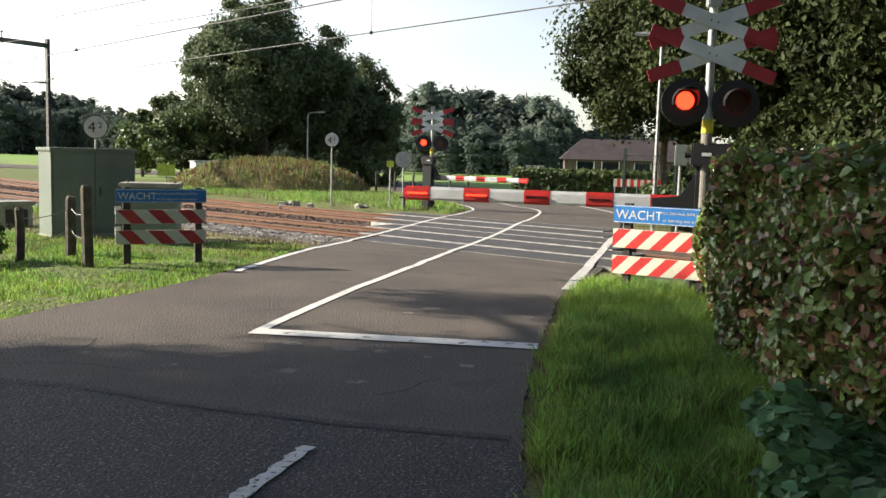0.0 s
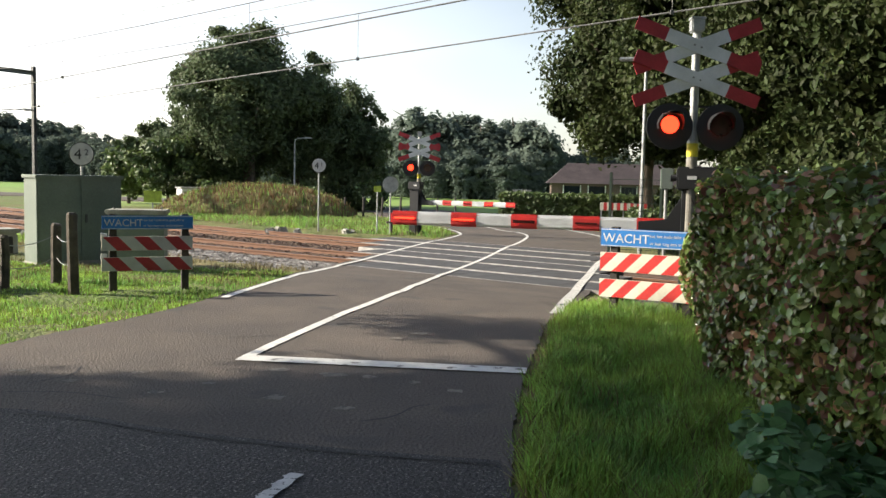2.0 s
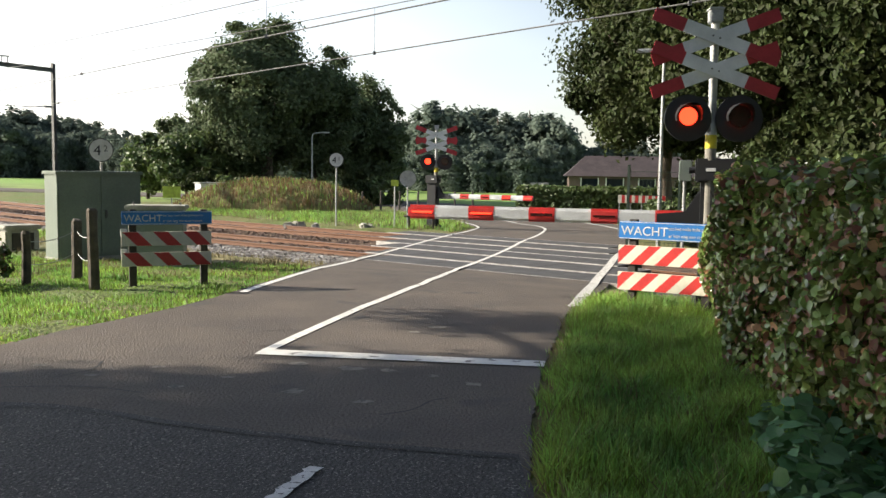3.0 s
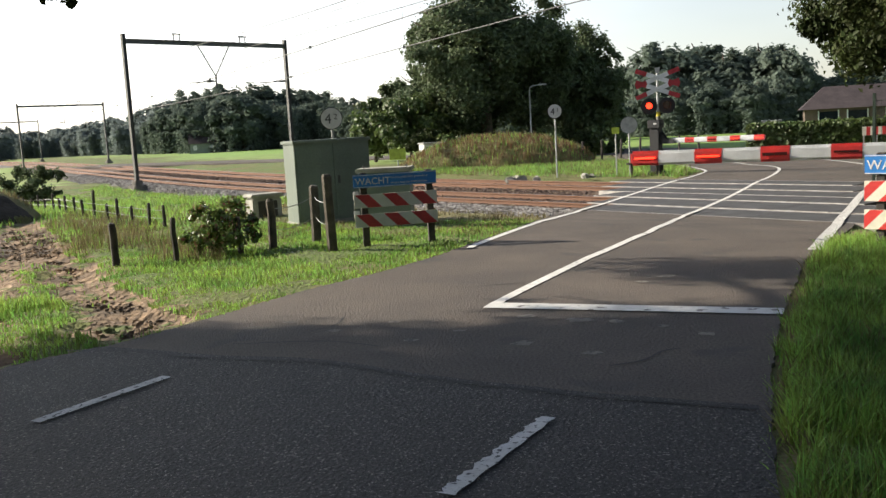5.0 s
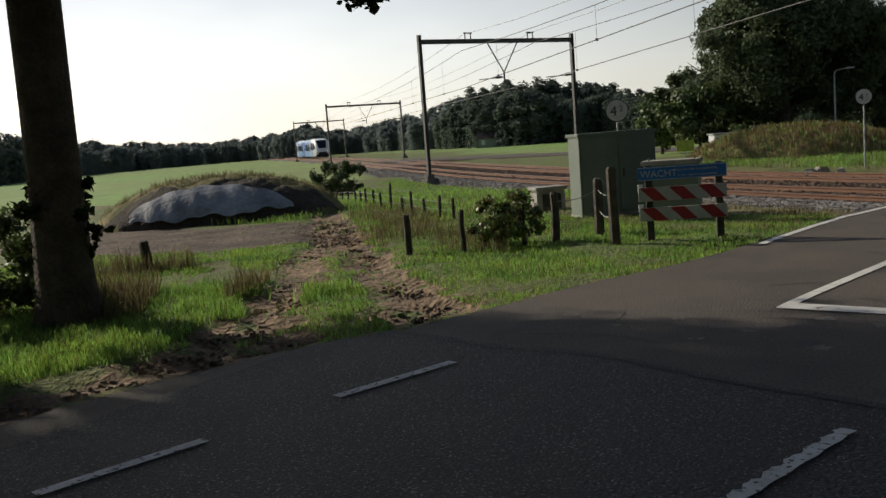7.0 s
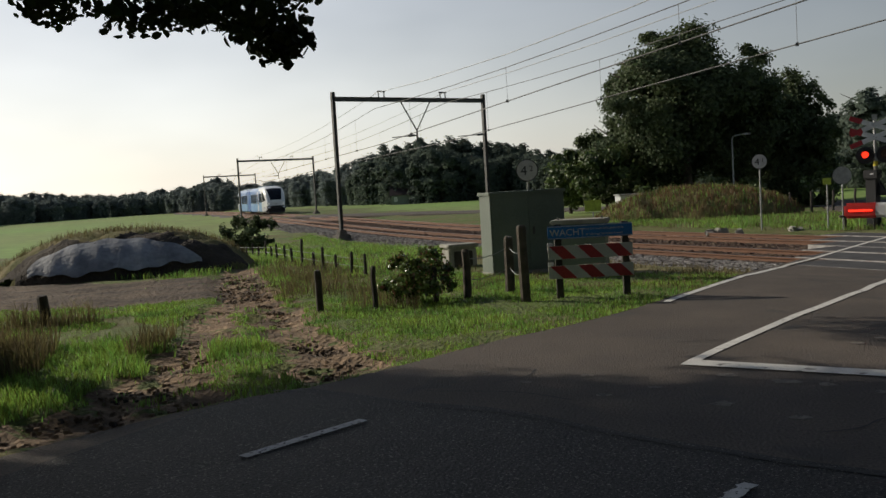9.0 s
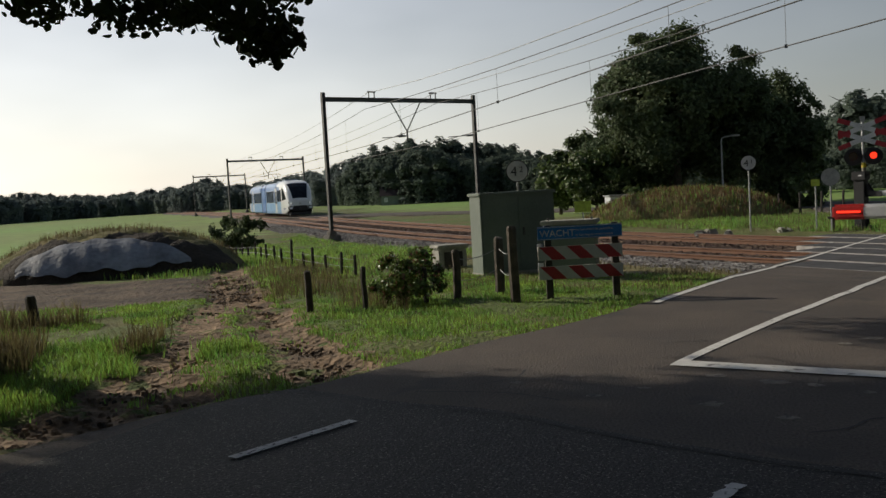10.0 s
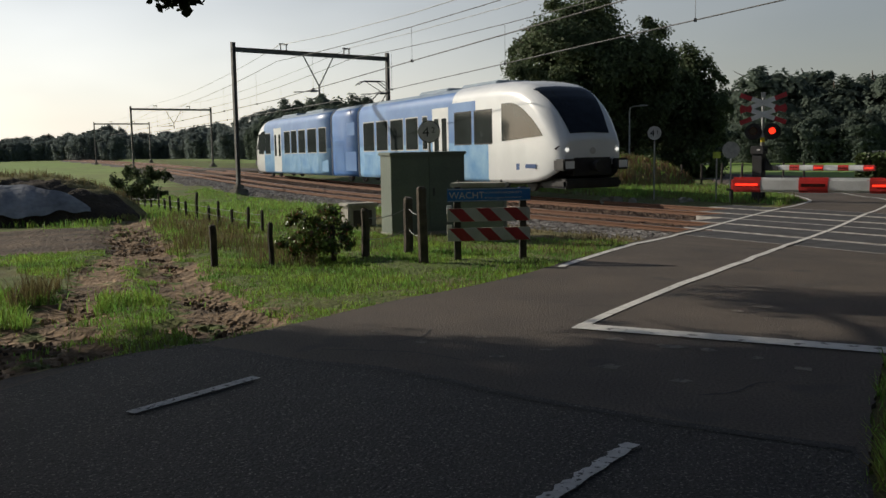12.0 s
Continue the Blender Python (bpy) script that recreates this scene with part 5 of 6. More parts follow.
M_BRICK = material("house_brick", (0.11, 0.08, 0.068), 0.85, 0, 0.4, 1.5, 12, 0.3, 0.01, (0.08, 0.055, 0.048))
M_TILE = material("roof_tile", (0.065, 0.052, 0.054), 0.85, 0, 0.4, 1.2, 9, 0.6, 0.03, (0.045, 0.037, 0.039), spec=0.2)


def leaves_mesh(name, centres, outward, size, mat, seed, stretch=1.6, fold=0.25, wild=0.75, oval=False, second=0.12):
    """Many small folded leaves, each of its own turn, as one mesh; oval ones have a rounded outline."""
    rnd = np.random.RandomState(seed)
    n = len(centres)
    a = rnd.normal(size=(n, 3))
    a /= np.linalg.norm(a, axis=1)[:, None]
    nrm = outward * 0.8 + rnd.normal(size=(n, 3)) * wild + np.array([0, 0, 0.25])
    nrm /= np.linalg.norm(nrm, axis=1)[:, None]
    u = np.cross(nrm, a)
    u /= np.linalg.norm(u, axis=1)[:, None] + 1e-9
    v = np.cross(nrm, u)
    s = size * rnd.uniform(0.6, 1.35, (n, 1))
    c = centres
    A, B = c - u * s * stretch * 0.5, c + u * s * stretch * 0.5
    C, D = c + v * s * 0.5 + nrm * s * fold, c - v * s * 0.5 + nrm * s * fold
    if oval:
        g = u * s * stretch * 0.24
        C1, C2, D1, D2 = C - g, C + g * 0.7, D - g, D + g * 0.7
        V = np.stack([A, C1, C2, B, D2, D1], 1).reshape(-1, 3)
        k = np.arange(n) * 6
        F = np.concatenate([np.stack([k, k + 2, k + 1], 1), np.stack([k, k + 3, k + 2], 1), np.stack([k, k + 4, k + 3], 1), np.stack([k, k + 5, k + 4], 1)])
    else:
        V = np.stack([A, C, B, D], 1).reshape(-1, 3)
        k = np.arange(n) * 4
        F = np.concatenate([np.stack([k, k + 2, k + 1], 1), np.stack([k, k + 3, k + 2], 1)])
    me = bpy.data.meshes.new(name)
    me.vertices.add(len(V))
    me.vertices.foreach_set("co", V.ravel())
    me.loops.add(len(F) * 3)
    me.loops.foreach_set("vertex_index", F.ravel().astype(np.int32))
    me.polygons.add(len(F))
    me.polygons.foreach_set("loop_start", (np.arange(len(F)) * 3).astype(np.int32))
    me.polygons.foreach_set("loop_total", np.full(len(F), 3, np.int32))
    me.update(calc_edges=True)
    for m in (mat if isinstance(mat, (list, tuple)) else [mat]):
        me.materials.append(m)
    if isinstance(mat, (list, tuple)):
        pick = np.tile((rnd.rand(n) < second).astype(np.int32), len(F) // n)
        me.polygons.foreach_set("material_index", pick)
    return me


def crown_points(n, R, Rz, cz, clumps, seed, droop=0.0):
    """Leaf places gathered in clumps through an uneven crown."""
    rnd = np.random.RandomState(seed)
    d = rnd.normal(size=(clumps, 3))
    d /= np.linalg.norm(d, axis=1)[:, None]
    rad = rnd.uniform(0.45, 0.98, (clumps, 1)) ** 0.6
    lump = 1 + 0.22 * np.sin(3.1 * d[:, :1] + seed) + 0.18 * np.sin(4.3 * d[:, 1:2] + 2.2 * seed) + 0.1 * np.sin(7 * d[:, 2:3])
    cc = d * rad * lump * np.array([R, R, Rz])
    cr = rnd.uniform(0.14, 0.34, clumps) * R
    pick = rnd.randint(0, clumps, n)
    e = rnd.normal(size=(n, 3))
    e /= np.linalg.norm(e, axis=1)[:, None]
    p = cc[pick] + e * (cr[pick] * np.abs(rnd.normal(0.55, 0.38, n)))[:, None] * np.array([1, 1, 0.8])
    p[:, 2] -= droop * np.hypot(p[:, 0], p[:, 1]) ** 2 / R
    # no clump strays far beyond the crown's uneven outline
    far = np.linalg.norm(p / np.array([R, R, Rz]), axis=1)
    rim = 0.96 + 0.1 * np.sin(5 * p[:, 0] / R + seed) * np.sin(4 * p[:, 2] / Rz + 2 * seed) + 0.07 * np.sin(11 * p[:, 1] / R + 9 * p[:, 2] / Rz)
    p *= np.minimum(1.0, (rim + 0.12 * rnd.rand(n) ** 2) / np.maximum(far, 1e-6))[:, None]
    out = p / np.array([R, R, Rz]) + e * 0.5
    out /= np.linalg.norm(out, axis=1)[:, None]
    return p + np.array([0, 0, cz]), out


def trunk_mesh(H, r, R, limbs, seed, base=0.3):
    rnd = random.Random(seed)
    bm = bmesh.new()
    pts = [(0, 0, -0.3), (0, 0, 0.05), (0.02, 0, 0.4)] + [(rnd.uniform(-1, 1) * 0.03 * H * k / 6, rnd.uniform(-1, 1) * 0.03 * H * k / 6, 0.4 + (H * 0.85 - 0.4) * k / 6) for k in range(1, 7)]
    pipe(bm, pts, [r * 1.55, r * 1.25, r] + [r * (1 - 0.14 * k) for k in range(1, 7)], 12)
    for _ in range(limbs):
        z = H * rnd.uniform(base, 0.75)
        a = rnd.uniform(0, 6.28)
        L = R * rnd.uniform(0.6, 0.95)
        q = [(math.cos(a) * L * s, math.sin(a) * L * s, z + H * 0.16 * s + rnd.uniform(-0.1, 0.1) * L * s) for s in (0, 0.3, 0.6, 1)]
        pipe(bm, q, [r * 0.4, r * 0.28, r * 0.18, r * 0.06], 7)
    return bm


def sizes_with_heart(p, o, cz, seed):
    """Draws a fifth of the leaves in towards the crown's heart, in place, and gives those the larger size."""
    rnd = np.random.RandomState(seed + 500)
    inner = rnd.rand(len(p)) < 0.22
    mid = np.array([0, 0, cz])
    p[inner] = mid + (p[inner] - mid) * rnd.uniform(0.3, 0.82, (int(inner.sum()), 1))
    return np.where(inner, 1.9, 0.95)[:, None]


def tree(name, x, y, H, R, r, cz, Rz, n, size, mat, seed, label, group="", limbs=9, clumps=70, droop=0.0, z=None):
    t = thing(name, pose(x, y, zg(x, y) if z is None else z), label, "tree", group)
    part("trunk", trunk_mesh(H, r, R, limbs, seed), M_BARK, t, smooth=True)
    p, o = crown_points(n, R, Rz, cz, clumps, seed, droop)
    p[:, 2] = np.maximum(p[:, 2], 0.25)
    ob = new("crown", leaves_mesh("crown", p, o, size * sizes_with_heart(p, o, cz, seed), mat, seed, wild=0.5))
    ob.parent = t
    return t


def polar(az, d):
    return -math.sin(radians(az)) * d, math.cos(radians(az)) * d


# trees beyond the crossing
tree("oak_tree", *polar(11.2, 60), 11.5, 5.0, 0.45, 6.5, 4.7, 95000, 0.16, M_DARKLEAF, 3, "large dark oak tree behind the low mound", "trees beyond the crossing", 12, 90)
tree("oak_tree", *polar(15.0, 63), 7.0, 2.9, 0.25, 3.7, 3.0, 26000, 0.17, M_DARKLEAF, 12, "leafy side tree beside the large dark oak", "trees beyond the crossing")
tree("oak_tree", *polar(8.2, 63), 10.5, 3.5, 0.35, 5.6, 4.5, 40000, 0.17, M_DARKLEAF, 6, "dark leafy tree close to the large oak", "trees beyond the crossing")
tree("birch_tree", *polar(5.3, 66), 9.4, 2.9, 0.2, 4.6, 4.2, 34000, 0.15, M_DARKLEAF, 4, "hanging grey-green birch tree beside the oak", "trees beyond the crossing", 8, 90, 0.1)
tree("young_tree", *polar(16.0, 58), 4.6, 2.2, 0.1, 2.5, 2.1, 9000, 0.18, M_PALELEAF, 5, "pale green young tree at the edge of the wood", "trees beyond the crossing")
tree("young_tree", *polar(18.2, 62), 4.0, 2.0, 0.1, 2.2, 1.8, 7000, 0.18, M_PALELEAF, 7, "pale green young tree at the edge of the wood", "trees beyond the crossing")
for k, (az, d, s) in enumerate(((15, 55, 1.0), (13, 54, 0.85), (10.5, 55, 0.8), (8.0, 55, 0.9), (6.2, 56, 0.8), (4.2, 57, 0.95))):
    x, y = polar(az, d)
    p, o = crown_points(4500, 1.7 * s, 1.1 * s, 0.9 * s, 30, 40 + k)
    p[:, 2] = np.maximum(p[:, 2], 0.05)
    ob = new("shrub", leaves_mesh("shrub", p, o, 0.16, M_PALELEAF if k % 2 else M_OAK, 40 + k))
    ob.matrix_basis = pose(x, y, zg(x, y))
    tagged(ob, "bushy green shrub under the dark trees", "shrub", "shrubs under the trees")

# woods in the distance: three tree shapes, repeated
FAR_KINDS = []
for k in range(4):
    t = thing("wood_tree", pose(0, 0, 0), "dark tree at the edge of the distant wood, haze in its leaf colour", "tree", "trees of the distant wood")
    part("trunk", trunk_mesh(9.0, 0.25, 3.0, 5, 60 + k), M_BARK, t)
    p, o = crown_points(15000, 3.4, 3.7, 4.4, 60, 60 + k)
    # undergrowth closes the wood's edge down to the ground
    low = (p[:, 2] < 1.6) | (np.arange(len(p)) % 4 == 0)
    p[low, 2] = np.abs(np.sin(p[low, 0] * 37.0 + p[low, 1] * 11.0)) * 3.2
    ob = new("crown", leaves_mesh("crown", p, o, 0.3 * sizes_with_heart(p, o, 4.4, 60 + k), M_HAZELEAF if k < 2 else M_WOODLEAF, 60 + k, wild=0.32))
    ob.parent = t
    FAR_KINDS.append(t)
WOOD_AZ = (64.0, 57.8, 51.9, 45.5, 41.4, 39.6, 38.6, 35.8, 33.7, 31.6, 29.8, 26.6, 24.6, 21.5, 18.2, 16.0, 12.0)
WOOD_EL = (2.6, 2.28, 1.35, 0.85, 1.2, 1.6, 1.05, 1.2, 1.75, 1.8, 2.7, 3.7, 2.8, 2.4, 1.9, 2.0, 2.0)
WOOD_D = (170, 190, 260, 300, 280, 270, 290, 270, 240, 215, 190, 165, 170, 170, 160, 140, 130)
rnd = random.Random(77)
spots = []
az = 64.0
while az > 12.0:
    el, d = np.interp(-az, [-v for v in WOOD_AZ], WOOD_EL), np.interp(-az, [-v for v in WOOD_AZ], WOOD_D)
    for row in range(2):
        dd = d * (1 + 0.08 * row) + rnd.uniform(-6, 6)
        h = (dd * math.tan(radians(el)) + 2.1) * rnd.uniform(0.98, 1.14) * (1 if row else 0.9)
        spots.append((az + rnd.uniform(-0.35, 0.35), dd, max(h, 3.0)))
    az -= math.degrees(max(2.9, 0.5 * (d * math.tan(radians(el)) + 2)) / d) * 0.62
for az0, d0, h0 in ((2.6, 115, 9.6), (0.6, 108, 10.8), (-1.4, 112, 11.4), (-3.0, 105, 9.2), (-4.9, 110, 10.6), (-6.4, 104, 9.2), (-7.8, 108, 6.4), (-9.4, 110, 6.5), (1.6, 98, 5.0), (-0.4, 96, 5.2), (-2.4, 95, 5.4), (-4.2, 94, 5.2), (-5.8, 96, 4.6), (3.8, 90, 5.5), (11.5, 118, 7.5), (9.8, 112, 7.0), (8.2, 118, 7.4), (6.6, 114, 7.2), (5.0, 116, 7.6), (10.6, 124, 8), (7.4, 125, 8), (-11.5, 112, 6.5), (-14, 112, 7)):
    spots.append((az0, d0, h0))
unused = {0, 1, 2, 3}
for k, (a, d, h) in enumerate(spots):
    x, y = polar(a, d)
    s = h / 8.6
    m = Matrix.LocRotScale((x, y, zg(x, y)), Euler((0, 0, rnd.uniform(0, 6.28))), (s * rnd.uniform(1.0, 1.3), s * rnd.uniform(1.0, 1.3), s))
    # trees beyond 205 m get the leaf colour with more haze
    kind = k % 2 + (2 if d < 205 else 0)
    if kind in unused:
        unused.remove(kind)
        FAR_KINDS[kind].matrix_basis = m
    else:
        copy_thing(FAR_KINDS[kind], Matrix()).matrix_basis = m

# tall trees beside the road beyond the hedge
big = tree("roadside_tree", *polar(-13.2, 37), 13.0, 4.7, 0.3, 7.7, 4.7, 110000, 0.13, M_OAK, 21, "tall leafy roadside tree lit by the low sun", "trees beside the road", 12, 110)
for az, d, s, rot in ((-19.5, 29, 0.95, 70), (-25.0, 25, 1.0, 140), (-30, 22, 1.0, 200), (-18.0, 42, 1.15, 250), (-24, 36, 1.2, 20)):
    x, y = polar(az, d)
    c = copy_thing(big, Matrix())
    c.matrix_basis = Matrix.LocRotScale((x, y, zg(x, y)), Euler((0, 0, radians(rot))), (s, s, s))
for k, (az, d, s, mt) in enumerate(((-22.5, 14.5, 0.8, M_PALELEAF), (-24.5, 13.0, 0.9, M_PALELEAF), (-27.5, 12.5, 1.0, M_OAK), (-22.0, 18.0, 1.3, M_OAK), (-26.0, 16.5, 1.4, M_OAK), (-13.2, 29, 0.55, M_PALELEAF), (-15.2, 26.5, 0.65, M_PALELEAF), (-17.0, 26, 1.1, M_OAK), (-19.5, 24, 1.2, M_OAK))):
    x, y = polar(az, d)
    p, o = crown_points(9000, 1.35 * s, 1.25 * s, 1.1 * s, 40, 80 + k)
    p[:, 2] = np.maximum(p[:, 2], 0.05)
    ob = new("shrub", leaves_mesh("shrub", p, o, 0.085, mt, 80 + k))
    ob.matrix_basis = pose(x, y, zg(x, y))
    tagged(ob, "yellow-green shrub growing behind the clipped hedge", "shrub", "shrubs behind the hedge")


# the oak by the dirt track, with boughs that hang over the road
def verge_oak():
    t = thing("verge_oak", pose(-8.05, 5.72, zg(-8.05, 5.72)), "old oak with a thick dark trunk between road and field", "tree", "oaks along the road")
    bm = bmesh.new()
    pipe(bm, [(0, 0, -0.4), (0, 0, 0.02), (0.0, 0, 0.35), (0.02, 0, 1.2), (0.04, 0, 2.2), (0.05, 0.0, 3.2), (0.0, 0.02, 4.6), (-0.1, 0.05, 6.5), (0, 0, 9)], [0.45, 0.36, 0.29, 0.26, 0.25, 0.25, 0.25, 0.16, 0.05], 18)
    bmesh.ops.create_icosphere(bm, subdivisions=2, radius=0.09, matrix=Matrix.Translation((0.15, -0.12, 2.25)))
    part("trunk", bm, M_BARK, t, smooth=True)
    rnd2 = random.Random(3)
    for a, z, L in ((50, 3.9, 3.6), (15, 4.4, 3.4), (80, 4.7, 4.0), (-40, 4.2, 3.5), (120, 4.6, 3.3), (180, 4.4, 3.5), (-90, 4.8, 3.5), (-130, 5.2, 3.2), (30, 5.8, 3.4), (100, 6.0, 3.0)):
        ca, sa_ = math.cos(radians(a)), math.sin(radians(a))
        bm = bmesh.new()
        pipe(bm, [(ca * L * s, sa_ * L * s, z + 0.9 * s - 1.0 * s * s + rnd2.uniform(-0.1, 0.1)) for s in (0, 0.25, 0.5, 0.75, 1)], [0.12, 0.09, 0.06, 0.035, 0.012], 8)
        part("bough", bm, M_BARK, t, smooth=True)
    p, o = crown_points(60000, 3.5, 2.6, 6.7, 90, 15)
    bm = bmesh.new()
    pipe(bm, [(0, 0, 4.3), (-0.6, 1.4, 4.9), (-1.4, 3.0, 5.2), (-2.5, 4.7, 5.35)], [0.13, 0.1, 0.06, 0.02], 8)
    part("bough", bm, M_BARK, t, smooth=True)
    hang = [(-2.5, 4.6, 5.4, 0.75), (-2.3, 4.0, 5.5, 0.7), (-1.9, 3.9, 6.0, 0.8), (-2.8, 4.6, 6.0, 0.8), (-1.5, 3.2, 5.8, 0.8), (-2.2, 4.7, 6.5, 0.7), (2.9, 0.95, 3.2, 0.5), (2.3, 1.2, 3.35, 0.5), (1.7, 0.9, 3.35, 0.45), (2.75, 1.7, 3.1, 0.4), (2.9, 1.5, 2.92, 0.3), (1.1, 0.5, 3.45, 0.4), (0.5, -0.25, 3.3, 0.35), (-0.4, -0.7, 3.4, 0.5), (-0.75, -0.95, 3.05, 0.35), (2.4, 2.1, 3.7, 0.6), (2.6, 2.4, 3.8, 0.5), (1.4, 1.8, 3.9, 0.6)]
    rr = np.random.RandomState(8)
    keep = ~((p[:, 2] < 3.75))
    pts, outs = [p[keep]], [o[keep]]
    for hx, hy, hz, hr in hang:
        e = rr.normal(size=(int(620 * hr), 3))
        e /= np.linalg.norm(e, axis=1)[:, None]
        pts.append(np.array([hx, hy, hz + 0.08]) + e * (hr * rr.uniform(0.1, 1.15, len(e)) ** 0.6)[:, None] * np.array([1, 1, 0.6]))
        outs.append(e)
    ob = new("crown", leaves_mesh("crown", np.concatenate(pts), np.concatenate(outs), 0.062, M_OAK, 16, 1.7, 0.2, 0.75, True))
    ob.parent = t
    p, o = crown_points(700, 0.5, 0.45, 1.05, 14, 17)
    ob = new("shoots", leaves_mesh("shoots", p, o, 0.06, M_OAK, 17))
    ob.parent = t
    tagged(ob, "leafy shoots round the trunk")
    return t


verge_oak()
shade = tree("roadside_oak", -15.8, 4.4, 13.2, 4.3, 0.3, 9.2, 4.0, 31000, 0.15, M_OAK, 25, "tall open-crowned oak along the road", "oaks along the road", 12, 75)
for x, y, s, rot in ((-12.0, -4.6, 1.0, 110), (-16.5, -2.0, 1.0, 60), (-20.5, -6.0, 1.0, 200)):
    c = copy_thing(shade, Matrix())
    c.matrix_basis = Matrix.LocRotScale((x, y, 0), Euler((0, 0, radians(rot))), (s, s, s))
# unseen trees added behind and beside the viewer to block skylight
for k, (x, y, s) in enumerate(((-8.5, -8.5, 1.0), (-19, -7, 1.0), (-14, -15, 1.1), (-4, -19, 1.1), (7, -11, 1.1), (13, -3, 1.1), (16, 5, 1.1), (14, -13, 1.2), (3, -24, 1.2), (-24, -14, 1.2), (-30, -6, 1.1), (-12, -26, 1.2), (22, -4, 1.2), (21, 12, 1.1), (23, -16, 1.2), (-36, -14, 1.2), (12, 11, 0.95), (-22, -24, 1.3), (12, -26, 1.3))):
    c = copy_thing(big, Matrix())
    c.matrix_basis = Matrix.LocRotScale((x, y, 0), Euler((0, 0, k * 1.3)), (0.95 * s, 0.95 * s, 0.92 * s))
    tagged(c, "tall unseen oak added to block skylight behind the viewer", "tree", "wood behind the viewer")


# ---- clipped hedge ----
def make_hedge():
    t = thing("clipped_hedge", Matrix(), "clipped beech hedge with glossy green and browned leaves", "hedge")
    line = along([(2.85, 9.65), (2.45, 8.4), (2.16, 7.0), (2.05, 5.2), (2.1, 3.6), (2.3, 1.6), (2.5, -1.0)], 6)
    rr = np.random.RandomState(31)
    n = 84000
    k = (rr.rand(n) ** 1.0) * (len(line) - 1.001)
    i = k.astype(int)
    f = (k - i)[:, None]
    P = np.array([(p.x, p.y) for p in line])
    base = P[i] * (1 - f) + P[i + 1] * f
    kind = rr.rand(n)
    zt = 1.47
    z = np.where(kind < 0.62, rr.uniform(0.05, 1.5, n), zt + rr.normal(0, 0.05, n))
    off = np.where(kind < 0.62, np.abs(rr.normal(0, 0.1, n)) + 0.05 * np.sin(base[:, 1] * 5 + z * 6), rr.uniform(0, 1.5, n))
    off = off + np.where(z < 0.5, (0.5 - z) * 0.25, 0.0)
    x, y = base[:, 0] + off, base[:, 1].copy()
    end = rr.rand(n) < 0.14
    x = np.where(end, 2.9 + rr.uniform(0, 1.6, n), x)
    y = np.where(end, 9.65 + 0.25 * rr.rand(n) + 0.1 * np.sin(z * 5), y)
    z = np.where(end, rr.uniform(0.05, 1.5, n), z)
    lump = 0.06 * np.sin(y * 3.3 + 1.0) + 0.05 * np.sin(z * 4.1 + y * 1.7)
    c = np.stack([x + lump, y, z + np.where(kind > 0.62, 0.05 * np.sin(y * 4.2) + 0.04 * np.sin(x * 6), 0)], 1)
    o = np.where((kind < 0.62)[:, None], np.array([-1.0, -0.15, 0.1]), np.array([0, 0, 1.0]))
    ob = new("foliage", leaves_mesh("foliage", c, o, 0.046, [M_HEDGELEAF, M_BROWNLEAF], 32, 1.5, 0.16, 0.65, True, 0.2))
    ob.parent = t
    bm = bmesh.new()
    rnd2 = random.Random(4)
    for q in range(150):
        j = rnd2.randrange(0, len(line) - 2)
        p = line[j].lerp(line[j + 1], rnd2.random())
        bx, by = p.x + rnd2.uniform(0.15, 0.6), p.y
        pipe(bm, [(bx, by, -0.05), (bx + rnd2.uniform(-0.1, 0.1), by + rnd2.uniform(-0.1, 0.1), 0.7), (bx + rnd2.uniform(-0.25, 0.2), by + rnd2.uniform(-0.2, 0.2), 1.42)], [0.014, 0.01, 0.004], 5)
    part("stems", bm, M_BARK, t, "thin brown stems inside the hedge")
    # a dense dark heart of twigs and old leaves keeps the light out
    rr = np.random.RandomState(5)
    m = 14000
    k = rr.rand(m) * (len(line) - 1.001)
    i = k.astype(int)
    f = (k - i)[:, None]
    base = P[i] * (1 - f) + P[i + 1] * f
    c = np.stack([base[:, 0] + rr.uniform(0.2, 1.5, m), base[:, 1] - 0.1, rr.uniform(0.02, 1.42, m)], 1)
    ob = new("inner_foliage", leaves_mesh("inner_foliage", c, rr.normal(size=(m, 3)), 0.085, M_BROWNLEAF, 6))
    ob.parent = t


make_hedge()


def nettles():
    rr = np.random.RandomState(12)
    pts, outs = [], []
    for _ in range(230):
        cx, cy = rr.uniform(1.15, 2.2), rr.uniform(3.2, 5.0)
        if cx < 1.3 + (cy - 3.2) * 0.25:
            continue
        h = rr.uniform(0.12, 0.36)
        for q in range(11):
            a = rr.uniform(0, 6.28)
            pts.append((cx + math.cos(a) * 0.06, cy + math.sin(a) * 0.06, h * (0.5 + q * 0.055)))
            outs.append((math.cos(a) * 0.4, math.sin(a) * 0.4, 1.0))
    ob = new("nettle_patch", leaves_mesh("nettle_patch", np.array(pts), np.array(outs), 0.062, M_NETTLE, 13, 1.6, 0.14, 0.5, True))
    tagged(ob, "patch of broad dark-green nettle leaves at the hedge's foot", "plants", kind="stuff")


nettles()


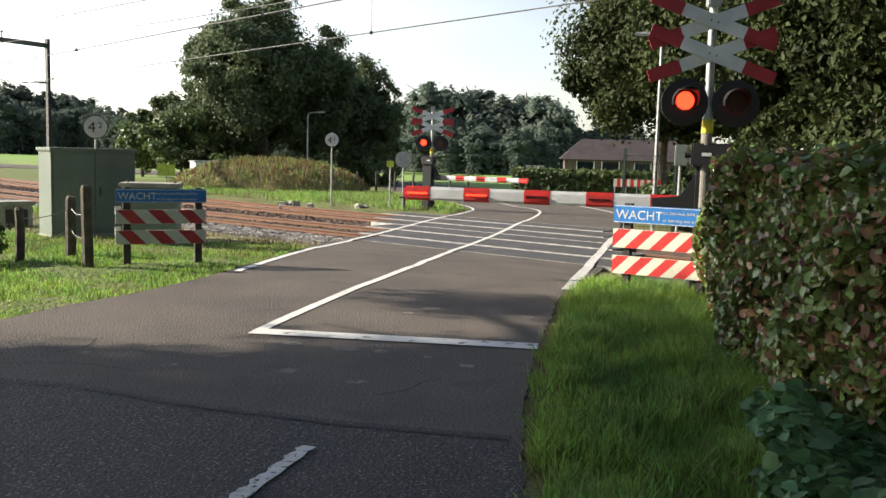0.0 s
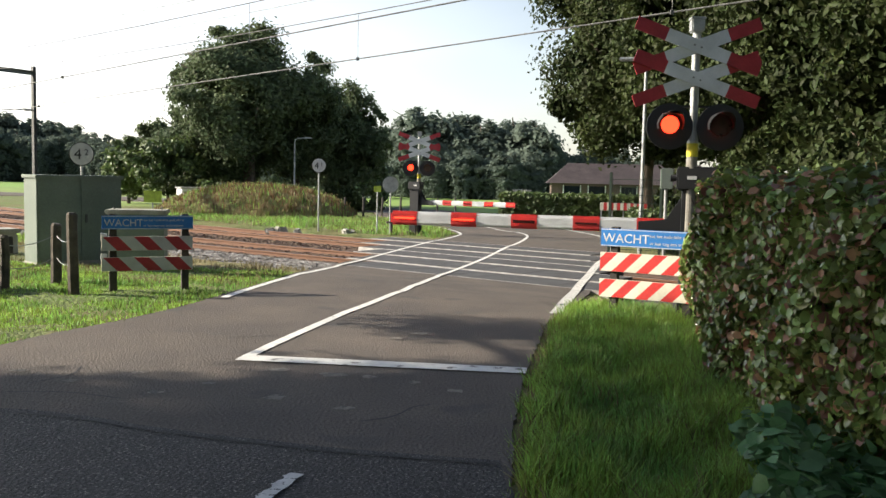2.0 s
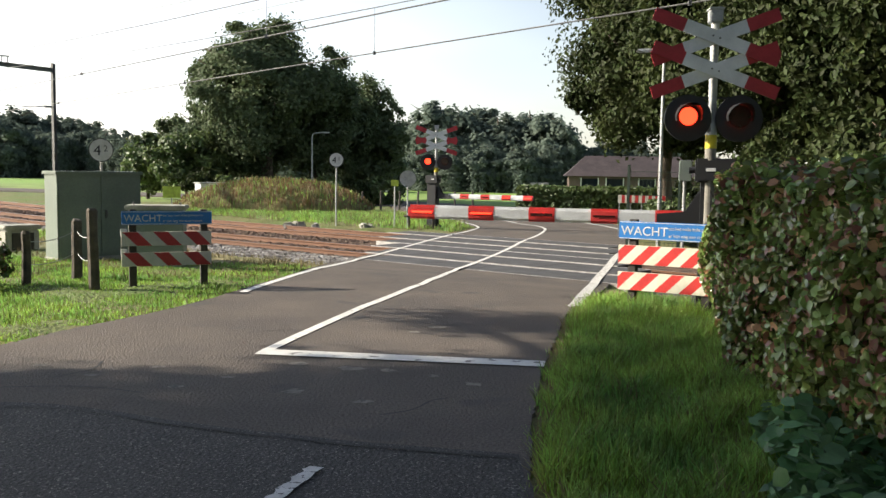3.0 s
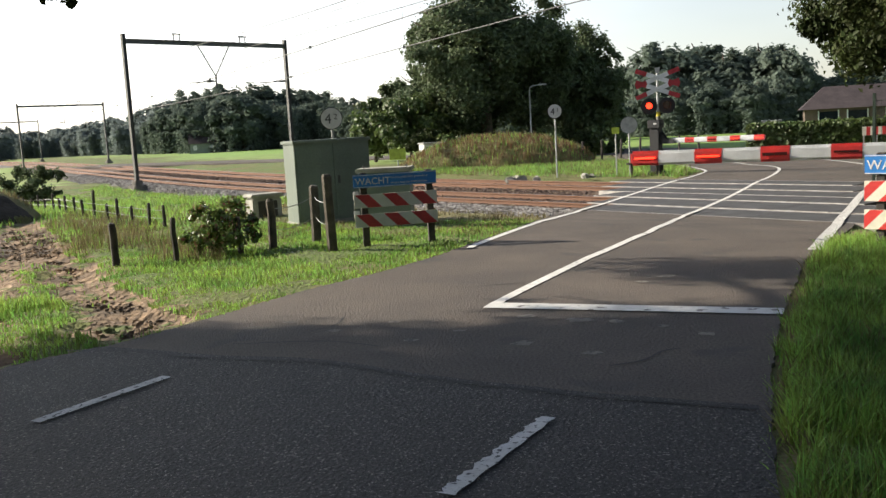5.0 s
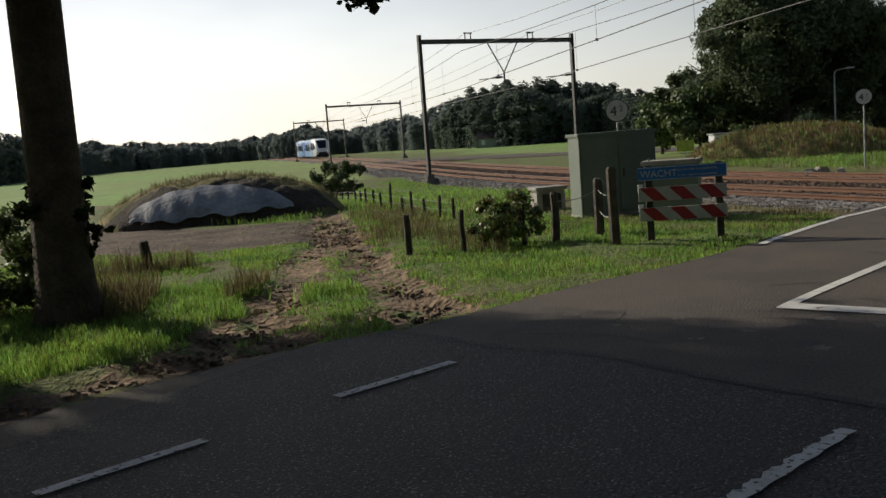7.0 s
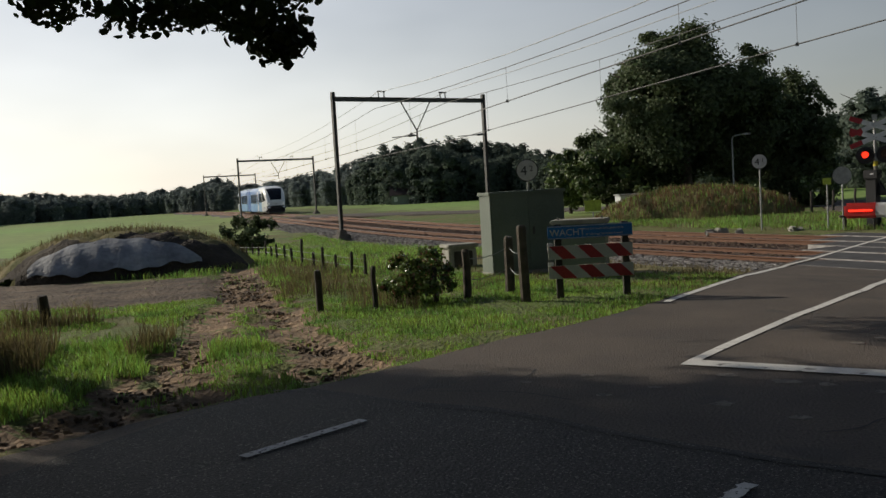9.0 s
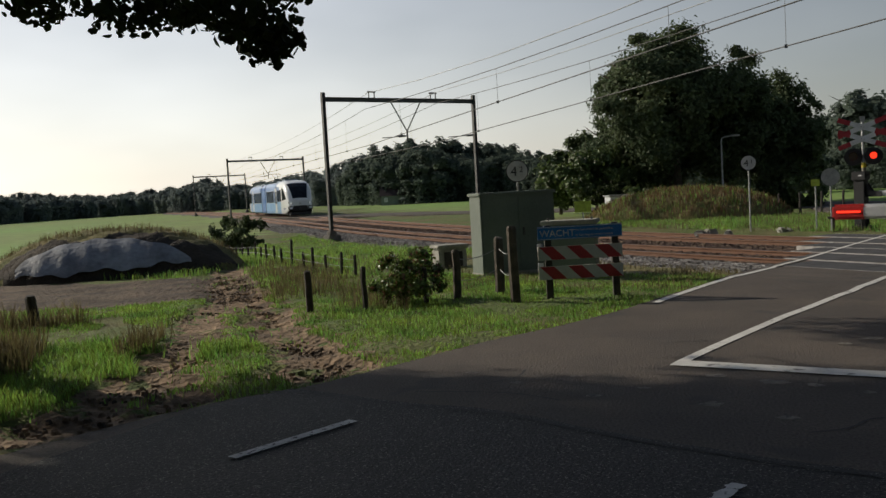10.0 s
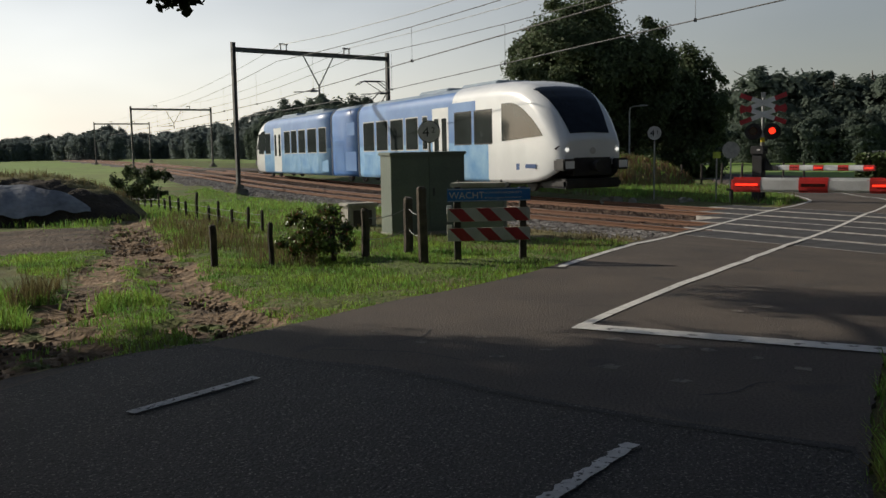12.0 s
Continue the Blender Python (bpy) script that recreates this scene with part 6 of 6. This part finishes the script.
def blades(name, spots, h, wid, mat, seed, label, lean=0.35, tufts=0.35):
    rr = np.random.RandomState(seed)
    n = len(spots)
    at = np.asarray(spots)
    hh = h * rr.uniform(0.5, 1.3, n) * (1 + tufts * wobble(at[:, 0], at[:, 1], 2.1) + 0.6 * tufts * wobble(at[:, 1], at[:, 0], 5.3))
    a = rr.uniform(0, 6.28, n)
    b = rr.uniform(0, 6.28, n)
    dx, dy = np.cos(a) * wid * 0.5, np.sin(a) * wid * 0.5
    lx, ly = np.cos(b) * hh * lean * rr.rand(n), np.sin(b) * hh * lean * rr.rand(n)
    s = np.asarray(spots)
    A = s + np.stack([-dx, -dy, np.zeros(n)], 1)
    B = s + np.stack([dx, dy, np.zeros(n)], 1)
    C = s + np.stack([dx * 0.7 + lx * 0.4, dy * 0.7 + ly * 0.4, hh * 0.6], 1)
    D = s + np.stack([-dx * 0.7 + lx * 0.4, -dy * 0.7 + ly * 0.4, hh * 0.6], 1)
    E = s + np.stack([lx, ly, hh], 1)
    V = np.stack([A, B, C, D, E], 1).reshape(-1, 3)
    k = np.arange(n) * 5
    F = np.concatenate([np.stack([k, k + 1, k + 2], 1), np.stack([k, k + 2, k + 3], 1), np.stack([k + 3, k + 2, k + 4], 1)])
    ob = from_arrays(name, V, F, mat)
    return tagged(ob, label, "grass", kind="stuff")


def grass_spots(n, x0, x1, y0, y1, seed, keep):
    rr = np.random.RandomState(seed)
    x, y = rr.uniform(x0, x1, n), rr.uniform(y0, y1, n)
    ins = road_inside(x, y)
    d = np.full(x.shape, -1.0)
    for pts, r in DIRT_PATHS:
        d = np.maximum(d, r - near_path(x, y, pts) + 0.22 * wobble(x, y, 1.9))
    for pts, r in SOIL_PATHS:
        d = np.maximum(d, r - near_path(x, y, pts) + 0.3 * wobble(x, y, 1.3) - 0.1)
    ok = (ins < 0.03) & ((d < 0.03) | ((d < 0.35) & (rr.rand(n) < 0.02))) & keep(x, y, ins)
    x, y = x[ok], y[ok]
    return np.stack([x, y, zg(x, y) - 0.01], 1)


def thin_rim(x, y, i):
    """Grass thins out over the last hand's width before the asphalt."""
    return i < -0.1 + 0.12 * wobble(x, y, 2.7)


blades("verge_grass", grass_spots(78000, 0.3, 3.0, 2.2, 11.5, 1, lambda x, y, i: thin_rim(x, y, i) & (wobble(x, y, 1.4) > -0.85)), 0.15, 0.011, M_BLADE, 2, "long green grass on the shaded verge", 0.9, 0.5)
blades("verge_rim_grass", grass_spots(9000, 0.3, 3.0, 2.2, 11.5, 31, lambda x, y, i: (i > -0.3) & (wobble(x, y, 3.1) > -0.1)), 0.05, 0.01, M_BLADE, 32, "short sparse grass at the asphalt's edge", 1.0, 0.5)
blades("verge_straw", grass_spots(11000, 0.3, 3.0, 2.2, 11.5, 21, lambda x, y, i: (wobble(x, y, 1.3) > -0.1) & (i < -0.02)), 0.13, 0.01, M_STRAW, 22, "dry stalks among the verge grass", 1.0, 0.5)
blades("field_grass", grass_spots(150000, -14, -2.2, 4.0, 15.5, 3, lambda x, y, i: wobble(x, y, 0.9) + wobble(y, x, 0.35) > -0.75), 0.05, 0.013, M_BLADE, 4, "short bright sunlit grass beside the road", 0.6)
blades("near_verge_grass", grass_spots(26000, -8.5, -4.4, 2.0, 8.0, 5, lambda x, y, i: (i < -0.1) & (x < -6.1)), 0.095, 0.012, M_BLADE, 6, "lush green grass along the road's edge", 0.7)
blades("dry_weeds", grass_spots(26000, -13, -6.0, 4.5, 10.5, 7, lambda x, y, i: (wobble(x, y, 0.5) > 0.05) & (np.hypot(x + 9.3, y - 7.2) < 2.3)), 0.3, 0.012, M_STRAW, 8, "tall dry brown weeds round the old oak", 0.6)
blades("dry_fence_grass", grass_spots(15000, -13.5, -5.0, 10.6, 18.5, 9, lambda x, y, i: (wobble(x, y, 0.6) > -0.2) & (np.abs((y - 10.6) - (-(x + 6.4)) * 1.15 + 0.5) < 1.5)), 0.2, 0.012, M_STRAW, 10, "dry straw-coloured grass along the fence", 0.6)
blades("trackside_weeds", grass_spots(16000, -12, -1.8, 12.5, 22, 11, lambda x, y, i: (track_wq(x, y)[1] < shoulder(track_wq(x, y)[0]) - 0.5) & (wobble(x, y, 1.1) > -0.1)), 0.1, 0.013, M_STRAW, 12, "sparse dry weeds between ballast and grass", 0.7)

blades("embankment_grass", grass_spots(90000, -34, -8.5, 15, 44, 41, lambda x, y, i: (track_wq(x, y)[1] < -5.2) & (track_wq(x, y)[1] > -17) & (wobble(x, y, 0.4) > -0.6)), 0.13, 0.022, M_BLADE, 42, "rough green grass on the railway embankment", 0.6)
blades("far_verge_grass", grass_spots(30000, -16, 1.2, 30, 44, 43, lambda x, y, i: (track_wq(x, y)[1] > 5.2) & (i < -0.2) & (wobble(x, y, 0.5) > -0.5)), 0.16, 0.025, M_BLADE, 44, "uneven grass beyond the railway", 0.6)
blades("far_verge_straw", grass_spots(9000, -16, 1.2, 29, 44, 45, lambda x, y, i: (track_wq(x, y)[1] > 4.6) & (i < -0.2) & (wobble(x, y, 0.8) > 0.1)), 0.22, 0.02, M_STRAW, 46, "dry stalks beyond the railway", 0.6)

def dirt_clods(n, seed, dark):
    """Crumbs of soil thrown up along the ruts."""
    rr = np.random.RandomState(seed)
    x, y = rr.uniform(-14, -4.0, n), rr.uniform(1.0, 16.0, n)
    d = np.full(x.shape, -1.0)
    for pts, r in DIRT_PATHS + (SOIL_PATHS if dark else []):
        d = np.maximum(d, r - near_path(x, y, pts) + 0.15 * wobble(x, y, 1.9))
    ok = (d > -0.05) & (road_inside(x, y) < -0.15) & (wobble(x, y, 2.3) > (0.15 if dark else -0.6))
    return np.stack([x[ok], y[ok], zg(x[ok], y[ok]) - 0.06], 1)


pebbles("dark_clods", dirt_clods(9000, 51, True), 0.02, M_MUD, "dark crumbs of trodden soil along the ruts", 52)
pebbles("pale_clods", dirt_clods(14000, 53, False), 0.02, M_DIRT, "pale sandy crumbs on the dirt track", 54)

# ---- bushes ----
for nm, x, y, R, Rz, cz, n, size, mat, label in (("bramble_bush", -5.98, 11.35, 0.56, 0.38, 0.36, 4600, 0.042, [M_HEDGELEAF, M_BROWNLEAF], "bramble bush with browned leaves among the posts"),
                                                  ("thorn_bush", -25.3, 32.2, 1.15, 1.0, 0.95, 5000, 0.09, M_DARKLEAF, "dark ragged thorn bush beside the dirt track"),
                                                  ("leafy_bush", -9.6, 5.9, 0.9, 0.62, 0.6, 6500, 0.045, M_PALELEAF, "leafy green bush growing by the old oak"),
                                                  ("leafy_bush", -10.4, 5.0, 1.0, 0.8, 0.9, 6500, 0.045, M_PALELEAF, "leafy green bush growing by the old oak")):
    p, o = crown_points(n, R, Rz, cz, 30, int(n / 7))
    p[:, 2] = np.maximum(p[:, 2], 0.03)
    ob = new(nm, leaves_mesh(nm, p, o, size, mat, n))
    ob.matrix_basis = pose(x, y, zg(x, y))
    tagged(ob, label, "bush")


# ---- heaps ----
def heap(name, x, y, yaw, hx, hy, H, mats, label, seed, paint, flat=2.0):
    t = thing(name, pose(x, y, zg(x, y) - 0.03, 0, 0, yaw), label, "mound")
    bm = bmesh.new()
    N = 56
    vs = []
    for j in range(N + 1):
        row = []
        for i in range(N + 1):
            u, v = -1 + 2 * i / N, -1 + 2 * j / N
            r = (abs(u) ** flat + abs(v) ** flat) ** (1 / flat)
            h = H * max(0.0, 1 - r ** 2.4) ** 0.8
            h += (0.05 * math.sin(u * 17 + seed) * math.sin(v * 13) + 0.03 * math.sin(u * 41) * math.sin(v * 37 + seed)) * min(1, h * 2) - (0.15 if r > 0.98 else 0)
            row.append(bm.verts.new((u * hx, v * hy, h)))
        vs.append(row)
    for j in range(N):
        for i in range(N):
            f = bm.faces.new((vs[j][i], vs[j][i + 1], vs[j + 1][i + 1], vs[j + 1][i]))
            f.material_index = paint(-1 + 2 * (i + 0.5) / N, -1 + 2 * (j + 0.5) / N)
            f.smooth = True
    part("earth", bm, mats, t)
    def height(px, py):
        u, v = px / hx, py / hy
        r = (abs(u) ** flat + abs(v) ** flat) ** (1 / flat)
        return H * max(0.0, 1 - r ** 2.4) ** 0.8
    return t, height


clamp, clamp_h = heap("silage_mound", -17.0, 16.8, 45.5, 3.15, 2.3, 1.12, [M_SOIL, M_DRY], "earth-covered mound with a grey plastic sheet showing", 2.0, lambda u, v: 1 if v > -0.42 + 0.12 * math.sin(u * 9) or abs(u) > 0.82 + 0.06 * math.sin(v * 20) else 0, 2.6)


def plastic_sheet():
    bm = bmesh.new()
    n, m = 40, 10
    rows = []
    for i in range(n + 1):
        s = i / n
        x = -2.1 + 3.75 * s
        hi = 0.93 * math.sin(math.pi * (0.03 + 0.94 * s)) ** 0.38
        lo = 0.2 + 0.1 * s + 0.03 * math.sin(s * 40) + 0.04 * math.sin(s * 17)
        hi = max(hi, lo + 0.01) + 0.02 * math.sin(s * 31)
        col = []
        for j in range(m + 1):
            z = lo + (hi - lo) * j / m
            ya, yb = -2.28, 0.0       # find the slope's place at this height
            for _ in range(22):
                yc = (ya + yb) / 2
                if clamp_h(x, yc) < z:
                    ya = yc
                else:
                    yb = yc
            col.append(bm.verts.new((x, ya - 0.07 + 0.02 * math.sin(x * 13) + 0.012 * math.sin(x * 37 + j), z + 0.03)))
        rows.append(col)
    for u, v in zip(rows, rows[1:]):
        for j in range(m):
            bm.faces.new((u[j], v[j], v[j + 1], u[j + 1])).smooth = True
    part("plastic_sheet", bm, M_SHEET, clamp, "creased pale grey plastic sheet")
    rr = np.random.RandomState(2)
    sp = []
    for _ in range(2600):
        x, y = rr.uniform(-2.9, 2.9), rr.uniform(-0.75, 2.1)
        h = clamp_h(x, y)
        if h > 0.08:
            sp.append((x, y, h - 0.02))
    ob = blades("mound_grass", sp, 0.16, 0.015, M_STRAW, 3, "dry grass growing over the mound")
    ob.parent = clamp
    for key in ("label", "category", "kind"):
        if key in ob:
            del ob[key]


plastic_sheet()
low, low_h = heap("grassy_mound", -8.7, 46.0, 3.0, 5.0, 3.0, 1.42, [M_DRY, M_GRASS], "low mound overgrown with rusty dry grass beyond the rails", 5.0, lambda u, v: 0, 2.3)
rr = np.random.RandomState(14)
sp = []
for _ in range(9000):
    x, y = rr.uniform(-5, 5), rr.uniform(-3, 2)
    h = low_h(x, y)
    if h > 0.02:
        sp.append((x, y, h - 0.03))
for nm, q, mt in (("dry_grass", sp[::2], M_RUSTGRASS), ("straw_grass", sp[1::4], M_STRAW), ("green_grass", sp[3::4], M_BLADE)):
    ob = blades(nm, q, 0.26, 0.035, mt, 15, "")
    ob.parent = low
    for key in ("label", "category", "kind"):
        if key in ob:
            del ob[key]


# ---- far side of the crossing ----
def house():
    t = thing("brick_house", pose(9.7, 74.6, -0.6, 0, 0, -6), "low brick house with a brown tiled roof behind trees", "house")
    part("wall", box(bmesh.new(), 0, 12, 0, 6, -0.3, 1.95), M_BRICK, t)
    bm = bmesh.new()
    v = [bm.verts.new(p) for p in ((-0.4, -0.4, 1.9), (12.4, -0.4, 1.9), (12.4, 6.4, 1.9), (-0.4, 6.4, 1.9), (1.4, 3, 3.6), (12.4, 3, 3.6))]
    for f in ((0, 1, 5, 4), (2, 3, 4, 5), (3, 0, 4), (1, 2, 5), (3, 2, 1, 0)):
        bm.faces.new([v[i] for i in f])
    part("roof", bm, M_TILE, t)
    for a, b in ((1.0, 2.3), (3.0, 4.3), (5.6, 6.8)):
        w_ = part("window", box(bmesh.new(), a, b, -0.03, 0.02, 0.7, 1.7), M_GLASS, t)
        part("frame", box(box(bmesh.new(), a - 0.08, a, -0.05, 0.0, 0.62, 1.78), b, b + 0.08, -0.05, 0.0, 0.62, 1.78), M_WHITE, w_)


house()


def farmhouse():
    """A dark farmhouse under the trees beyond the line."""
    t = thing("farmhouse", pose(*polar(28.4, 168), -1.2, 0, 0, 28), "dark farmhouse with small white windows under distant trees", "house")
    part("wall", box(bmesh.new(), -2.6, 2.6, 0, 5, -0.5, 2.4), M_GREENBOX, t)
    bm = bmesh.new()
    v = [bm.verts.new(p) for p in ((-2.9, -0.3, 2.3), (2.9, -0.3, 2.3), (2.9, 5.3, 2.3), (-2.9, 5.3, 2.3), (-2.9, 2.5, 4.3), (2.9, 2.5, 4.3))]
    for f in ((0, 1, 5, 4), (2, 3, 4, 5), (3, 0, 4), (1, 2, 5), (3, 2, 1, 0)):
        bm.faces.new([v[i] for i in f])
    part("roof", bm, M_TILE, t)
    for x, z in ((-1.8, 1.2), (1.2, 1.2), (1.2, 2.9)):
        y = -0.05 if z < 2 else 0.0
        w_ = part("window", box(bmesh.new(), x - 0.3, x + 0.3, y - 0.04, y + 0.3, z, z + 0.8), M_WHITE, t, "small white window")
        part("pane", box(bmesh.new(), x - 0.2, x + 0.2, y - 0.05, y - 0.03, z + 0.12, z + 0.68), M_SIGNGREY, w_)


farmhouse()


def hut(x, y, yaw, w, d, h, label, mat):
    t = thing("utility_hut", pose(x, y, zg(x, y), 0, 0, yaw), label, "hut")
    part("wall", box(bmesh.new(), 0, w, 0, d, -0.2, h, 0.02), mat, t)
    part("roof", box(bmesh.new(), -0.08, w + 0.08, -0.08, d + 0.08, h, h + 0.08, 0.02), M_GALV, t)
    part("door", box(bmesh.new(), 0.1, 0.9, -0.02, 0.0, 0, h - 0.15, 0.01), M_GREENBOX, t)


hut(-13.6, 50.2, 30, 1.6, 1.2, 1.15, "small pale utility hut behind the grassy mound", M_WHITE)
hut(4.2, 47.0, -5, 0.8, 0.5, 1.5, "pale roadside cabinet beyond the crossing", M_SIGNGREY)


def far_hedge():
    rr = np.random.RandomState(22)
    n = 16000
    x = rr.uniform(3.0, 11.5, n)
    face = rr.rand(n)
    z = np.where(face < 0.65, rr.uniform(0, 1.45, n), 1.45 + rr.normal(0, 0.05, n))
    y = np.where(face < 0.65, rr.normal(0, 0.06, n), rr.uniform(0, 1.0, n))
    c = np.stack([x - 7.25, y, z], 1)
    ob = new("roadside_hedge", leaves_mesh("roadside_hedge", c, np.where((face < 0.65)[:, None], np.array([0, -1.0, 0.2]), np.array([0, 0, 1.0])), 0.12, M_PALELEAF, 23))
    ob.matrix_basis = pose(7.25, 40.6, -0.62, 0, 0, -8)
    tagged(ob, "long clipped pale-green hedge along the far road", "hedge")


far_hedge()


def wire_fence():
    """Steel mesh fence beside the line."""
    M_FENCE = material("dark_green_fence", (0.03, 0.05, 0.035), 0.5, 0.2, 0.2, 5, 50, 0.1, 0.002)
    a, b, n = Vector((4.62, 23.7)), Vector((10.6, 21.3)), 5
    for k in range(n):
        p, q = a.lerp(b, k / n), a.lerp(b, (k + 1) / n)
        d = q - p
        t = thing("mesh_fence_panel", pose(p.x, p.y, -0.5, 0, 0, math.degrees(math.atan2(d.y, d.x))), "dark steel mesh fence panel beside the railway", "fence", "mesh fence panels")
        part("post", box(bmesh.new(), -0.035, 0.035, -0.035, 0.035, -0.2, 2.28, 0.006), M_FENCE, t)
        L = d.length
        for j in range(11):
            part("wire", tube(bmesh.new(), (0.03, 0, 0.1 + 0.2 * j), (L - 0.03, 0, 0.1 + 0.2 * j), 0.008, None, 5), M_FENCE, t)
        bm = bmesh.new()
        for j in range(int(L / 0.1)):
            x = 0.06 + 0.1 * j
            box(bm, x - 0.003, x + 0.003, -0.008, -0.002, 0.08, 2.14)
        tagged(part("mesh", bm, M_FENCE, t), kind="stuff")


wire_fence()


def meter_box():
    t = thing("pole_box", pose(5.88, 23.0, -0.5, 0, 0, -10), "grey control box on a thin post by the fence", "control box")
    part("post", tube(bmesh.new(), (0, 0.1, -0.2), (0, 0.1, 2.35), 0.04), M_GALV, t)
    part("box", box(bmesh.new(), -0.15, 0.15, -0.12, 0.08, 1.88, 2.4, 0.02), M_GREENBOX, t)


meter_box()


def striped_rail():
    t = thing("striped_barrier_board", pose(6.15, 29.35, -0.45, 0, 0, -9), "red-and-white striped board on short legs beyond the tracks", "barrier board")
    bm = box(bmesh.new(), -0.74, 0.74, -0.02, 0.02, 1.06, 1.32)
    stripe_board(bm, 1.47, 1.063, 1.317, -0.024, 14, 0.0, 0.0, (1, 0))
    part("board", bm, [M_CREAM, M_RED], t)
    for k in range(5):
        x = -0.7 + 0.35 * k
        part("leg", box(bmesh.new(), x - 0.02, x + 0.02, -0.015, 0.015, -0.1, 1.06), M_GALV, t)


striped_rail()


def low_bench():
    t = thing("low_cover", pose(-0.95, 31.6, -0.45, 0, 0, 6), "low wooden plank on short legs beside the far signal", "bench")
    part("plank", box(bmesh.new(), -0.6, 0.6, -0.15, 0.15, 0.4, 0.46, 0.01), M_WOOD, t)
    for x in (-0.42, 0.42):
        part("leg", box(bmesh.new(), x - 0.03, x + 0.03, -0.12, 0.12, -0.05, 0.4), M_DARKWOOD, t)


low_bench()
for k, (x, y, s) in enumerate(((-5.55, 31.6, 0.16), (-5.2, 31.75, 0.2), (-4.6, 31.6, 0.14), (-3.0, 32.3, 0.15), (-2.75, 32.35, 0.12))):
    bm = box(bmesh.new(), -s, s, -s * 0.8, s * 0.8, -0.1, s * 0.8, 0.05)
    for v in bm.verts:
        v.co += Vector((math.sin(v.co.y * 40 + k) * 0.02, math.sin(v.co.z * 30) * 0.02, math.sin(v.co.x * 25) * 0.02))
    tagged(part("concrete_lump", bm, M_CONCRETE, at=pose(x, y, zg(x, y), 0, 0, 40 * k)), "rough pale concrete lump beside the rails", "rubble", "lumps by the rails")
for k in range(7):
    x, y = polar(5.4 - 1.15 * k, 46 + k)
    wooden_post(x, y, 1.0, 0.06, 0.5, M_DARKWOOD, "dark post of the fence along the far road", "posts along the far road")


def motions():
    rows = []
    for k in range(0, 25):
        t = k * 0.5
        w = float(np.interp(t, (0.0, 5.5, 7.5, 9.5, 10.0, 10.5, 11.0, 11.5, 12.0), (385.0, 218.0, 158.0, 98.5, 81.0, 63.0, 45.0, 25.4, 7.6)))
        nx, ny = track_at(w, FAR_TRACK)
        tx, ty = track_at(w + TRAIN_LEN, FAR_TRACK)
        rise = 0.3 * float(smooth_step((t - 10.8) / 1.2))   # the line climbs a little towards the crossing
        rows.append((t, pose(nx, ny, RAIL_Z + 0.025 + rise, 0, -math.degrees(math.atan2(rise, TRAIN_LEN)), math.degrees(math.atan2(ny - ty, nx - tx)))))
    walk(train, rows)
    # added screens hide the red lamps in turn; the second beat is the shorter
    beat, first, length = 0.661, 0.075, 0.255
    changes = sorted((first + beat * k + d, on) for k in range(19) for d, on in ((0.0, 1), (length, -1)))
    for ob, side, hinge in SCREENS:
        shut, away = pose(*hinge), pose(*hinge, -86, 0, 0)
        rows = [(0.0, away if side < 0 else shut)]
        for t, on in changes:
            if t > 11.99:
                break
            now = away if on == side else shut
            rows += [(t - 0.034, rows[-1][1]), (t, now)]
        walk(ob, rows + [(12.0, rows[-1][1])])


motions()
